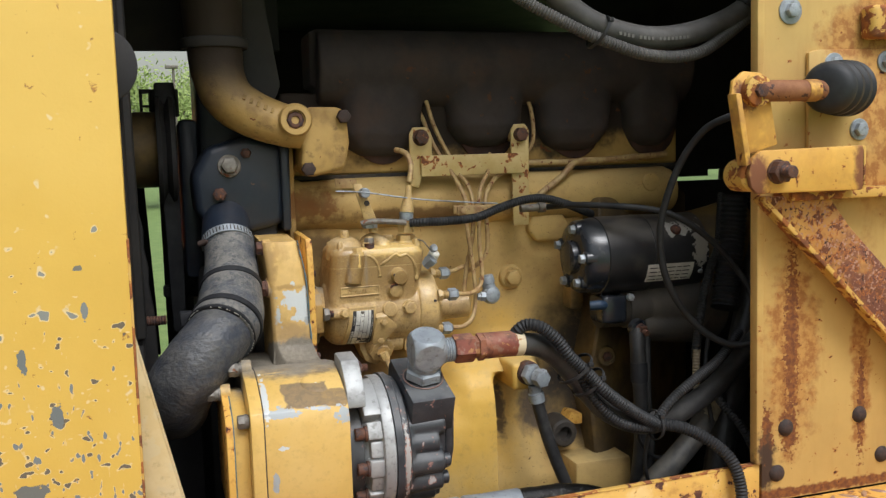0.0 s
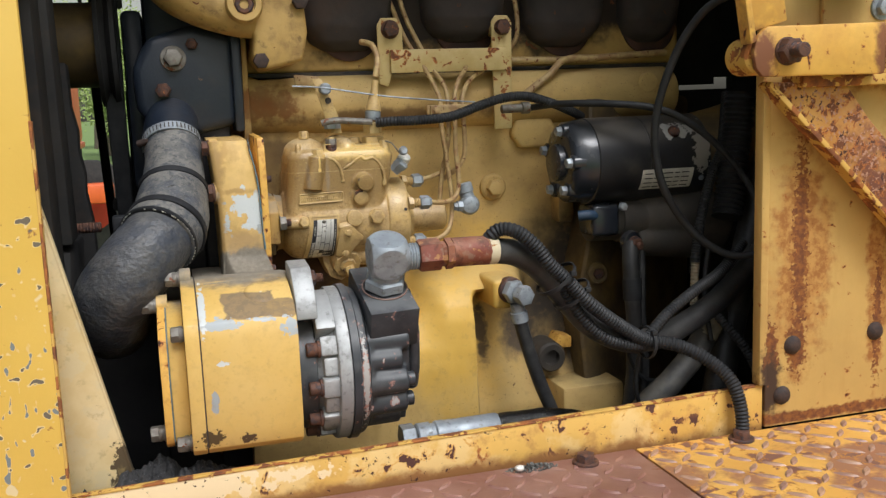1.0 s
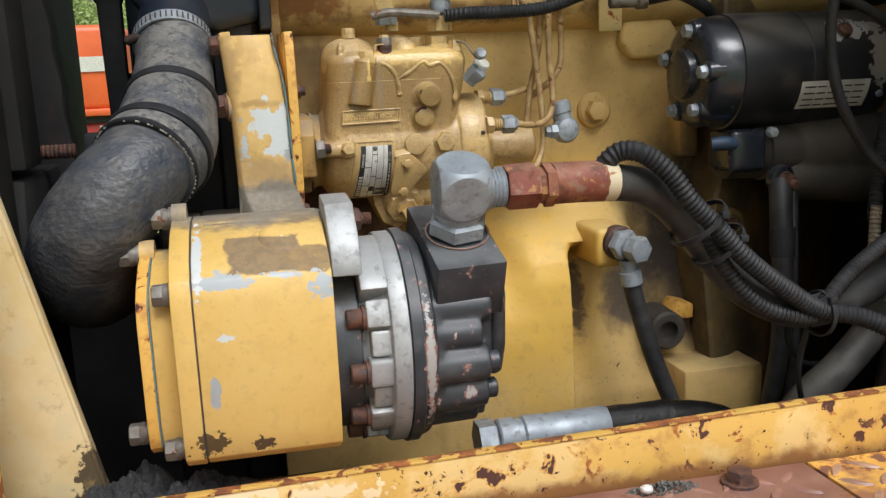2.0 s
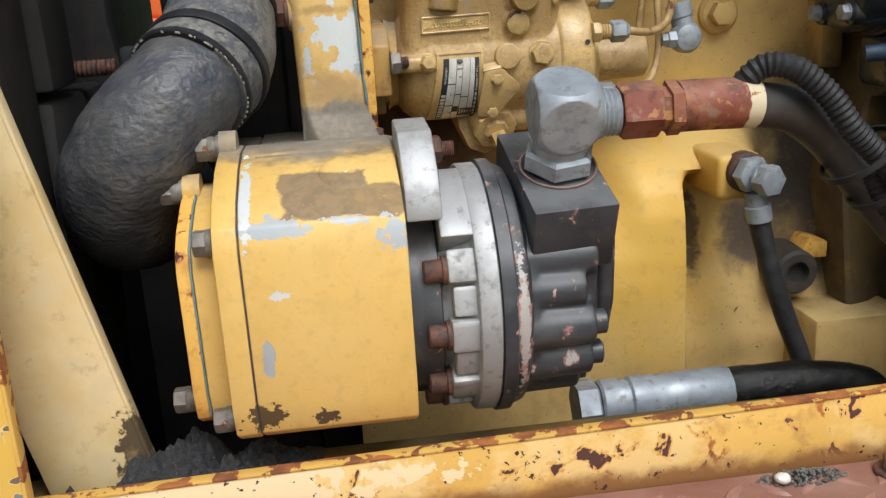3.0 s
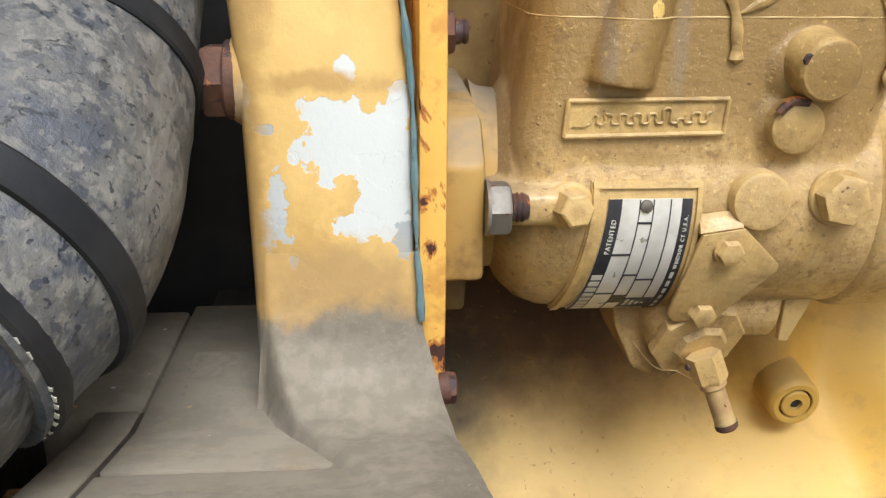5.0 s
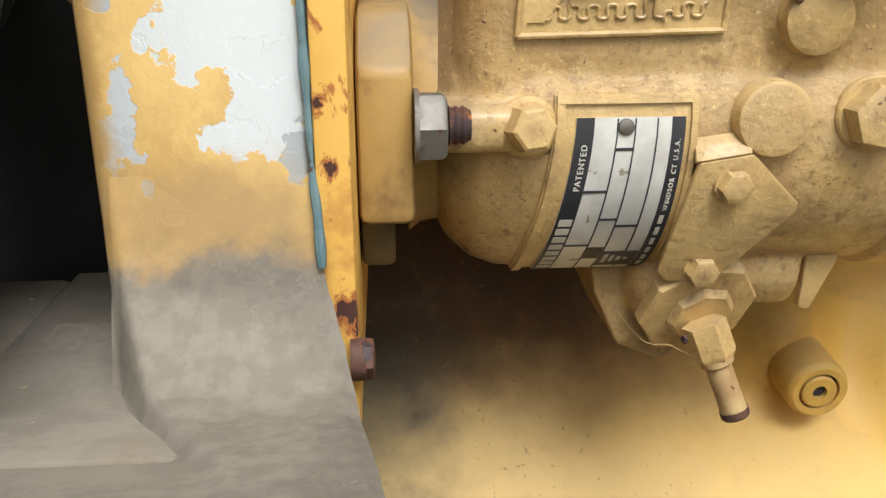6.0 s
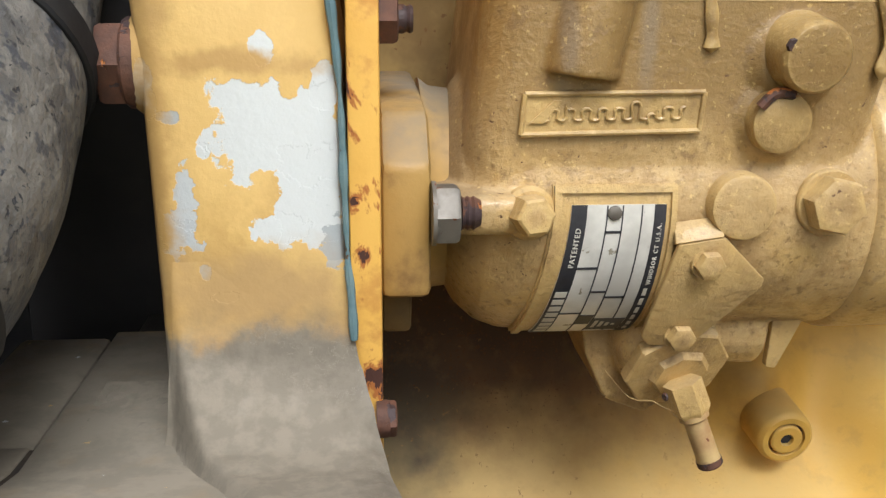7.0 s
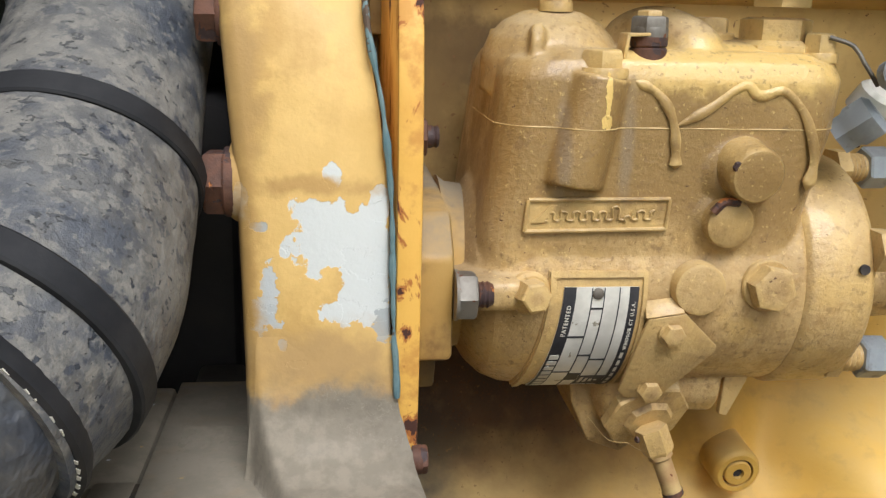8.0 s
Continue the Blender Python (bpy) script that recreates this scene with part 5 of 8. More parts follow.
for j in range(101):
    y = 0.075 + 0.1369 * (1 - (1 - j / 80) ** 2) if j < 81 else 0.2125 + 0.045 * (j - 81) / 19
    zt, xl, xr = along(RUN, y) if j < 81 else 1.426, along(LEFT, y), along(RIGHT, y)
    base = 1.4172 - 0.0190 * ease(0.115, 0.20, y)
    row = []
    for i in range(91):
        x = -0.075 + (xr + 0.075) * i / 90
        wd = 0.0015 + 0.004 * (1 - ease(0.15, 0.205, y))
        s = ease(xl - wd, xl + 0.0025, x)
        edge = 0.0016 * ease(xr - 0.004, xr, x) * (y < 0.2)
        z = base + (zt - base) * s - edge + 0.0007 * noise.noise(V(x, y, 0) * 90) * s + 0.0003 * noise.noise(V(x, y, 2) * 320)
        row.append(bm.verts.new((x, y, z)))
    grid.append(row)
for p, q in zip(grid, grid[1:]):
    for i in range(90):
        bm.faces.new((p[i], p[i + 1], q[i + 1], q[i]))
out = bmesh.ops.extrude_edge_only(bm, edges=[k for k in bm.edges if len(k.link_faces) == 1])
for v in out["geom"]:
    if isinstance(v, bmesh.types.BMVert):
        v.co.z = min(v.co.z - 0.006, 1.392)
part("foot", bm, M_CASE, t, "dusty grey foot of the case", sharp=60)
part("bolt_boss", lathe((-0.040, 0.229, 1.503), -X, [(0, 0.0145), (0.0085, 0.0140), (0.010, 0.0130)], 24), M_CASE, t)
bolt(t, (-0.0505, 0.227, 1.503), -X, 0.0205, 0.009, M_RBOLT, 1.28, label="rusty flanged bolt")
part("bolt_boss", lathe((-0.042, 0.238, 1.558), -X, [(0, 0.0125), (0.0085, 0.012), (0.010, 0.011)], 24), M_CASE, t)
bolt(t, (-0.052, 0.236, 1.558), -X, 0.0175, 0.009, M_RBOLT, 1.28, label="rusty flanged bolt")
GY = [(0.2135, 1.410), (0.2110, 1.436), (0.2100, 1.452), (0.2095, 1.50), (0.2115, 1.53), (0.2155, 1.553), (0.2205, 1.568), (0.36, 1.572)]
part("gasket_bead", tube([(0.0062, 0.2088, 1.430), (0.0056, 0.2096, 1.4445), (0.0050, 0.2100, 1.452), (0.0045, 0.2105, 1.47), (0.0036, 0.211, 1.50), (0.0005, 0.212, 1.53), (-0.004, 0.216, 1.553), (-0.0055, 0.221, 1.567)], lambda f: 0.0010 + 0.0003 * math.sin(23 * f) + 0.0002 * math.sin(61 * f), 8, 0.002), M_GASKET, t, "squeezed-out blue-green gasket")
part("back_plate", prism([(0.0055, y - 0.001, z) for y, z in [(0.214, 1.385)] + GY + [(0.36, 1.385)]], (0.0085, 0, 0), 0.001), M_PLATE, t, "yellow back plate with rusty edge")
bolt(t, (0.0140, 0.272, 1.5130), X, 0.0145, 0.009, M_RBOLT, 0, 0.004)
bolt(t, (0.0140, 0.212, 1.4045), X, 0.009, 0.004, M_RBOLT, 1.3)

# ---- hydraulic drive housing, a round-fronted yellow casting ----
t = thing("hydraulic_drive_housing", (-0.04, 0.1, 1.24), "bright yellow drive housing with paint flaked to primer", "housing")
def ring(scale, dy=0.0, dz=0.0):
    out = [(0.022, 1.244), (0.006, 1.254), (0.0, 1.275), (0.0, 1.372), (0.006, 1.387), (0.022, 1.399), (0.058, 1.413), (0.09, 1.4190), (0.12, 1.4180), (0.16, 1.4080), (0.20, 1.3985), (0.215, 1.3975), (0.215, 1.244)]
    return [(0.1 + (y - 0.1) * scale + dy, 1.335 + (z - 1.335) * scale + dz) for y, z in out]
part("body", yz([(min(y, 0.165), z) for y, z in ring(1.0)], -0.0841, 0.0155, 0.0014, 2), M_HOUSING, t, sharp=50)
part("rear_deck", yz([(0.163, 1.250), (0.163, 1.4072), (0.20, 1.3985), (0.305, 1.3978), (0.305, 1.250)], -0.0835, 0.0035, 0.001), M_HOUSING, t)
# dark colour here covers both grease and the shade of hose and case
part("back_web", box((-0.080, 0.3045, 1.250), (0.0030, 0.338, 1.394), 0.004, 2), M_GRIME, t, "dark web behind the housing, coloured for grease and shade")
part("rib", tube([(-0.082, 0.078, 1.4160), (-0.03, 0.077, 1.4162), (0.004, 0.075, 1.4140)], 0.0025, 10), M_HOUSING, t)
part("boss", lathe((-0.012, 0.046, 1.4085), (0.12, -0.36, 0.93), [(-0.012, 0.027), (-0.004, 0.0235), (0.0002, 0.020), (0.0018, 0.015), (0.0024, 0.005)], 32), M_HOUSING, t)
part("seam", yz(ring(0.993), -0.0852, -0.0833), M_SEAM, t, "dark gasket line")
part("cover_back", box((-0.118, 0.2135, 1.252), (-0.0848, 0.304, 1.3965), 0.003, 2), M_HOUSING, t)
cv = part("end_cover", yz(ring(1.004), -0.0998, -0.0850, 0.0014), M_HOUSING, t)
part("cap", yz(ring(0.82, 0.008, -0.010), -0.117, -0.0998, 0.002), M_HOUSING, t)
part("gasket", yz(ring(0.828, 0.008, -0.010), -0.1180, -0.1168), M_GASKET, t, "blue gasket")
part("cap_plate", yz(ring(0.835, 0.008, -0.010), -0.1262, -0.1180, 0.001), M_PLATE, t)
for (x, y, z), s in (((-0.0998, 0.104, 1.4200), 0), ((-0.1268, 0.10, 1.393), 1), ((-0.0975, 0.022, 1.376), 0), ((-0.1262, 0.045, 1.265), 1), ((-0.0998, 0.028, 1.256), 0)):
    part("lug", lathe((x + 0.012, y, z), -X, [(0, 0.0115), (0.0115, 0.0115)], 20), M_HOUSING, cv)
    part("spacer", lathe((x + 0.001, y, z), -X, [(0, 0.0092), (0.0030, 0.0092), (0.0034, 0.0080), (0.0050, 0.0080)], 20), M_BOLT, t)
    bolt(t, (x - 0.0060, y, z), -X, 0.0150, 0.0100, M_BOLT, 1.25)

# ---- hydraulic gear pump ----
t = thing("hydraulic_pump", (0.09, 0.1, 1.25), "hydraulic pump, silver cast front and chipped black body", "pump")
C = V(0, 0.097, 1.308)
part("adapter_plate", lathe(C + V(0.0165, 0, 0), X, [(0, 0.070), (0.001, 0.072), (0.020, 0.072), (0.021, 0.070)], 48), M_HYD, t)
part("adapter_ear", yz([(0.021, 1.378), (0.0235, 1.390), (0.030, 1.404), (0.058, 1.4290), (0.098, 1.4320), (0.105, 1.365)], 0.0172, 0.0400, 0.0018), M_ALU, t)
bolt(t, (0.0405, 0.092, 1.410), X, 0.017, 0.011, M_RBOLT, 0, 0.008, label="rusty nut on a stud")
fr = part("front_cover", lathe(C + V(0.030, 0, 0), X, [(0, 0.060), (0.012, 0.066), (0.028, 0.078), (0.0295, 0.0875), (0.0310, 0.0885), (0.0425, 0.0885), (0.0435, 0.087)], 72), M_ALU, t)
def sector(a0, a1, r0, r1, x0, x1, b):
    n = 6
    way = [radians(a0 + (a1 - a0) * k / n) for k in range(n + 1)]
    edge = [(x0, C.y + math.cos(a) * r1, C.z + math.sin(a) * r1) for a in way] + [(x0, C.y + math.cos(a) * r0, C.z + math.sin(a) * r0) for a in way[::-1]]
    return prism(edge, (x1 - x0, 0, 0), b, 2)
part("top_land", sector(92, 140, 0.050, 0.0878, 0.0385, 0.0605, 0.0015), M_ALU, fr)
for a in (153, 186, 219, 252, 285):
    part("bolt_lug", sector(a - 8.6, a + 7.0, 0.050, 0.0835, 0.0410, 0.0605, 0.0022), M_ALU, fr)
    part("web", sector(a + 8.4, a + 23.0, 0.050, 0.0800, 0.0435, 0.0605, 0.0022), M_ALU, fr)
    d = V(0, math.cos(radians(a)), math.sin(radians(a)))
    p = C + V(0.0412, 0, 0) + d * 0.0745
    bm = lathe(p, -X, [(0, 0.0098), (0.003, 0.0098), (0.0032, 0.0080), (0.0140, 0.0078), (0.0150, 0.0066), (0.0150, 0.003), (0.012, 0.003)], 12)
    part("twelve_point_bolt", bm, M_RBOLT, t, "rusty flanged bolt")
part("body_ring", lathe(C + V(0.0735, 0, 0), X, [(0, 0.0875), (0.0005, 0.0905), (0.009, 0.0905), (0.011, 0.0860), (0.014, 0.0865), (0.018, 0.0850), (0.022, 0.078)], 72), M_HYD, t)
raw = [lathe(C + V(0.086, 0, 0), X, [(0, 0.080), (0.012, 0.078), (0.016, 0.070), (0.034, 0.066), (0.036, 0.060)], 48),
       yz([(0.058, 1.262), (0.040, 1.292), (0.036, 1.345), (0.05, 1.385), (0.09, 1.402), (0.15, 1.40), (0.18, 1.33), (0.165, 1.25), (0.11, 1.225), (0.07, 1.238)], 0.100, 0.144)]
for a, r, L in ((168, 0.0125, 0.040), (190, 0.0150, 0.046), (214, 0.0150, 0.046), (240, 0.0140, 0.042), (150, 0.0135, 0.050)):
    q = C + V(0.092, 0, 0) + V(0, math.cos(radians(a)), math.sin(radians(a))) * 0.0670
    raw.append(cyl(q, q + V(L, 0, 0), r, r * 0.92))
part("gear_body", cast(raw, 0.0022, 3), M_HYD, t, sharp=80)
for a in (190, 214):
    q = C + V(0.1375, 0, 0) + V(0, math.cos(radians(a)), math.sin(radians(a))) * 0.0670
    part("cap_screw", lathe(q, X, [(0, 0.0085), (0.008, 0.0085), (0.009, 0.0072)], 14), M_HYD, t)
part("rear_cover", yz([(0.066, 1.272), (0.052, 1.30), (0.046, 1.345), (0.06, 1.378), (0.085, 1.39), (0.14, 1.39), (0.16, 1.32), (0.14, 1.265)], 0.1445, 0.160, 0.006, 3), M_HYD, t)
n_ = V(0, -0.40, 0.9165)
f0, f1, f2 = V(0.097, 0.014, 1.378), V(0.153, 0.0175, 1.379), V(0.090, 0.100, 1.416)
part("port_block", prism([f0, f1, f1 + (f2 - f0) * 1.0, f2], -n_ * 0.050, 0.0018), M_HYD, t, "black square port block")

# ---- big elbow on the port block and the pressure hose ----
t = thing("hydraulic_elbow", (0.122, 0.06, 1.40), "zinc-plated forged elbow fitting on the port block", "pipe fitting")
c0 = V(0.123, 0.0585, 1.3985)
part("seal_ring", lathe(c0, n_, [(-0.0005, 0.0262), (0.0006, 0.0262), (0.0006, 0.0248), (-0.0005, 0.0248)], 44, close=False), M_COPPER, t, "copper-coloured seal ring")
part("lock_nut", lathe(c0 + n_ * 0.001, n_, [(0, 0.0225), (0.002, 0.0245), (0.012, 0.0245), (0.0145, 0.0215)], 6, turn=0.2), M_ZINC, t)
part("neck", lathe(c0 + n_ * 0.014, n_, [(0, 0.019), (0.006, 0.0185), (0.010, 0.021)], 28), M_ZINC, t)
bm = bmesh.new()
ce = c0 + n_ * 0.042
u_, d_ = n_, n_.cross(X)
prof = [(-0.0287 * math.cos(radians(a)), max(0.0004, 0.0287 * math.sin(radians(a)))) for a in range(0, 181, 3)]
lathe(ce, u_, prof, 96, bm)
for v in bm.verts:
    for way, lim in ((-d_, 0.0214), (X, 0.0225), (-X, 0.0198), (d_, 0.0225), (u_, 0.0215), (-u_, 0.0225)):
        c = (v.co - ce).dot(way)
        if c > lim:
            v.co = ce + (v.co - ce) * (lim / c)
part("forged_body", bm, M_ZINC, t, sharp=16)
bars("stamping", ce + V(0.005, 0, 0) - d_ * 0.0214 - n_ * 0.013, n_, -X, [(0.001 + i * 0.0042, 0, 0.003, 0.003) for i in range(7)], M_ZINC, t, out=0.0003)
zc, yc = 1.4335, 0.0435
bm = bmesh.new()
lathe((0.143, yc, zc), X, [(0, 0.0165), (0.004, 0.0165)] + [(0.004 + 0.0016 * i, 0.0155 if i % 2 else 0.0142) for i in range(8)], 28, bm)
part("male_thread", bm, M_ZINC, t)

t = thing("pressure_hose", (0.25, 0.06, 1.40), "black hydraulic hose with rust-red crimped end", "hose")
part("swivel_nut", lathe((0.160, yc + 0.001, zc), X, [(0, 0.0170), (0.002, 0.0185), (0.024, 0.0185), (0.026, 0.017)], 6, turn=0.25), M_RED, t)
part("hex_collar", lathe((0.187, yc + 0.002, zc - 0.0005), X, [(0, 0.0145), (0.005, 0.0145), (0.005, 0.0178), (0.013, 0.0178), (0.0135, 0.0155)], 6, turn=0.4), M_RED, t)
part("crimp_sleeve", tube([(0.199, yc + 0.003, zc), (0.225, yc + 0.005, zc - 0.0005), (0.254, yc + 0.008, zc - 0.002)], 0.0168, 30), M_RED, t, "rust-red crimp sleeve with pale end")
HP = [(0.252, 0.052, 1.431), (0.283, 0.056, 1.424), (0.313, 0.06, 1.403), (0.341, 0.06, 1.369), (0.376, 0.06, 1.33), (0.415, 0.062, 1.306), (0.461, 0.075, 1.295), (0.52, 0.095, 1.301), (0.597, 0.12, 1.328), (0.676, 0.15, 1.375), (0.76, 0.2, 1.42)]
part("hose_line", tube(HP, 0.0152, 24, 0.006, lumps=0.0005), M_HOSE, t)

t = thing("return_hose", (0.55, 0.14, 1.19), "worn black hose with a pale scuffed patch", "hose")
M_HOSE2 = (Mat("scuffed_black_hose", (0.03, 0.03, 0.03, 1), (0.05, 0.048, 0.044, 1), 40, 0.55, bump=0.4)
           .patch((0.598, 0.13, 1.285), (0.016, 0.05, 0.016), (0.5, 0.44, 0.3, 1), 0.7, 0, 0.8, 70).film((0.12, 0.11, 0.09, 1), 0.6, 30).done())
part("hose_line", tube([(0.40, 0.11, 1.10), (0.481, 0.12, 1.185), (0.52, 0.12, 1.217), (0.562, 0.13, 1.248), (0.6, 0.15, 1.277), (0.654, 0.18, 1.305), (0.72, 0.23, 1.34)], 0.017, 22), M_HOSE2, t)
t = thing("return_hose", (0.66, 0.2, 1.2), "thick grey-black hose behind the panel edge", "hose")
part("hose_line", tube([(0.60, 0.14, 1.15), (0.625, 0.15, 1.24), (0.66, 0.17, 1.33), (0.70, 0.19, 1.43), (0.74, 0.21, 1.55)], 0.021, 22), M_HOSE, t)

# corrugated conduits tied to the hose
LOOMS = [
    ("wiring_conduit", "black corrugated conduit hanging over the sill", 0.0088, [(0.250, 0.068, 1.428), (0.247, 0.050, 1.445), (0.258, 0.043, 1.456), (0.276, 0.036, 1.453), (0.297, 0.032, 1.435), (0.313, 0.03, 1.413), (0.337, 0.03, 1.389), (0.367, 0.03, 1.358), (0.408, 0.035, 1.327), (0.443, 0.04, 1.306), (0.483, 0.035, 1.296), (0.517, 0.02, 1.277), (0.537, 0.0, 1.253), (0.5425, -0.012, 1.222), (0.541, -0.019, 1.190)], M_LOOM),
    ("wiring_conduit", "black corrugated conduit beside the hydraulic hose", 0.0075, [(0.338, 0.046, 1.378), (0.352, 0.043, 1.352), (0.374, 0.041, 1.325), (0.40, 0.04, 1.308), (0.44, 0.045, 1.298), (0.446, 0.042, 1.308), (0.481, 0.055, 1.332), (0.527, 0.07, 1.353), (0.585, 0.1, 1.369), (0.64, 0.13, 1.40)], M_LOOM),
    ("wiring_conduit", "black corrugated conduit running up past the starter", 0.0075, [(0.574, 0.145, 1.36), (0.579, 0.15, 1.385), (0.6, 0.17, 1.435), (0.63, 0.19, 1.493), (0.651, 0.2, 1.526), (0.69, 0.25, 1.60)], M_LOOM),
    ("wiring_conduit", "tan dusty end of a split conduit", 0.006, [(0.568, 0.136, 1.318), (0.571, 0.14, 1.34), (0.573, 0.142, 1.365), (0.574, 0.142, 1.376)], M_TANLOOM),
    ("wiring_conduit", "thick ribbed black conduit boot on the harness", 0.0215, [(0.640, 0.17, 1.43), (0.650, 0.178, 1.46), (0.660, 0.186, 1.50), (0.672, 0.196, 1.545), (0.68, 0.20, 1.60)], M_LOOM),
    ("wiring_conduit", "thin corrugated conduit below the hose", 0.0065, [(0.578, 0.12, 1.325), (0.591, 0.1, 1.299), (0.608, 0.08, 1.27), (0.62, 0.07, 1.24), (0.625, 0.06, 1.20)], M_LOOM),
]
for nm, lb, r, pts, mt in LOOMS:
    t = thing(nm, pts[-1], lb, "conduit", "wiring conduits")
    part("sleeve", tube(pts, r, 14, 0.004, ribs=r * 0.16, pitch=0.0042 if r < 0.015 else 0.007), mt, t)
def cable_tie(at, way, r, label="black cable tie round the hoses"):
    t = thing("cable_tie", at, label, "cable tie", "cable ties")
    way = Vector(way).normalized()
    part("strap", lathe(Vector(at) - way * 0.0022, way, [(0, r), (0, r + 0.0014), (0.0044, r + 0.0014), (0.0044, r)], 26, close=False), M_LOOM, t)
    w, a, b = frame_of(way)
    h = Vector(at) + (V(0, -0.7, 0.7) - way * way.dot(V(0, -0.7, 0.7))).normalized() * (r + 0.002)
    part("head", box(h - V(0.0035, 0.003, 0.003), h + V(0.0035, 0.003, 0.003), 0.0008), M_LOOM, t)
cable_tie((0.349, 0.05, 1.370), (0.62, 0, -0.78), 0.0245)
cable_tie((0.449, 0.050, 1.300), (1, 0.1, -0.05), 0.0195)
cable_tie((0.327, 0.044, 1.392), (0.6, 0, -0.78), 0.026)

# ---- suction hose low behind the sill ----
t = thing("suction_hose", (0.22, 0.1, 1.19), "oil-wet black hose with zinc crimped end", "hose")
part("union_nut", lathe((0.150, 0.128, 1.1872), (1, 0.0, 0.012), [(0, 0.0205), (0.016, 0.0205), (0.018, 0.0180)], 6), M_ZINC, t)
part("collar", lathe((0.169, 0.128, 1.1874), (1, 0.0, 0.012), [(0, 0.0168), (0.002, 0.0188), (0.018, 0.0188), (0.019, 0.0166), (0.024, 0.0166)], 36), M_ZINC, t)
part("crimp_sleeve", lathe((0.193, 0.128, 1.1877), (1, 0.0, 0.012), [(0, 0.0168), (0.002, 0.0188), (0.012, 0.0188), (0.014, 0.0182), (0.028, 0.0180), (0.030, 0.0174), (0.034, 0.0180), (0.083, 0.0178), (0.086, 0.0160)], 36), M_ZINC, t)
M_WET = (Mat("oil_wet_black_rubber", (0.008, 0.008, 0.008, 1), (0.016, 0.016, 0.015, 1), 60, 0.15, bump=1.0, fine=220).done(0.002))
part("hose_line", tube([(0.276, 0.128, 1.1887), (0.31, 0.129, 1.1880), (0.35, 0.132, 1.1850), (0.41, 0.146, 1.165), (0.46, 0.18, 1.10)], 0.0166, 28, 0.004, lumps=0.0014), M_WET, t)

# ---- oil pressure hose with banjo bolt ----
t = thing("oil_line", (0.36, 0.26, 1.33), "thin black oil hose with zinc swivel end", "hose")
part("seat", lathe((0.353, 0.28, 1.334), (0.1, -1, 0), [(0, 0.019), (0.012, 0.019), (0.014, 0.016)], 20), M_RBOLT, t)
bolt(t, (0.354, 0.262, 1.334), (0.15, -1, 0), 0.030, 0.012, M_ZINC, 0)
bolt(t, (0.361, 0.247, 1.331), (0.25, -1, 0), 0.026, 0.013, M_ZINC, 1.15)
part("swivel", lathe((0.356, 0.254, 1.318), (0.16, 0, -1), [(0, 0.010), (0.012, 0.010), (0.013, 0.0125), (0.027, 0.0125), (0.028, 0.010)], 12), M_ZINC, t)
part("hose_line", tube([(0.360, 0.254, 1.294), (0.368, 0.252, 1.26), (0.386, 0.248, 1.20), (0.408, 0.245, 1.14), (0.43, 0.245, 1.05)], 0.0098, 18), M_HOSE, t)

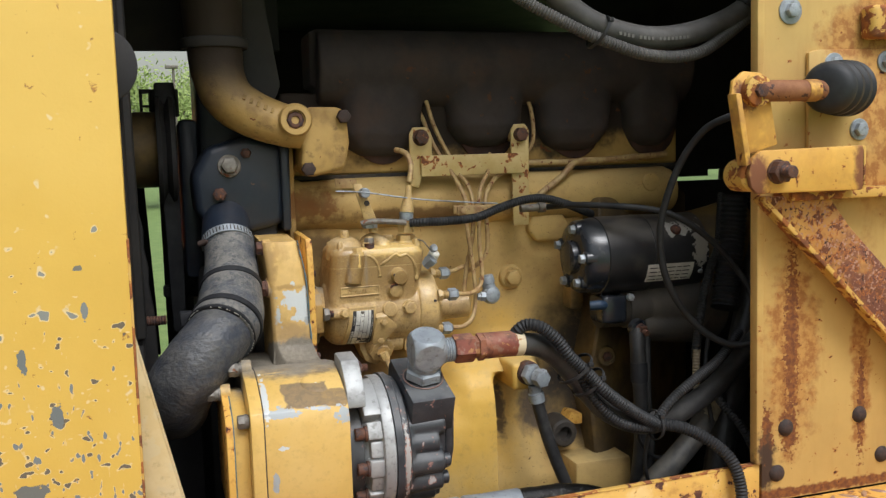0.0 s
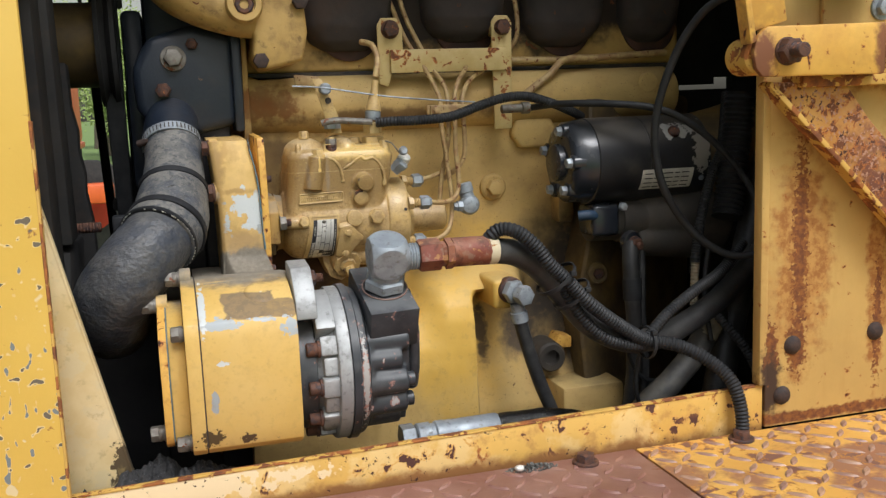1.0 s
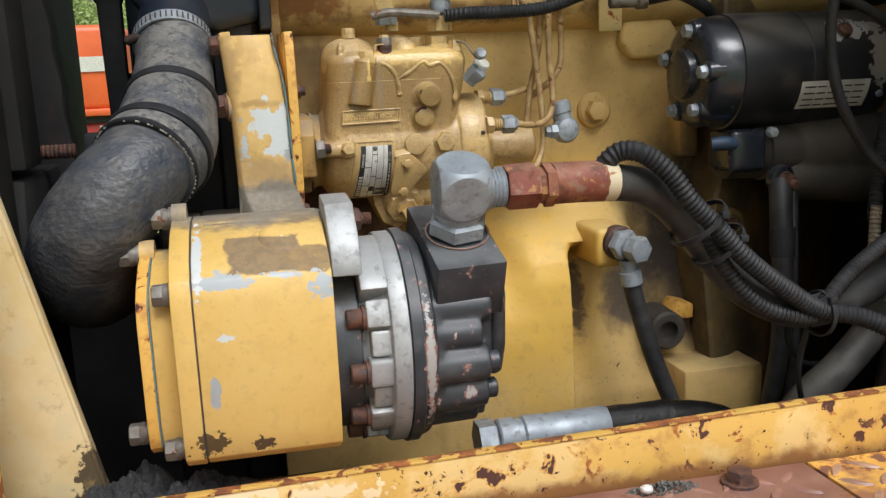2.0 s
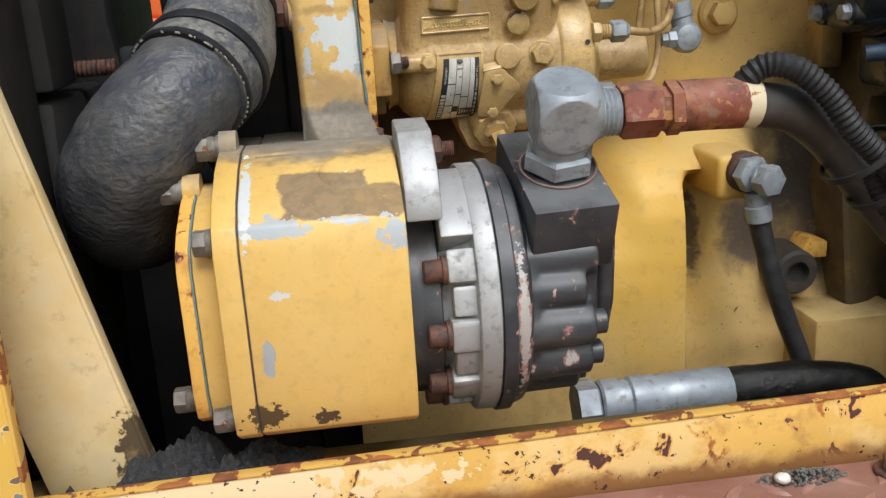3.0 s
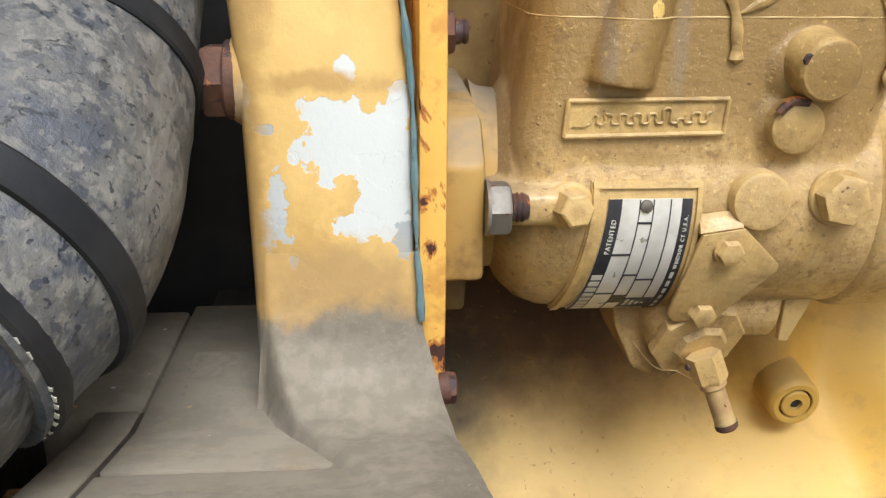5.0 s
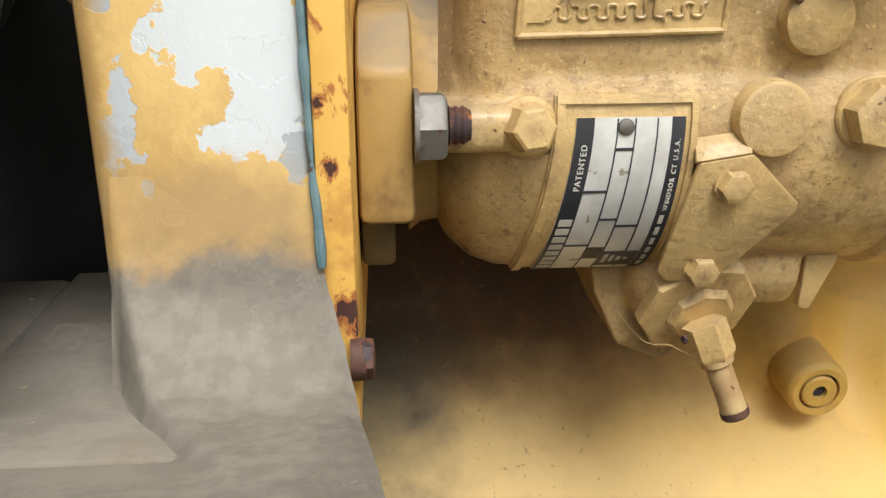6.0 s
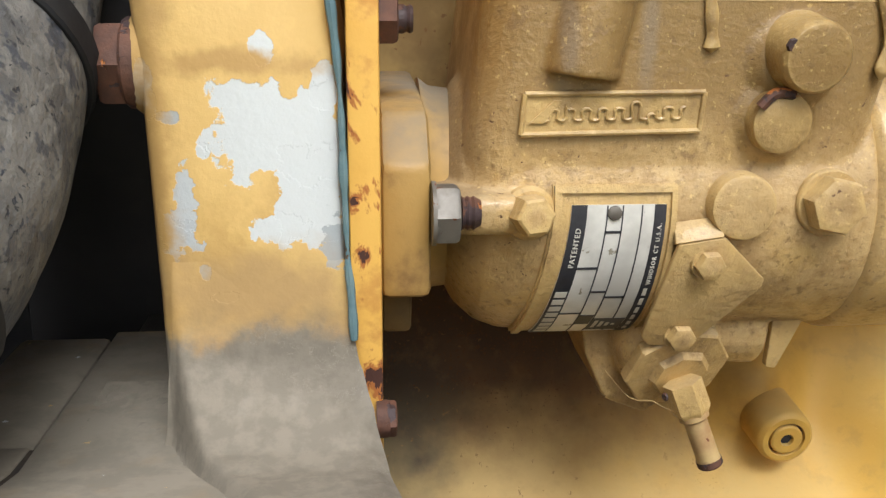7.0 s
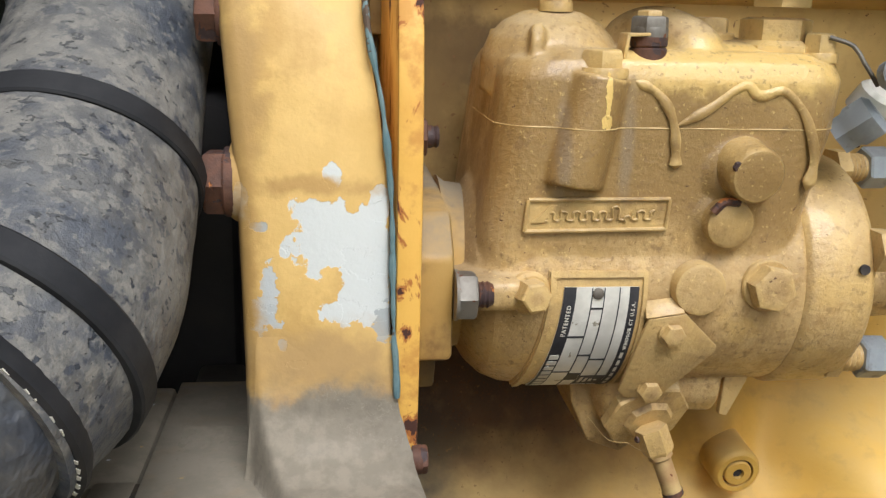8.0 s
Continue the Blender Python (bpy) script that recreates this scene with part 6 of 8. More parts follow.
# ---- fuel injection pump ----
t = thing("fuel_injection_pump", (0.12, 0.30, 1.40), "tan-painted rotary injection pump, dusty and dripped", "injection pump")
PC = V(0, 0.302, 1.4505)
ad = V(0.15, -0.88, -0.45).normalized()
DC = V(0.1205, 0.2690, 1.3905)
raw = [
    lathe(PC + V(0.034, 0, 0), X, [(0, 0.020), (0.002, 0.030), (0.007, 0.040), (0.014, 0.0465), (0.022, 0.0497), (0.030, 0.0505), (0.142, 0.0505), (0.1425, 0.0495)], 72),
    loft([(1.440, 0.0425, 0.172, 0.2560, 0.36, 0.014), (1.475, 0.0415, 0.1755, 0.2545, 0.36, 0.015), (1.519, 0.0465, 0.1860, 0.2540, 0.36, 0.017), (1.538, 0.0485, 0.1885, 0.2535, 0.36, 0.019),
          (1.5445, 0.0515, 0.1868, 0.2560, 0.358, 0.020), (1.5485, 0.0575, 0.1820, 0.2620, 0.354, 0.020)]),
    tube([(0.0766, 0.2570, 1.4970), (0.0780, 0.2570, 1.506), (0.0826, 0.2575, 1.526), (0.0850, 0.2580, 1.5390)], lambda f: 0.0122 - 0.0006 * f, 28, 0.004),
    lathe((0.073, 0.292, 1.530), (0, -0.05, 1), [(0, 0.029), (0.014, 0.0285), (0.022, 0.0255), (0.028, 0.020), (0.032, 0.012), (0.0335, 0.003)], 36),
    tube([(0.105, 0.312, 1.543), (0.116, 0.296, 1.551), (0.126, 0.279, 1.547), (0.132, 0.268, 1.537)], lambda f: 0.0145 * max(0.06, 1 - abs(2 * f - 1) ** 5) ** 0.5, 22, 0.003),
    lathe((0.144, 0.305, 1.540), Z, [(0, 0.041), (0.008, 0.040), (0.011, 0.034), (0.013, 0.018)], 40),
    prism([(0.0580, 0.262, 1.542), (0.0595, 0.278, 1.542), (0.0605, 0.276, 1.555), (0.0600, 0.268, 1.558), (0.0590, 0.262, 1.552)], (0.0055, 0, 0), 0.0015, 2),
    # bosses of the plugs and knobs
    lathe((0.1430, 0.275, 1.5010), (0.05, -1, 0.0), [(0, 0.0185), (0.021, 0.0150), (0.024, 0.0118)], 32),
    lathe((0.1385, 0.275, 1.4830), (0.05, -1, 0.0), [(0, 0.0170), (0.020, 0.0140), (0.023, 0.0108)], 32),
    lathe((0.1292, 0.270, 1.4555), (0, -1, 0.04), [(0, 0.0150), (0.010, 0.0125), (0.012, 0.0100)], 32),
    lathe((0.1592, 0.270, 1.4555), (0, -1, 0.03), [(0, 0.0135), (0.015, 0.0118), (0.017, 0.0100)], 32),
    box((0.029, 0.2455, 1.4480), (0.060, 0.275, 1.4610), 0.004),
    # lower casting with the drain boss and the cross bore
    prism([(0.0865, 0.284, 1.414), (0.0895, 0.284, 1.3930), (0.0980, 0.284, 1.3740), (0.113, 0.284, 1.3680), (0.130, 0.284, 1.3780), (0.142, 0.284, 1.3960), (0.146, 0.284, 1.418)], (0, 0.05, 0)),
    lathe(DC - ad * 0.022, ad, [(0, 0.0200), (0.015, 0.0185), (0.017, 0.0160)], 32),
    cyl((0.120, 0.292, 1.4035), (0.1560, 0.290, 1.4020), 0.0160, b=0.002),
]
whole = cast(raw, 0.00115, 4)
SEAM_Z = 1.5195
lower = whole.copy()
bmesh.ops.bisect_plane(lower, geom=lower.verts[:] + lower.edges[:] + lower.faces[:], plane_co=(0, 0, SEAM_Z), plane_no=(0, 0, 1), clear_outer=True)
rim = [e for e in lower.edges if len(e.link_faces) == 1]
at_rim = {}
for e in rim:
    for v in e.verts:
        at_rim.setdefault(v, []).append(e)
walked, here, done = [], min(at_rim, key=lambda v: v.co.x + 0.2 * v.co.y), set()
while here and here not in done:
    done.add(here)
    walked.append(here.co.copy())
    here = next((e.other_vert(here) for e in at_rim[here] if e.other_vert(here) not in done), None)
bmesh.ops.bisect_plane(whole, geom=whole.verts[:] + whole.edges[:] + whole.faces[:], plane_co=(0, 0, SEAM_Z), plane_no=(0, 0, 1), clear_inner=True)
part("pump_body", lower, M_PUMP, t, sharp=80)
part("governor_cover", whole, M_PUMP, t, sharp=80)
seam = [p for p in walked if p.y < 0.33]
part("cover_seam", tube(seam[::3], lambda f: 0.00026 + 0.00010 * math.sin(90 * f), 6, smooth=False), M_CRACK, t, "pale crack of paint along the cover's joint")
bolt(t, (0.0862, 0.2590, 1.5402), Z, 0.0150, 0.0088, M_PUMP, 1.5, turn=0.5)
part("head_flange", lathe(PC + V(0.176, 0, 0), X, [(0, 0.050), (0.0015, 0.0518), (0.003, 0.0525), (0.026, 0.0525), (0.028, 0.0518), (0.030, 0.050)], 56), M_PUMP, t)
part("flange_hole", lathe(PC + V(0.199, -0.0515, 0.013), -Y, [(0, 0.0022), (0.0013, 0.0022)], 12), M_SEAM, t)
part("head_body", lathe(PC + V(0.205, 0.01, -0.006), X, [(0, 0.040), (0.012, 0.036), (0.014, 0.022), (0.062, 0.020), (0.065, 0.016)], 32), M_PUMP, t)
# electrical stud with a two-part nut and a small strap
bm = prism([(0.0950, 0.257, 1.5535), (0.1050, 0.257, 1.5540), (0.1110, 0.264, 1.5540), (0.1050, 0.271, 1.5540), (0.0950, 0.268, 1.5535)], (0, 0, 0.0013), 0.0003)
prism([(0.0950, 0.257, 1.5548), (0.0950, 0.268, 1.5548), (0.0935, 0.268, 1.5440), (0.0935, 0.257, 1.5440)], (0.0013, 0, 0), 0.0003, bm=bm)
part("strap", bm, M_PUMP, t)
part("insulator", lathe((0.1055, 0.2640, 1.5445), Z, [(0, 0.0072), (0.0045, 0.0072), (0.0050, 0.0066), (0.0058, 0.0072), (0.0090, 0.0072)], 24), M_RBOLT, t, "brown insulating washer")
bolt(t, (0.1055, 0.2640, 1.5555), Z, 0.0130, 0.006, M_BOLT, 1.2, label="grey steel nut")
bolt(t, (0.1055, 0.2640, 1.5610), Z, 0.009, 0.0045, M_PUMP, 0)
for x, y, z in ((0.073, 0.285, 1.564), (0.118, 0.290, 1.570), (0.058, 0.315, 1.546), (0.183, 0.305, 1.546)):
    bolt(t, (x, y, z), Z, 0.0115, 0.0085, M_PUMP, 1.3)
part("fuel_tower", lathe((0.165, 0.282, 1.545), Z, [(0, 0.0185), (0.006, 0.018), (0.008, 0.0145), (0.016, 0.0145), (0.017, 0.011)], 6), M_PUMP, t)
part("tower_nut", lathe((0.165, 0.278, 1.566), Z, [(0, 0.0125), (0.013, 0.0125), (0.015, 0.010)], 6, turn=0.3), M_PUMP, t)
part("tower_collar", lathe((0.1655, 0.276, 1.583), (0.06, 0, 1), [(0, 0.0095), (0.002, 0.0105), (0.012, 0.0105), (0.013, 0.009)], 20), M_ZINC, t)
part("tower_cone", lathe((0.1665, 0.275, 1.596), (0.12, 0, 1), [(0, 0.0105), (0.008, 0.0095), (0.028, 0.005), (0.040, 0.0045)], 18), M_PUMP, t)
part("bleed_line", tube([(0.171, 0.272, 1.64), (0.174, 0.274, 1.652), (0.1765, 0.28, 1.667), (0.172, 0.29, 1.683), (0.162, 0.31, 1.688)], 0.0042, 12), M_TANPIPE, t)
bolt(t, (0.140, 0.293, 1.5535), Z, 0.0165, 0.008, M_PUMP, 1.5)
bolt(t, (0.1775, 0.268, 1.547), Z, 0.0115, 0.0095, M_PUMP, 1.4, label="drilled screw with seal wire")
part("seal_wire", tube([(0.178, 0.262, 1.555), (0.186, 0.258, 1.552), (0.190, 0.256, 1.546), (0.1935, 0.255, 1.541), (0.197, 0.256, 1.537)], 0.0009, 8, 0.003), M_BOLT, t, "twisted steel seal wire")
part("lead_seal", lathe((0.1985, 0.252, 1.541), (0.2, -1, 0.3), [(0, 0.0058), (0.004, 0.0062), (0.006, 0.0045)], 16), M_ZINC, t, "silver lead seal")
# paint runs on the front
DR = [[(0.0975, 0.2535, 1.5375), (0.1035, 0.2530, 1.5350), (0.1085, 0.2525, 1.5315), (0.1125, 0.2522, 1.5260), (0.1150, 0.252, 1.519), (0.1160, 0.252, 1.511), (0.1165, 0.2525, 1.5040)],
      [(0.1155, 0.2525, 1.5205), (0.1215, 0.2525, 1.5235), (0.130, 0.2525, 1.5285), (0.138, 0.253, 1.5345), (0.143, 0.253, 1.5362), (0.1465, 0.253, 1.5330), (0.150, 0.2532, 1.5325), (0.157, 0.253, 1.5345), (0.163, 0.253, 1.5305), (0.168, 0.2525, 1.5240), (0.1715, 0.252, 1.5150), (0.1730, 0.252, 1.5060), (0.1715, 0.2525, 1.4955)]]
for k, d in enumerate(DR):
    bm = tube(d, lambda f: (0.0019 + 0.0011 * math.exp(-((f - 0.95) / 0.05) ** 2) + 0.0003 * math.sin(19 * f)) * min(1.0, 0.15 + 9 * f, 0.15 + 30 * (1 - f)), 10, 0.0015)
    for v in bm.verts:
        v.co.y = 0.2540 - max(-0.003, 0.2536 - v.co.y) * 0.62
    part("paint_run", bm, M_PUMP, t, "thick run of yellow paint")
# maker's badge in relief: a frame and a wavy mark, not lettered
em = part("badge", xz([(0.0580, 1.4790), (0.1145, 1.4800), (0.1155, 1.4920), (0.0590, 1.4915)], 0.2533, 0.2560), M_PUMP, t)
bm = bmesh.new()
for a, b in (((0.0580, 1.4790), (0.1145, 1.4800)), ((0.1145, 1.4800), (0.1155, 1.4920)), ((0.1155, 1.4920), (0.0590, 1.4915)), ((0.0590, 1.4915), (0.0580, 1.4790))):
    cyl((a[0], 0.2530, a[1]), (b[0], 0.2530, b[1]), 0.0009, seg=8, bm=bm)
part("badge_frame", bm, M_PUMP, em)
wave = []
for k in range(121):
    f = k / 120
    tall = 0.0036 + 0.0022 * (0.10 < f < 0.16) + 0.0018 * (0.62 < f < 0.68)
    low = 0.0020 * (0.72 < f < 0.78)
    wave.append((0.0655 + 0.0440 * f + 0.0007 * math.sin(f * 2 * math.pi * 17), 0.2529, 1.4832 - low + tall * (0.5 - 0.5 * math.cos(f * 2 * math.pi * 8.5)) + 0.0006 * f))
part("badge_mark", tube(wave, 0.00055, 6, 0.0008, smooth=False), M_PUMP, em, "cast wavy maker's mark")
part("badge_flag", prism([(0.0605, 0.2536, 1.4826), (0.0650, 0.2536, 1.4826), (0.0705, 0.2536, 1.4895), (0.0680, 0.2536, 1.4895)], (0, -0.0012, 0)), M_PUMP, em)
# name plate, wrapped round the barrel and slanting back as it goes down
def drift(x, a):
    return (0.0083 - 0.0053 * (x - 0.0745) / 0.031) * math.sin(max(0.0, radians(6 - a))) ** 1.3
def wrapped(x0, x1, a0, a1, r, th=0.0006, n=10):
    bm = bmesh.new()
    rows = []
    for k in range(n + 1):
        d = a0 + (a1 - a0) * k / n
        a = radians(d)
        rows.append([bm.verts.new((x - drift(x, d), PC.y - math.cos(a) * rr, PC.z + math.sin(a) * rr)) for x, rr in ((x0, r), (x0, r + th), (x1, r + th), (x1, r))])
    for p, q in zip(rows, rows[1:]):
        for k in range(4):
            bm.faces.new((p[k], p[(k + 1) % 4], q[(k + 1) % 4], q[k]))
    bm.faces.new(rows[0])
    bm.faces.new(rows[-1][::-1])
    return bm
def arc_words(name, words, size, x, a0, pitch, mat, parent):
    """Words that climb the barrel, letter by letter, from the angle a0."""
    d = a0
    for letter in words:
        if letter == " ":
            d += math.degrees(size * 0.45 / 0.0526)
            continue
        a = radians(d)
        m = basis((x - drift(x, d), PC.y - math.cos(a) * 0.0526, PC.z + math.sin(a) * 0.0526), (0.0, math.sin(a), math.cos(a)), (-1, 0, 0))
        ob = lettering(name, letter, size, m, mat, parent, 0.0002)
        d += math.degrees((max(v.co.x for v in ob.data.vertices) + size * 0.12) / 0.0526) * pitch
part("plate_pad", wrapped(0.0685, 0.1085, 14.5, -63, 0.0495, 0.0022), M_PUMP, t)
lp = part("name_plate", wrapped(0.0745, 0.1050, 7.3, -62, 0.0517, 0.0006), M_LABEL, t, "white and black printed name plate")
RP = 0.0523
for x0, x1, a0, a1 in ((0.0690, 0.0712, 14, -62), (0.1066, 0.1084, 14, -62), (0.0690, 0.1084, 14, 11.4)):
    part("plate_rim", wrapped(x0, x1, a0, a1, 0.0510, 0.0018), M_PUMP, t)
ink = [(0.0745, 0.0795, 7.3, -62), (0.1012, 0.1050, 7.3, -62)] + [(x, x + 0.0004, 7, -60) for x in (0.0858, 0.0908, 0.0970)] + [(0.0795, 0.0859, a, a - 0.9) for a in (-16, -40)] + \
      [(0.0860, 0.0909, a, a - 0.9) for a in (-2, -27)] + [(0.0861, 0.0906, -42, -50), (0.0912, 0.1010, -45, -58)] + [(0.0909, 0.0971, -30, -30.9)]
for x0, x1, a0, a1 in ink:
    part("print", wrapped(x0, x1, a0, a1, RP, 0.00015, max(2, int((a0 - a1) / 5))), M_INK, lp)
# the maker's name as plain pale bars on the black strip
for k in range(8):
    a = -27.0 - k * 4.1
    part("print", wrapped(0.0753, 0.0789, a, a - 2.9, RP + 0.0002, 0.0001, 2), M_PALEPRINT, lp)
for k in range(5):
    part("print", wrapped(0.0920 + 0.0019 * (k % 4), 0.0931 + 0.0019 * (k % 4), -46.5 - k, -54 + k, RP + 0.0002, 0.0001, 2), M_PALEPRINT, lp)
for k in range(6):
    a = -26 - k * 5.4
    part("print", wrapped(0.1024, 0.1036, a, a - 3.6, RP + 0.0002, 0.0001, 2), M_PALEPRINT, lp)
part("rivet", lathe(V(0.0883, PC.y - 0.0522, PC.z + 0.0040), (0, -1, 0.08), [(0, 0.0024), (0.0008, 0.0022), (0.0013, 0.0012)], 14), M_BOLT, lp)
arc_words("word", "PATENTED", 0.0025, 0.0782, -16.0, 1.0, M_PALEPRINT, lp)
arc_words("word", "WINDSOR CT U.S.A.", 0.0020, 0.1038, -24.0, 1.08, M_PALEPRINT, lp)
# plugs, bolts and the three-cornered cover
part("round_plug", lathe((0.1292, 0.2560, 1.4560), (0, -1, 0.04), [(0, 0.0112), (0.0080, 0.0108), (0.0093, 0.0103), (0.0098, 0.0090)], 32), M_PUMP, t)
bolt(t, (0.1590, 0.2520, 1.4565), (0, -1, 0.03), 0.0168, 0.0090, M_PUMP, 1.42, turn=0.05)
part("knob", lathe((0.1440, 0.258, 1.5050), (0.05, -1, -0.10), [(0, 0.0125), (0.015, 0.0112), (0.0168, 0.0109), (0.0178, 0.0100), (0.0181, 0.0088)], 32), M_PUMP, t)
part("knob_stain", lathe((0.1362, 0.2402, 1.5070), (0.05, -1, -0.10), [(0, 0.0024), (0.0008, 0.0019)], 7), M_RBOLT, t)
part("knob", lathe((0.1385, 0.258, 1.4835), (0.05, -1, -0.06), [(0, 0.0112), (0.009, 0.0098), (0.0105, 0.0095), (0.0112, 0.0082)], 32), M_PUMP, t)
part("knob_stain", tube([(0.1310, 0.2468, 1.4880), (0.1350, 0.2462, 1.4922), (0.1410, 0.2465, 1.4920)], 0.0018, 8, 0.002), M_RBOLT, t)
bm = prism([(0.1085, 0.2485, 1.4445), (0.1235, 0.2475, 1.4470), (0.1395, 0.2520, 1.4315), (0.1392, 0.2530, 1.4285), (0.1195, 0.2615, 1.4050), (0.1060, 0.2640, 1.4045), (0.1030, 0.2635, 1.4080)], (0, -0.0026, 0.0), 0.0007, 2)
tc = part("timing_cover", bm, M_PUMP, t)
part("cover_tab", prism([(0.1075, 0.2478, 1.4440), (0.1230, 0.2468, 1.4465), (0.1225, 0.2520, 1.4520), (0.1080, 0.2525, 1.4500)], (0, -0.0018, 0.001), 0.0005), M_PUMP, tc)
for at, wy in (((0.1192, 0.2492, 1.4380), (0.05, -1, -0.15)), ((0.1160, 0.2610, 1.4090), (0.05, -1, -0.2))):
    bolt(t, at, wy, 0.0086, 0.0055, M_PUMP, 1.45)
# drain fitting below, an eight-sided plate with a nut and a nipple
part("drain_flange", lathe(DC - ad * 0.006, ad, [(0, 0.0198), (0.0040, 0.0198), (0.0050, 0.0190), (0.0056, 0.0115), (0.0080, 0.0098)], 8, turn=0.2), M_PUMP, t)
nw = V(0.34, -0.16, -0.92).normalized()
nc = V(0.1190, 0.2615, 1.3905)
part("drain_nut", lathe(nc, nw, [(0, 0.0070), (0.0100, 0.0070), (0.0112, 0.0065), (0.0125, 0.0056)], 6, turn=0.4), M_PUMP, t)
bm = lathe(nc + nw * 0.0120, nw, [(0, 0.0054), (0.0018, 0.0054), (0.0026, 0.0042)] + [(0.0030 + 0.0008 * k, 0.0042 if k % 2 else 0.00405) for k in range(18)] + [(0.0182, 0.0044), (0.0200, 0.0044), (0.0206, 0.0038), (0.0204, 0.0028), (0.017, 0.0024)], 18)
part("drain_nipple", bm, M_TANPIPE, t)
part("nipple_end", lathe(nc + nw * 0.0298, nw, [(0, 0.0046), (0.0022, 0.0046), (0.0029, 0.0040), (0.0029, 0.0028), (0.0005, 0.0024)], 18, close=False), M_RBOLT, t, "rusty open end")
part("nut_rust", lathe(nc + V(-0.0066, -0.0032, -0.004), (-0.9, -0.4, 0.0), [(0, 0.0016), (0.0007, 0.0012)], 7), M_RBOLT, t)
part("drain_wire", tube([(0.0975, 0.283, 1.386), (0.1040, 0.272, 1.3800), (0.1105, 0.2655, 1.3815), (0.1165, 0.2595, 1.3800), (0.1235, 0.2590, 1.3835)], 0.00016, 6, 0.003), M_CRACK, t, "fine steel wire")
part("foot_wing", prism([(0.158, 0.278, 1.418), (0.170, 0.278, 1.4085), (0.1605, 0.278, 1.3870), (0.1565, 0.278, 1.3880)], (0, 0.004, 0), 0.001), M_PUMP, t)
# drive flange, stud and square plug at the gear-case end
part("drive_flange", yz([(0.240, 1.431), (0.240, 1.472), (0.256, 1.486), (0.30, 1.489), (0.36, 1.489), (0.36, 1.425), (0.30, 1.418)], 0.0145, 0.0295, 0.0025), M_FLANGE, t)
part("drive_neck", lathe((0.029, 0.306, 1.4515), X, [(0, 0.040), (0.004, 0.037), (0.012, 0.036), (0.03, 0.037)], 40), M_FLANGE, t)
part("lower_lip", yz([(0.245, 1.432), (0.252, 1.415), (0.30, 1.41), (0.30, 1.435)], 0.0145, 0.024, 0.002), M_BROWNY, t)
part("spring_washer", lathe((0.0295, 0.2405, 1.4575), X, [(0, 0.0098), (0.0012, 0.0098), (0.0012, 0.0085), (0.0022, 0.0085)], 20), M_BOLT, t)
bolt(t, (0.0325, 0.2405, 1.4575), X, 0.0165, 0.0075, M_BOLT, 0, turn=0.2, label="grey steel nut")
part("stud_end", lathe((0.0385, 0.2405, 1.4575), X, [(0, 0.0052)] + [(0.001 + 0.0009 * k, 0.0052 if k % 2 else 0.0046) for k in range(5)] + [(0.0058, 0.0040)], 14), M_RBOLT, t, "rust-red end of the stud")
bolt(t, (0.0600, 0.2490, 1.4550), (0.12, -1, 0.12), 0.0115, 0.0130, M_PUMP, 0, turn=0.35, label="tan hex-headed plug")
part("plug_seat", lathe((0.0600, 0.2600, 1.4535), (0.12, -1, 0.12), [(0, 0.0095), (0.010, 0.0086), (0.0115, 0.0072)], 26), M_PUMP, t)

# outlets and fittings at the head
def outlet(at, way, af, mat_nut=M_ZINC, L=0.014):
    way = Vector(way).normalized()
    at = Vector(at)
    prof = [(0, 0.0068)] + [(0.002 + 0.0011 * k, 0.0068 if k % 2 else 0.0059) for k in range(9)] + [(L, 0.0066)]
    part("outlet_union", lathe(at, way, prof, 16), M_PUMP, t)
    part("outlet_hex", lathe(at - way * 0.004, way, [(0, 0.0092), (0.006, 0.0092), (0.007, 0.0075)], 6), M_PUMP, t)
    part("line_nut", lathe(at + way * (L - 0.002), way, [(0, af * 0.52), (0.001, af / 1.732), (0.012, af / 1.732), (0.0145, af * 0.42), (0.016, af * 0.40)], 6, turn=0.35), mat_nut, t, "zinc-plated line nut")
outlet((0.208, 0.2545, 1.4705), X, 0.0165)
outlet((0.203, 0.272, 1.4175), (1, 0.05, -0.05), 0.0165)
outlet((0.210, 0.30, 1.497), (1, 0.1, 0), 0.0165)
part("bleed_banjo", lathe((0.190, 0.268, 1.515), (0.6, -0.4, 0.6), [(0, 0.0085), (0.006, 0.0085), (0.008, 0.0100), (0.016, 0.0100), (0.018, 0.007)], 6), M_ZINC, t)
part("bleed_cap", lathe((0.202, 0.272, 1.525), (0.3, -0.5, 0.8), [(0, 0.0085), (0.010, 0.0085), (0.012, 0.0068)], 16), M_LABEL, t)

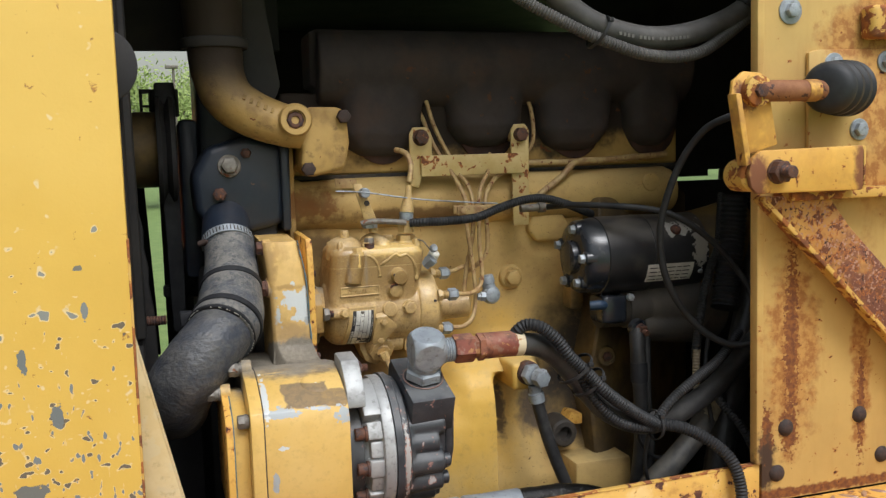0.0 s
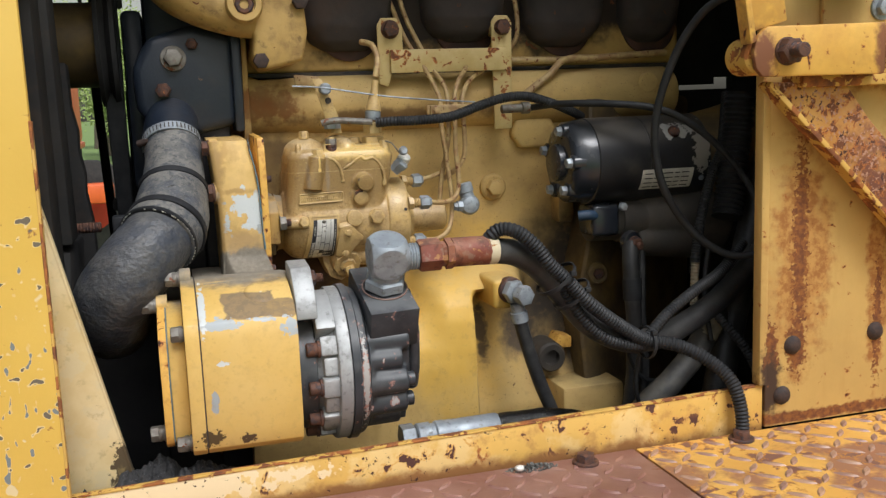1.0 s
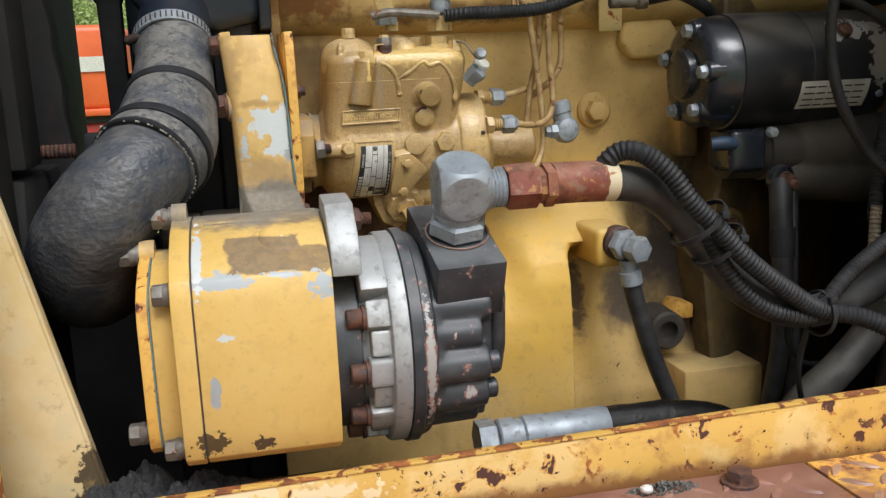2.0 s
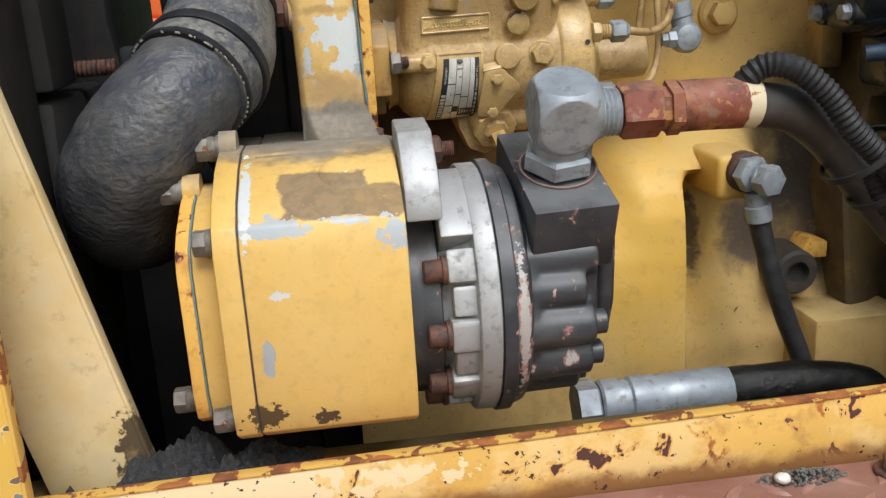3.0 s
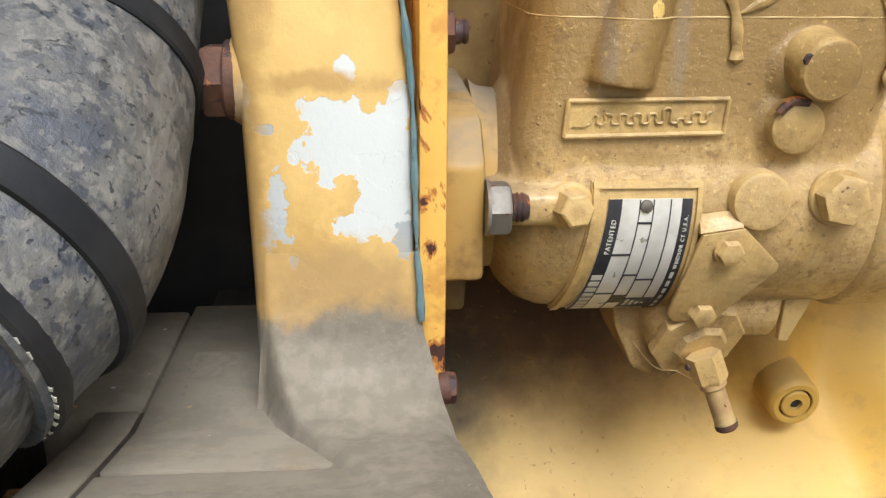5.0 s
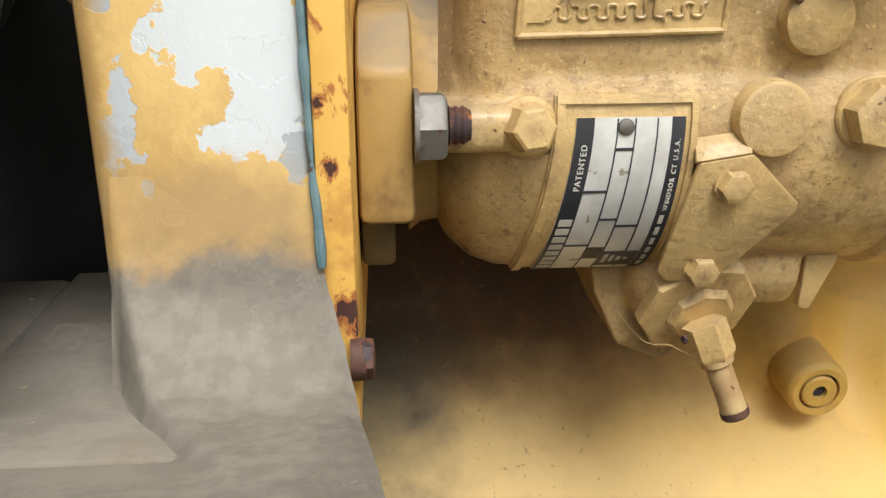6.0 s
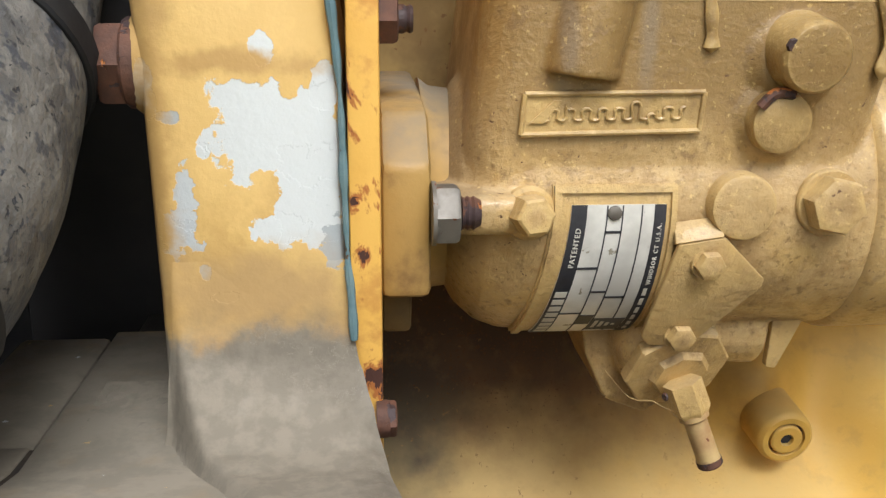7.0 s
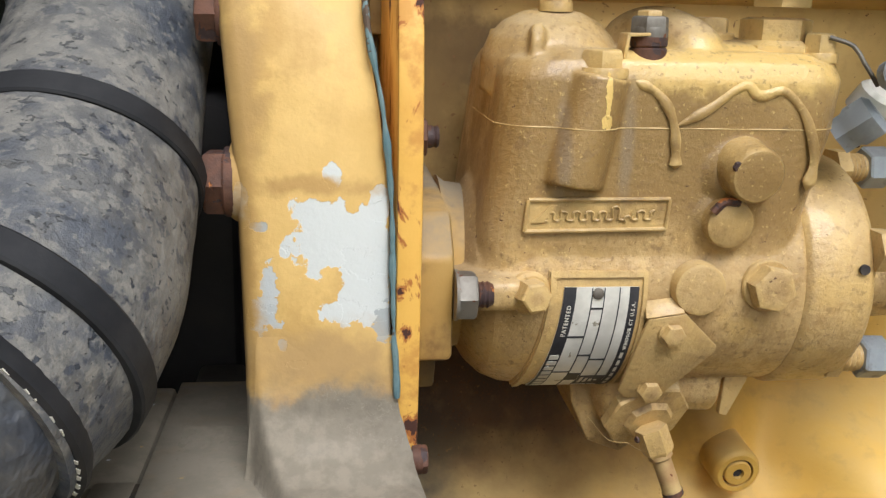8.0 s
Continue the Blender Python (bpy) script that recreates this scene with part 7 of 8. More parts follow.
# ---- fuel lines to the injectors ----
LINES = [
    [(0.236, 0.2555, 1.4705), (0.25, 0.262, 1.468), (0.268, 0.275, 1.468), (0.282, 0.284, 1.476), (0.286, 0.285, 1.497), (0.283, 0.285, 1.536), (0.284, 0.287, 1.58), (0.286, 0.29, 1.612), (0.296, 0.30, 1.634), (0.312, 0.32, 1.648), (0.335, 0.37, 1.67), (0.34, 0.40, 1.70)],
    [(0.232, 0.274, 1.4165), (0.250, 0.277, 1.416), (0.266, 0.284, 1.424), (0.275, 0.292, 1.440), (0.278, 0.295, 1.465), (0.275, 0.295, 1.5), (0.271, 0.295, 1.535), (0.266, 0.295, 1.576), (0.267, 0.298, 1.606), (0.262, 0.31, 1.628), (0.257, 0.325, 1.646), (0.233, 0.343, 1.692), (0.219, 0.37, 1.746), (0.21, 0.40, 1.78)],
    [(0.262, 0.312, 1.44), (0.268, 0.308, 1.50), (0.277, 0.303, 1.545), (0.279, 0.30, 1.58), (0.279, 0.302, 1.61), (0.275, 0.312, 1.632), (0.269, 0.328, 1.646), (0.249, 0.343, 1.691), (0.235, 0.352, 1.727), (0.229, 0.37, 1.766), (0.225, 0.40, 1.79)],
    [(0.27, 0.312, 1.495), (0.286, 0.302, 1.508), (0.297, 0.297, 1.523), (0.3, 0.295, 1.543), (0.299, 0.295, 1.578), (0.298, 0.297, 1.605), (0.310, 0.31, 1.626), (0.336, 0.337, 1.643), (0.378, 0.362, 1.664), (0.403, 0.362, 1.687), (0.409, 0.362, 1.714), (0.408, 0.375, 1.757), (0.40, 0.40, 1.79)],
    [(0.236, 0.303, 1.498), (0.25, 0.306, 1.500), (0.262, 0.312, 1.503), (0.272, 0.314, 1.504)],
]
for pts in LINES:
    t = thing("fuel_line", pts[0], "thin tan-painted steel fuel line", "pipe", "fuel lines")
    part("pipe", tube(pts, 0.0034, 12, 0.006), M_TANPIPE, t)
t = thing("line_clamp", (0.273, 0.285, 1.59), "tan steel clamp block holding the fuel lines", "clamp")
part("clamp_half", box((0.248, 0.281, 1.587), (0.305, 0.2875, 1.600), 0.0015), M_TANPIPE, t)
part("clamp_half", box((0.248, 0.298, 1.587), (0.305, 0.3045, 1.600), 0.0015), M_TANPIPE, t)
bolt(t, (0.256, 0.281, 1.5935), -Y, 0.009, 0.005, M_TANPIPE, 1.4)
t = thing("fuel_banjo", (0.30, 0.31, 1.46), "grey zinc swivel fitting on the fuel return", "pipe fitting")
part("swivel_ball", lathe((0.3035, 0.285, 1.4585), Y, [(0, 0.006), (0.002, 0.0115), (0.008, 0.0145), (0.016, 0.0145), (0.022, 0.011)], 22), M_ZINC, t)
part("swivel_stem", lathe((0.3035, 0.297, 1.462), (-0.25, 0.1, 1), [(0, 0.010), (0.014, 0.010), (0.015, 0.0115), (0.026, 0.0115), (0.028, 0.009)], 12), M_ZINC, t)
part("swivel_nut", lathe((0.292, 0.292, 1.4575), -X, [(0, 0.008), (0.007, 0.008), (0.008, 0.0065), (0.013, 0.006)], 6), M_ZINC, t)
t = thing("head_pipe", (0.45, 0.37, 1.66), "tan steel pipe along the cylinder head", "pipe")
part("pipe", tube([(0.36, 0.368, 1.658), (0.402, 0.366, 1.661), (0.50, 0.366, 1.66), (0.56, 0.366, 1.663), (0.66, 0.372, 1.668)], 0.0052, 12), M_TANPIPE, t)
t = thing("head_pipe", (0.45, 0.35, 1.62), "tan steel pipe bent down over the rail", "pipe")
part("pipe", tube([(0.405, 0.339, 1.607), (0.418, 0.340, 1.616), (0.450, 0.342, 1.638), (0.468, 0.345, 1.655), (0.488, 0.352, 1.661), (0.53, 0.358, 1.661)], 0.0055, 12), M_TANPIPE, t)

# ---- pale bracket across the head ----
t = thing("line_bracket", (0.29, 0.34, 1.57), "pale yellow chipped steel bracket bolted to the head", "bracket")
M_BRK = (Mat("pale_chipped_bracket_paint", (0.62, 0.48, 0.22, 1), (0.54, 0.39, 0.15, 1), 30, 0.5, bump=0.3)
         .chips(RUST, 75, 0.62, 0.85, ring=ORANGE_RUST).done())
part("bar", box((0.206, 0.326, 1.646), (0.378, 0.332, 1.678), 0.0015), M_BRK, t)
part("leg", xz([(0.190, 1.632), (0.203, 1.628), (0.209, 1.646), (0.226, 1.66), (0.226, 1.712), (0.218, 1.722), (0.196, 1.722), (0.190, 1.712)], 0.333, 0.338, 0.0015), M_BRK, t)
part("leg", xz([(0.359, 1.562), (0.386, 1.562), (0.389, 1.715), (0.382, 1.724), (0.364, 1.724), (0.358, 1.715)], 0.333, 0.338, 0.0015), M_BRK, t)
bolt(t, (0.208, 0.332, 1.706), -Y, 0.020, 0.012, M_RBOLT, 1.4)
bolt(t, (0.373, 0.332, 1.707), -Y, 0.020, 0.012, M_RBOLT, 1.2)
part("spacer", cyl((0.208, 0.338, 1.706), (0.208, 0.39, 1.706), 0.010), M_BRK, t)
part("spacer", cyl((0.373, 0.338, 1.707), (0.373, 0.39, 1.707), 0.010), M_BRK, t)

# ---- throttle lever and rod ----
t = thing("throttle_lever", (0.10, 0.28, 1.58), "worn throttle lever and thin wire rod on the pump", "lever")
part("arm", prism([(0.088, 0.283, 1.640), (0.100, 0.281, 1.640), (0.121, 0.279, 1.588), (0.104, 0.281, 1.585)], (0, 0.003, 0), 0.0008), M_PUMP, t)
part("anchor_plate", xz([(0.072, 1.648), (0.106, 1.645), (0.106, 1.632), (0.073, 1.634)], 0.338, 0.341, 0.0008), M_TANPIPE, t)
part("swivel", lathe((0.1035, 0.268, 1.6265), Y, [(0, 0.006), (0.001, 0.0075), (0.016, 0.0075), (0.018, 0.005)], 16), M_ZINC, t)
part("arm_hole", lathe((0.1075, 0.2803, 1.611), -Y, [(0, 0.0042), (0.0006, 0.0042)], 14), M_SEAM, t)
part("rod", tube([(0.060, 0.270, 1.631), (0.102, 0.268, 1.6275), (0.181, 0.270, 1.6145), (0.252, 0.272, 1.607), (0.31, 0.274, 1.602)], 0.0011, 8, 0.01), M_ZINC, t)
part("shaft_nut", lathe((0.112, 0.285, 1.574), Z, [(0, 0.011), (0.010, 0.011), (0.012, 0.008)], 6), M_ZINC, t)
part("link", tube([(0.095, 0.268, 1.582), (0.112, 0.266, 1.585), (0.14, 0.266, 1.583), (0.162, 0.262, 1.581)], 0.0045, 10), M_BOLT, t)

# ---- starter motor ----
t = thing("starter_motor", (0.53, 0.27, 1.45), "black starter motor, paint peeling near the drive end", "starter")
SC = V(0, 0.272, 1.512)
part("field_case", lathe(SC + V(0.468, 0, 0), X, [(0, 0.060), (0.001, 0.0615), (0.078, 0.0615), (0.079, 0.0605), (0.080, 0.0615), (0.172, 0.0615), (0.174, 0.058)], 56), M_PEEL, t)
part("end_cap", lathe(SC + V(0.432, 0, 0), X, [(0, 0.044), (0.003, 0.052), (0.010, 0.0575), (0.036, 0.0600)], 48), M_BLACK, t)
part("end_boss", lathe(SC + V(0.432, 0, 0), -X, [(-0.002, 0.027), (0.008, 0.026), (0.010, 0.023)], 28), M_BLACK, t)
for a in (105, 178, 235, 300, 20):
    d = V(0, math.cos(radians(a)), math.sin(radians(a)))
    part("cap_ear", lathe(SC + V(0.436, 0, 0) + d * 0.046, -X, [(-0.012, 0.013), (0.004, 0.011), (0.006, 0.009)], 16), M_BLACK, t)
    bolt(t, SC + V(0.4305, 0, 0) + d * 0.046, -X, 0.0125, 0.008, M_ZINC, 1.3)
part("drive_housing", lathe(SC + V(0.640, 0.012, -0.006), X, [(0, 0.062), (0.012, 0.068), (0.05, 0.075), (0.09, 0.085)], 40), M_BROWNY, t)
part("solenoid", lathe((0.475, 0.275, 1.425), X, [(0, 0.024), (0.002, 0.030), (0.045, 0.031), (0.046, 0.034), (0.16, 0.034), (0.165, 0.028)], 32), M_GRIME, t)
part("nose_casting", cast([lathe((0.535, 0.285, 1.425), X, [(0, 0.036), (0.03, 0.046), (0.12, 0.062), (0.15, 0.066)], 32), lathe((0.545, 0.262, 1.392), X, [(0, 0.022), (0.10, 0.034)], 24)], 0.003, 4), M_GRIME, t, "grimy brown-black nose casting", sharp=80)
part("solenoid_cap", box((0.468, 0.238, 1.405), (0.512, 0.29, 1.452), 0.008, 3), M_BLACK, t)
part("terminal", lathe((0.527, 0.244, 1.396), (0.2, -1, -0.2), [(0, 0.016), (0.008, 0.0155), (0.010, 0.012)], 20), M_BLACK, t)
bolt(t, (0.530, 0.233, 1.3935), (0.2, -1, -0.2), 0.017, 0.010, M_RBOLT, 1.35, 0.006, label="corroded copper terminal nut")
bolt(t, (0.514, 0.236, 1.447), (0, -1, 0), 0.010, 0.006, M_ZINC, 1.3)
part("case_terminal", lathe((0.587, 0.222, 1.550), (0, -0.8, 0.6), [(0, 0.009), (0.004, 0.008), (0.006, 0.005)], 14), M_RBOLT, t, "rust-orange corroded terminal")
bolt(t, (0.628, 0.216, 1.483), (0, -1, -0.4), 0.007, 0.004, M_ZINC, 0)
bm = bmesh.new()
lab = []
for k in range(5):
    a = radians(-12 - 7.5 * k)
    lab.append([bm.verts.new((x, SC.y - 0.0619 * math.cos(a), SC.z + 0.0619 * math.sin(a))) for x in (0.533, 0.614)])
for p, q in zip(lab, lab[1:]):
    bm.faces.new((p[0], p[1], q[1], q[0]))
bmesh.ops.solidify(bm, geom=bm.faces[:], thickness=-0.0004)
lb = part("data_label", bm, M_LABEL, t, "white label with small black print")
for k in range(4):
    a = radians(-17 - 6.5 * k)
    for x0, w in ((0.537, 0.013), (0.552, 0.010), (0.565, 0.016), (0.584, 0.008), (0.595, 0.012)):
        c = V(x0, SC.y - 0.0624 * math.cos(a), SC.z + 0.0624 * math.sin(a))
        u = V(0, -math.sin(a), -math.cos(a))
        part("print", prism([c, c + V(w, 0, 0), c + V(w, 0, 0) + u * 0.0015, c + u * 0.0015], V(0, -math.cos(a), math.sin(a)) * 0.0003), M_INK, lb)
t = thing("battery_cable", (0.52, 0.24, 1.36), "thick black battery cable taped at the starter", "cable")
part("sheath", tube([(0.526, 0.236, 1.392), (0.520, 0.225, 1.37), (0.519, 0.22, 1.33), (0.522, 0.22, 1.28), (0.525, 0.23, 1.2), (0.52, 0.25, 1.1)], lambda f: 0.0125 - 0.003 * f, 18), M_HOSE, t)
part("tape_wrap", tube([(0.5195, 0.221, 1.345), (0.5195, 0.22, 1.33), (0.520, 0.22, 1.315)], 0.0138, 16), M_LOOM, t)
t = thing("battery_cable", (0.545, 0.24, 1.3), "second black cable hanging below the starter", "cable")
part("sheath", tube([(0.55, 0.25, 1.38), (0.545, 0.24, 1.34), (0.54, 0.23, 1.28), (0.545, 0.23, 1.2), (0.54, 0.24, 1.1)], 0.0065, 14), M_HOSE, t)
t = thing("wire_plug", (0.465, 0.24, 1.44), "blue-sleeved wire ending at the starter", "wire")
part("sleeve", tube([(0.449, 0.245, 1.437), (0.462, 0.24, 1.438), (0.474, 0.245, 1.436)], 0.0075, 14), M_BLUE, t)

# ---- cables across the bay ----
def cable(name, label, pts, r, mat, group="cables", ribs=0.0):
    t = thing(name, pts[0], label, "cable", group)
    part("sheath", tube(pts, r, 12, 0.006, ribs=ribs, pitch=0.004), mat, t)
    return t
c = cable("control_cable", "thin black control cable hanging in a wide loop", [(0.575, 0.0, 1.728), (0.555, 0.02, 1.719), (0.534, 0.06, 1.7), (0.514, 0.095, 1.648), (0.5, 0.118, 1.567), (0.510, 0.12, 1.490), (0.552, 0.12, 1.425), (0.596, 0.1, 1.391), (0.63, 0.08, 1.394), (0.66, 0.075, 1.41)], 0.0052, M_LOOM)
c = cable("shutdown_cable", "black ribbed sleeve over the shutdown cable", [(0.168, 0.262, 1.580), (0.19, 0.25, 1.581), (0.219, 0.25, 1.581), (0.267, 0.25, 1.584), (0.312, 0.26, 1.597), (0.347, 0.26, 1.606), (0.383, 0.265, 1.607), (0.424, 0.272, 1.596), (0.458, 0.285, 1.584), (0.49, 0.32, 1.575)], 0.0068, M_LOOM, ribs=0.0009)
c = cable("throttle_cable", "black throttle cable sagging over the starter", [(0.40, 0.30, 1.591), (0.429, 0.255, 1.595), (0.477, 0.205, 1.593), (0.525, 0.175, 1.586), (0.563, 0.16, 1.57), (0.609, 0.15, 1.534), (0.644, 0.14, 1.491), (0.657, 0.125, 1.456), (0.66, 0.11, 1.42)], 0.0048, M_LOOM)
part("cable_end", lathe((0.358, 0.302, 1.5905), (1, -0.02, 0.02), [(0, 0.0045), (0.001, 0.0062), (0.030, 0.0062), (0.031, 0.0085), (0.042, 0.0085), (0.043, 0.005)], 16), M_BOLT, c, "grey crimped cable end")
cable("thin_wire", "thin black wire loose behind the hoses", [(0.45, 0.1, 1.29), (0.47, 0.13, 1.25), (0.51, 0.15, 1.215), (0.56, 0.15, 1.225), (0.60, 0.14, 1.26)], 0.003, M_LOOM)
cable("thin_wire", "thin black wire dropping from the cable tie", [(0.448, 0.06, 1.295), (0.446, 0.07, 1.26), (0.450, 0.08, 1.23), (0.47, 0.1, 1.19)], 0.0028, M_LOOM)
cable("thin_wire", "thin black wire beside the conduits", [(0.60, 0.15, 1.40), (0.588, 0.14, 1.36), (0.582, 0.13, 1.32), (0.585, 0.12, 1.27)], 0.0035, M_LOOM)

# ---- hoses at the top of the opening ----
t = thing("hood_hose", (0.49, 0.12, 1.83), "weathered grey hydraulic hose sagging under the hood", "hose")
part("hose_line", tube([(0.28, 0.13, 1.975), (0.326, 0.12, 1.911), (0.358, 0.12, 1.877), (0.408, 0.12, 1.848), (0.487, 0.12, 1.832), (0.568, 0.12, 1.843), (0.643, 0.12, 1.876), (0.72, 0.13, 1.94)], 0.0165, 22), M_GREYHOSE, t)
bm = bmesh.new()
for k in range(16):
    x = 0.43 + 0.0062 * k + (0.006 if k > 3 else 0) + (0.006 if k > 7 else 0)
    z = 1.832 + 1.7 * (x - 0.493) ** 2
    box((x, 0.1028, z - 0.005), (x + 0.004, 0.1038, z - 0.0005), bm=bm)
part("hose_print", bm, M_FAINT, t, "faint pale printing")
t = thing("hood_conduit", (0.47, 0.1, 1.80), "grey corrugated conduit tied below the hood hose", "conduit")
part("sleeve", tube([(0.22, 0.13, 1.96), (0.261, 0.12, 1.91), (0.292, 0.12, 1.883), (0.353, 0.11, 1.850), (0.398, 0.1, 1.828), (0.475, 0.1, 1.806), (0.546, 0.1, 1.808), (0.604, 0.11, 1.836), (0.66, 0.115, 1.875)], 0.0088, 14, 0.004, ribs=0.0013, pitch=0.0042), M_GREYHOSE, t)
cable_tie((0.402, 0.11, 1.838), (0.8, 0, -0.5), 0.024, "black cable tie under the hood")
cable_tie((0.640, 0.118, 1.868), (0.85, 0, 0.5), 0.021, "black cable tie under the hood")

# ---- control linkage on the rusty panel ----
t = thing("bell_crank", (0.56, -0.05, 1.62), "yellow chipped bell crank lever on its pivot", "lever")
part("upright", xz([(0.500, 1.735), (0.503, 1.758), (0.519, 1.770), (0.544, 1.768), (0.554, 1.758), (0.569, 1.678), (0.518, 1.664)], -0.052, -0.046, 0.0015), M_LEVER, t)
part("upright_edge", xz([(0.498, 1.742), (0.506, 1.742), (0.521, 1.655), (0.513, 1.652)], -0.066, -0.046, 0.002), M_LEVER, t)
part("arm", xz([(0.530, 1.617), (0.522, 1.626), (0.518, 1.644), (0.523, 1.661), (0.535, 1.671), (0.690, 1.674), (0.694, 1.668), (0.694, 1.622), (0.690, 1.616)], -0.064, -0.056, 0.0022), M_LEVER, t)
part("arm_return", box((0.689, -0.064, 1.617), (0.696, 0.0, 1.673), 0.002), M_EDGE, t)
part("hub", cyl((0.535, -0.055, 1.640), (0.535, -0.012, 1.640), 0.021, b=0.003), M_EDGE, t)
bolt(t, (0.560, -0.0645, 1.644), (0, -1, 0), 0.026, 0.014, M_RBOLT, 1.3, 0.016, label="rusty nut and bolt end")
part("pivot", cyl((0.56, -0.056, 1.644), (0.56, 0.0, 1.644), 0.012), M_EDGE, t)
part("eye", lathe((0.533, -0.052, 1.745), -Y, [(0, 0.019), (0.013, 0.019), (0.015, 0.016)], 24), M_EDGE, t)
bolt(t, (0.533, -0.0675, 1.745), -Y, 0.016, 0.007, M_RBOLT, 0)
t = thing("control_rod", (0.60, -0.06, 1.745), "rusty control rod with yellow band into a boot", "rod")
M_ROD = (Mat("rust_brown_rod", (0.20, 0.075, 0.03, 1), (0.28, 0.12, 0.05, 1), 40, 0.7, bump=0.5).chips(RUST_D, 60, 0.6).done())
part("rod", cyl((0.535, -0.059, 1.745), (0.66, -0.055, 1.745), 0.0135, b=0.002), M_ROD, t)
part("painted_band", cyl((0.604, -0.0568, 1.745), (0.622, -0.0562, 1.745), 0.0142), M_LEVER, t)
prof = [(0, 0.0135), (0.001, 0.022), (0.004, 0.0290), (0.010, 0.0330), (0.017, 0.0335), (0.022, 0.0285), (0.0245, 0.0215), (0.027, 0.0285), (0.033, 0.0350), (0.041, 0.0350), (0.046, 0.0295), (0.0485, 0.0225), (0.051, 0.0295), (0.057, 0.0365), (0.066, 0.0370), (0.072, 0.0315), (0.075, 0.0255), (0.078, 0.0315), (0.084, 0.0370), (0.090, 0.0350)]
part("boot", lathe((0.630, -0.066, 1.748), (1, 0.62, 0.02), prof, 44), M_BOOT, t, "black bellows rubber boot")
t = thing("panel_strut", (0.66, -0.02, 1.5), "rust-eaten yellow diagonal strut", "strut")
part("strut_bar", xz([(0.556, 1.612), (0.668, 1.606), (0.700, 1.566), (0.761, 1.506), (0.99, 1.290), (0.99, 1.188), (0.763, 1.413), (0.652, 1.522)], -0.030, -0.022, 0.002), M_STRUT, t)
part("strut_flange", xz([(0.556, 1.612), (0.652, 1.522), (0.763, 1.413), (0.99, 1.188), (0.985, 1.184), (0.759, 1.408), (0.648, 1.517), (0.552, 1.607)], -0.044, -0.023, 0.001), M_EDGE, t)
part("channel", box((0.60, -0.04, 1.604), (1.2, -0.001, 1.618), 0.002), M_EDGE, t)

t = thing("cover_plate", (0.9, -0.004, 1.72), "yellow bolted cover plate on the panel", "plate")
part("sheet", xz([(0.651, 1.609), (1.4, 1.609), (1.4, 1.812), (0.665, 1.802), (0.651, 1.798)], -0.0075, -0.001, 0.001), M_RPANEL, t)
for x, z in ((0.690, 1.783), (0.776, 1.786), (0.732, 1.695)):
    bolt(t, (x, -0.0085, z), -Y, 0.017, 0.009, M_ZINC, 1.9)
t = thing("panel_bolt", (0.626, -0.0, 1.853), "zinc bolt with broad washer on the panel", "bolt", "panel bolts")
part("washer", lathe((0.626, 0.0, 1.853), -Y, [(0, 0.0175), (0.002, 0.0175), (0.0025, 0.016)], 26), M_ZINC, t)
bolt(t, (0.626, -0.0035, 1.853), -Y, 0.0165, 0.009, M_ZINC, 0, name="head")
for x, z in ((0.623, 1.289), (0.746, 1.294), (0.609, 1.226), (0.786, 1.231), (0.90, 1.30), (0.93, 1.236)):
    t = thing("panel_bolt", (x, -0.0, z), "round rusted bolt head on the panel", "bolt", "panel bolts")
    part("head", lathe((x, 0.001, z), -Y, [(0, 0.0120), (0.002, 0.0120), (0.0055, 0.0095), (0.008, 0.005)], 20), M_DARKBOLT, t)
t = thing("rust_box", (0.78, -0.02, 1.83), "rust-brown metal block above the cover plate", "bracket")
part("block", box((0.735, -0.03, 1.815), (0.85, -0.001, 1.86), 0.008, 3), M_EDGE, t)

# ---- fan belt, pulley and bracket seen past the hose ----
t = thing("fan_drive", (-0.18, 0.42, 1.45), "black fan belts with grimy ochre pulley hub", "fan drive")
part("belt", prism([(-0.182, 0.415, 1.80), (-0.152, 0.415, 1.80), (-0.154, 0.415, 1.42), (-0.174, 0.415, 1.42)], (0, 0.02, 0), 0.003), M_LOOM, t)
part("far_belt", prism([(-0.226, 0.85, 1.655), (-0.210, 0.85, 1.655), (-0.197, 0.85, 1.30), (-0.213, 0.85, 1.30)], (0, 0.015, 0), 0.003), M_LOOM, t)
part("hub", cyl((-0.27, 0.45, 1.700), (-0.172, 0.45, 1.700), 0.058, b=0.006, seg=36), M_BROWNY, t)
part("pulley", lathe((-0.182, 0.45, 1.700), X, [(0, 0.085), (0.006, 0.088), (0.013, 0.074), (0.020, 0.088), (0.026, 0.085)], 40), M_DARK, t)
bm = box((-0.186, 0.452, 1.750), (-0.146, 0.456, 1.793), 0.002)
for lo, hi in (((-0.204, 0.452, 1.786), (-0.185, 0.456, 1.793)), ((-0.204, 0.452, 1.750), (-0.199, 0.456, 1.790)), ((-0.1905, 0.452, 1.750), (-0.185, 0.456, 1.790)), ((-0.204, 0.452, 1.765), (-0.185, 0.456, 1.769))):
    box(lo, hi, 0.001, bm=bm)
part("slotted_bracket", bm, M_DARK, t)
t = thing("alternator", (-0.18, 0.55, 1.46), "small dark alternator low behind the belts", "alternator")
part("case", lathe((-0.176, 0.52, 1.500), X, [(0, 0.028), (0.006, 0.040), (0.05, 0.042), (0.08, 0.036)], 24), M_DARK, t)
part("lug", box((-0.186, 0.50, 1.462), (-0.150, 0.53, 1.480), 0.004), M_DARK, t)

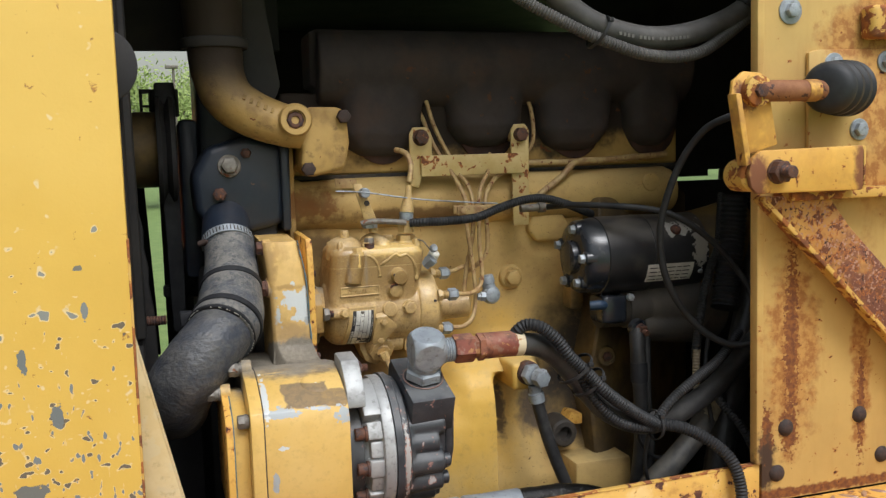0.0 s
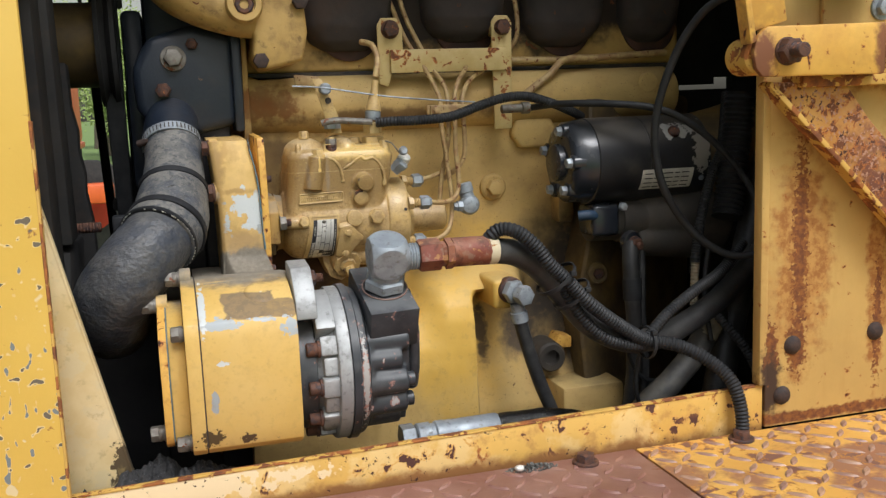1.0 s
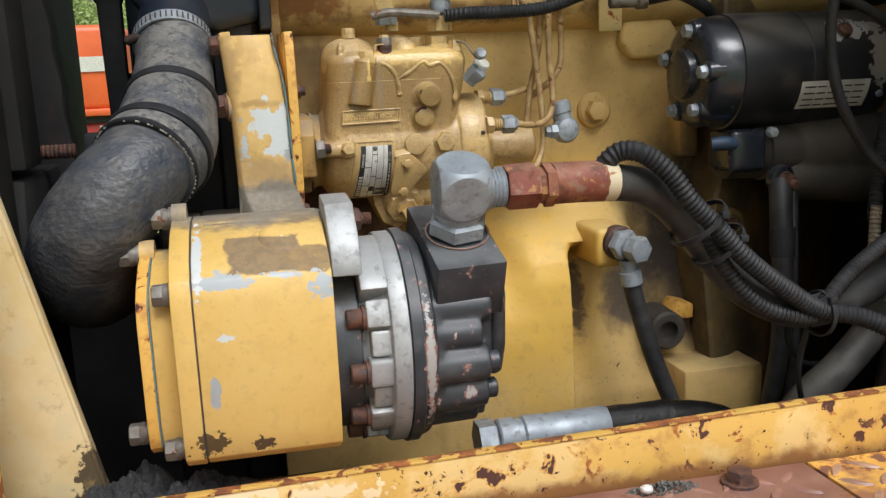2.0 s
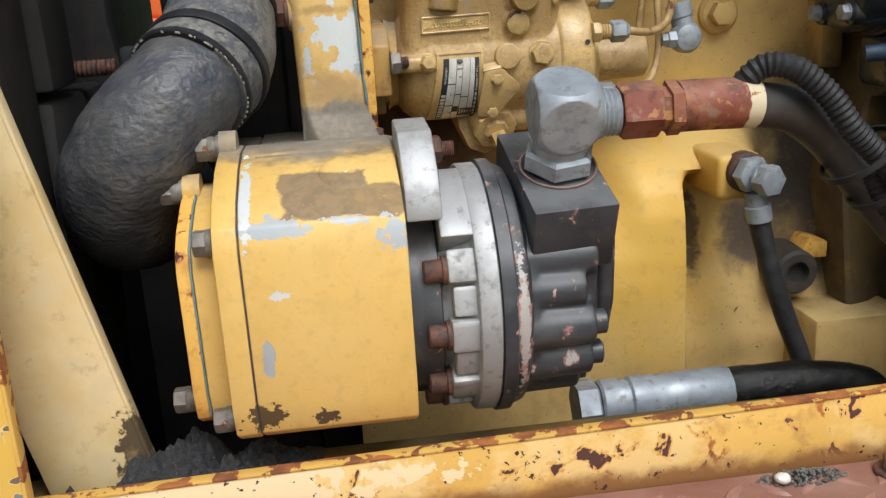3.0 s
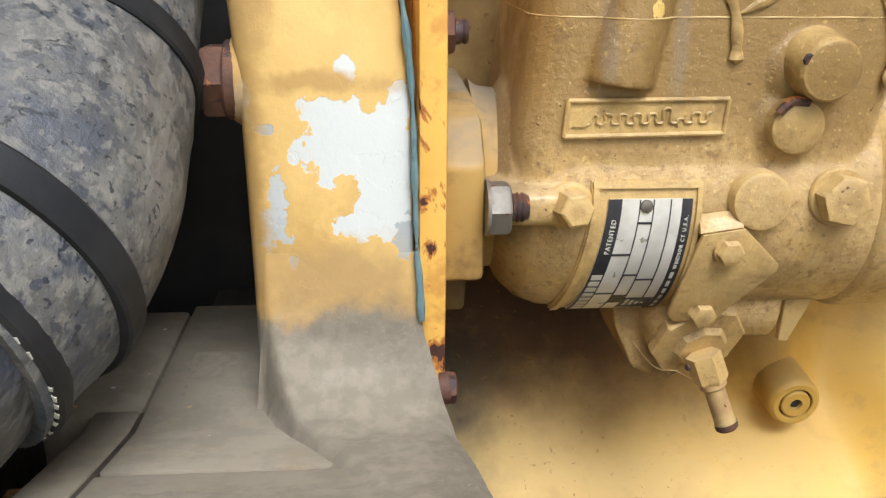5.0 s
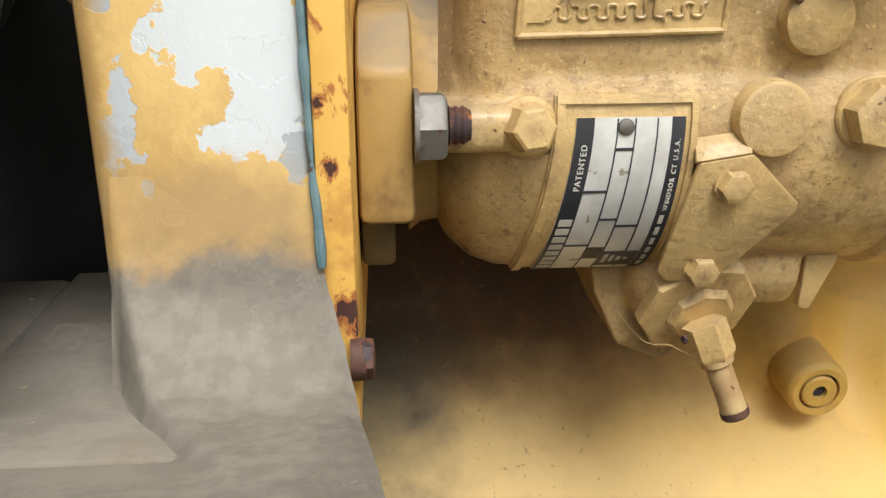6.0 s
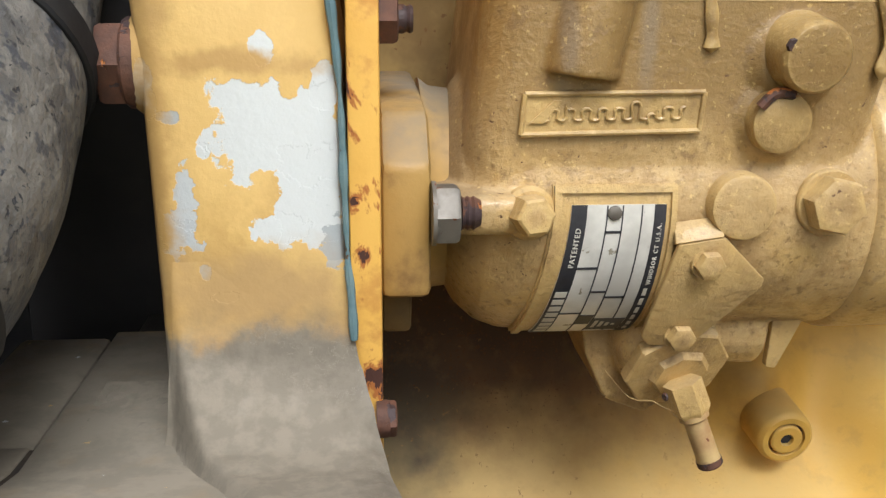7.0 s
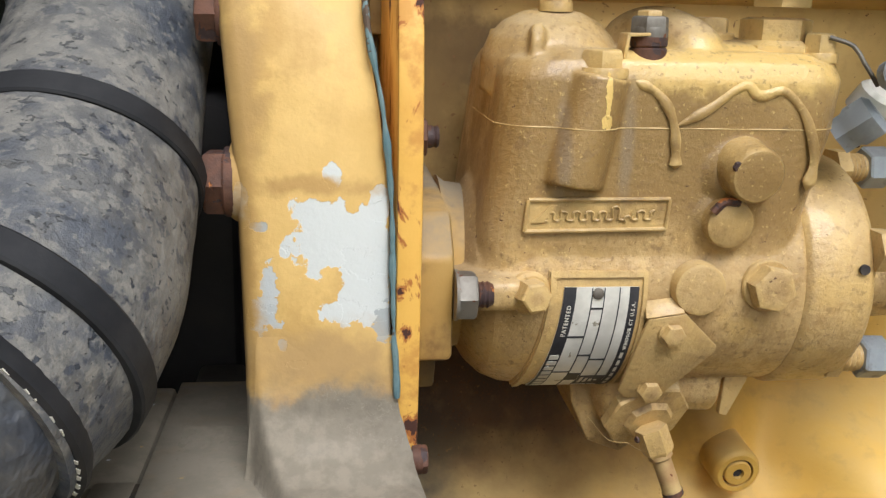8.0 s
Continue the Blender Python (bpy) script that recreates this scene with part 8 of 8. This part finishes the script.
# ---- dirt lying on the ledge and the deck ----
def grit(name, centre, size, mat, label, seed):
    bm = bmesh.new()
    nx, ny = 130, 60
    g = [[None] * ny for _ in range(nx)]
    for i in range(nx):
        for j in range(ny):
            u, v = i / (nx - 1) * 2 - 1, j / (ny - 1) * 2 - 1
            p = V(centre[0] + u * size[0], centre[1] + v * size[1], 0)
            h = max(0.0, 1 - u * u) ** 0.7 * max(0.0, 1 - v * v) ** 0.6
            h *= 0.6 + 0.8 * noise.noise(p * 40 + V(seed, 0, 0)) + 0.35 * noise.noise(p * 140) + 0.14 * noise.noise(p * 420) + 0.06 * noise.noise(p * 1100)
            g[i][j] = bm.verts.new((p.x, p.y, centre[2] + size[2] * max(h, -0.02)))
    for i in range(nx - 1):
        for j in range(ny - 1):
            bm.faces.new((g[i][j], g[i + 1][j], g[i + 1][j + 1], g[i][j + 1]))
    bmesh.ops.solidify(bm, geom=bm.faces[:], thickness=0.001)
    ob = new(name, mesh_of(bm, name, mat, 60))
    WORLD[ob] = Matrix.Identity(4)
    return tagged(ob, label, "dirt", "", "stuff")
grit("oily_grit", (-0.125, 0.045, 1.203), (0.075, 0.032, 0.032), M_DIRT, "heap of black oily grit on the ledge", 2)
grit("oily_grit_spill", (-0.19, 0.022, 1.203), (0.05, 0.012, 0.022), M_DIRT, "spill of black grit behind the sill", 6)
rng = random.Random(9)
bm = bmesh.new()
for k in range(300):
    a, d = rng.uniform(0, 6.3), rng.random() ** 0.7
    p = V(0.268 + 0.032 * d * math.cos(a), -0.012 + 0.010 * d * math.sin(a), 1.1865 + 0.007 * (1 - d) * rng.random())
    r = rng.uniform(0.0005, 0.0017)
    tb = bmesh.new()
    bmesh.ops.create_icosphere(tb, subdivisions=1, radius=r)
    for v in tb.verts:
        v.co = v.co * rng.uniform(0.75, 1.2) + p
    join(bm, tb)
ob = new("gravel_spill", mesh_of(bm, "gravel_spill", M_GRAVEL))
tagged(ob, "little heap of gravel on the deck by the sill", "gravel", "", "stuff")
t = thing("pebble", (0.255, -0.017, 1.187), "small white pebble on the deck", "pebble")
bm = bmesh.new()
bmesh.ops.create_icosphere(bm, subdivisions=2, radius=0.0048)
for v in bm.verts:
    v.co = V(v.co.x * 1.2, v.co.y, v.co.z * 0.8) * (1 + 0.12 * noise.noise(v.co * 300)) + V(0.252, -0.017, 1.191)
part("stone", bm, M_LABEL, t)

# ---- beyond the machine: orange loader and trees ----
t = thing("parked_loader", (-1.5, 10.6, 0), "orange and red machine parked on the grass", "vehicle")
part("body", box((-3.2, 10.2, 1.28), (-1.16, 12.0, 2.20), 0.08, 3), M_ORANGE, t)
part("beltline", box((-3.2, 10.16, 1.22), (-1.14, 12.0, 1.30), 0.02), M_ORANGE, t)
part("lower_body", box((-2.6, 10.3, 0.5), (-1.2, 11.8, 1.16), 0.05), M_REDP, t)
part("chassis", box((-3.0, 10.25, 1.14), (-1.18, 11.9, 1.22), 0.01), M_DARK, t)
bars("marking", (-2.1, 10.19, 1.70), X, Z, [(0, 0, 0.28, 0.16), (0.34, 0, 0.08, 0.16), (0.48, 0, 0.40, 0.16)], M_LABEL, t, out=0.01)
bars("sticker", (-1.5, 10.29, 0.95), X, Z, [(0, 0, 0.30, 0.16)], M_LABEL, t, out=0.01)
for x, y in ((-1.05, 10.9), (-2.9, 10.5)):
    w = part("wheel", lathe((x, y - 0.2, 0.55), Y, [(0, 0.30), (0.02, 0.42), (0.06, 0.55), (0.32, 0.55), (0.38, 0.42)], 32), M_TYRE, t)
    part("rim", lathe((x, y - 0.23, 0.55), Y, [(0, 0.10), (0.03, 0.28), (0.06, 0.30)], 24), M_REDP, w)
part("axle_arm", box((-1.2, 10.3, 0.62), (-0.75, 10.55, 0.85), 0.03), M_ORANGE, t)


def tree(x, y, h, seed, dense):
    rng = random.Random(seed)
    t = thing("tree", (x, y, 0), "tall tree in light spring leaf at the field's edge", "tree", "trees")
    bm = bmesh.new()
    tube([(x, y, 0), (x + 0.1, y, h * 0.3), (x - 0.1, y + 0.1, h * 0.6), (x, y, h * 0.92)], lambda f: 0.03 * h * (1 - f) ** 0.8 * 0.7 + 0.02, 10, 0.6, bm)
    tips = []
    for k in range(16):
        f = rng.uniform(0.25, 0.9)
        a, L = rng.uniform(0, 6.3), h * (0.36 - 0.22 * f) * rng.uniform(0.7, 1.2)
        p = V(x, y, h * f)
        q = p + V(math.cos(a) * L, math.sin(a) * L, L * rng.uniform(0.4, 0.9))
        tube([p, (p + q) / 2 + V(0, 0, -0.05 * L), q], lambda f: 0.05 * (1 - 0.8 * f), 6, 0.5, bm)
        tips += [p.lerp(q, s) for s in (0.45, 0.65, 0.8, 0.92, 1.0)]
    part("trunk", bm, M_BARK, t)
    verts, faces = [], []
    for k in range(dense):
        c = rng.choice(tips) + V(rng.gauss(0, 0.5), rng.gauss(0, 0.5), rng.gauss(0, 0.45))
        d = V(rng.gauss(0, 1), rng.gauss(0, 1), rng.gauss(0, 1)).normalized()
        e = d.orthogonal().normalized()
        s = rng.uniform(0.05, 0.11)
        i = len(verts)
        verts += [c - d * s, c + e * s * 0.5, c + d * s, c - e * s * 0.5]
        faces.append((i, i + 1, i + 2, i + 3))
    me = bpy.data.meshes.new("crown")
    me.from_pydata([tuple(v) for v in verts], [], faces)
    me.materials.append(M_LEAF)
    part("crown", me, M_LEAF, t)


for k, (x, y, h) in enumerate(((-1.3, 35, 4.6), (0.9, 37, 4.9), (-5.2, 34, 5.2), (-7.5, 38, 6), (-2.5, 40, 5.5), (2.5, 42, 6), (-11, 42, 7), (-3.6, 50, 7.5), (14, 36, 7), (20, 40, 8), (26, 38, 7), (-8, 52, 8), (32, 44, 8))):
    tree(x, y, h, 40 + k, 5200)
t = thing("lamp_post", (0.55, 30, 0), "thin grey lamp post at the field's edge", "lamp post")
part("pole", cyl((0.55, 30, 0), (0.55, 30, 4.7), 0.06, 0.04), M_BOLT, t)
part("head", box((0.3, 29.9, 4.7), (0.7, 30.1, 4.8), 0.02), M_BOLT, t)
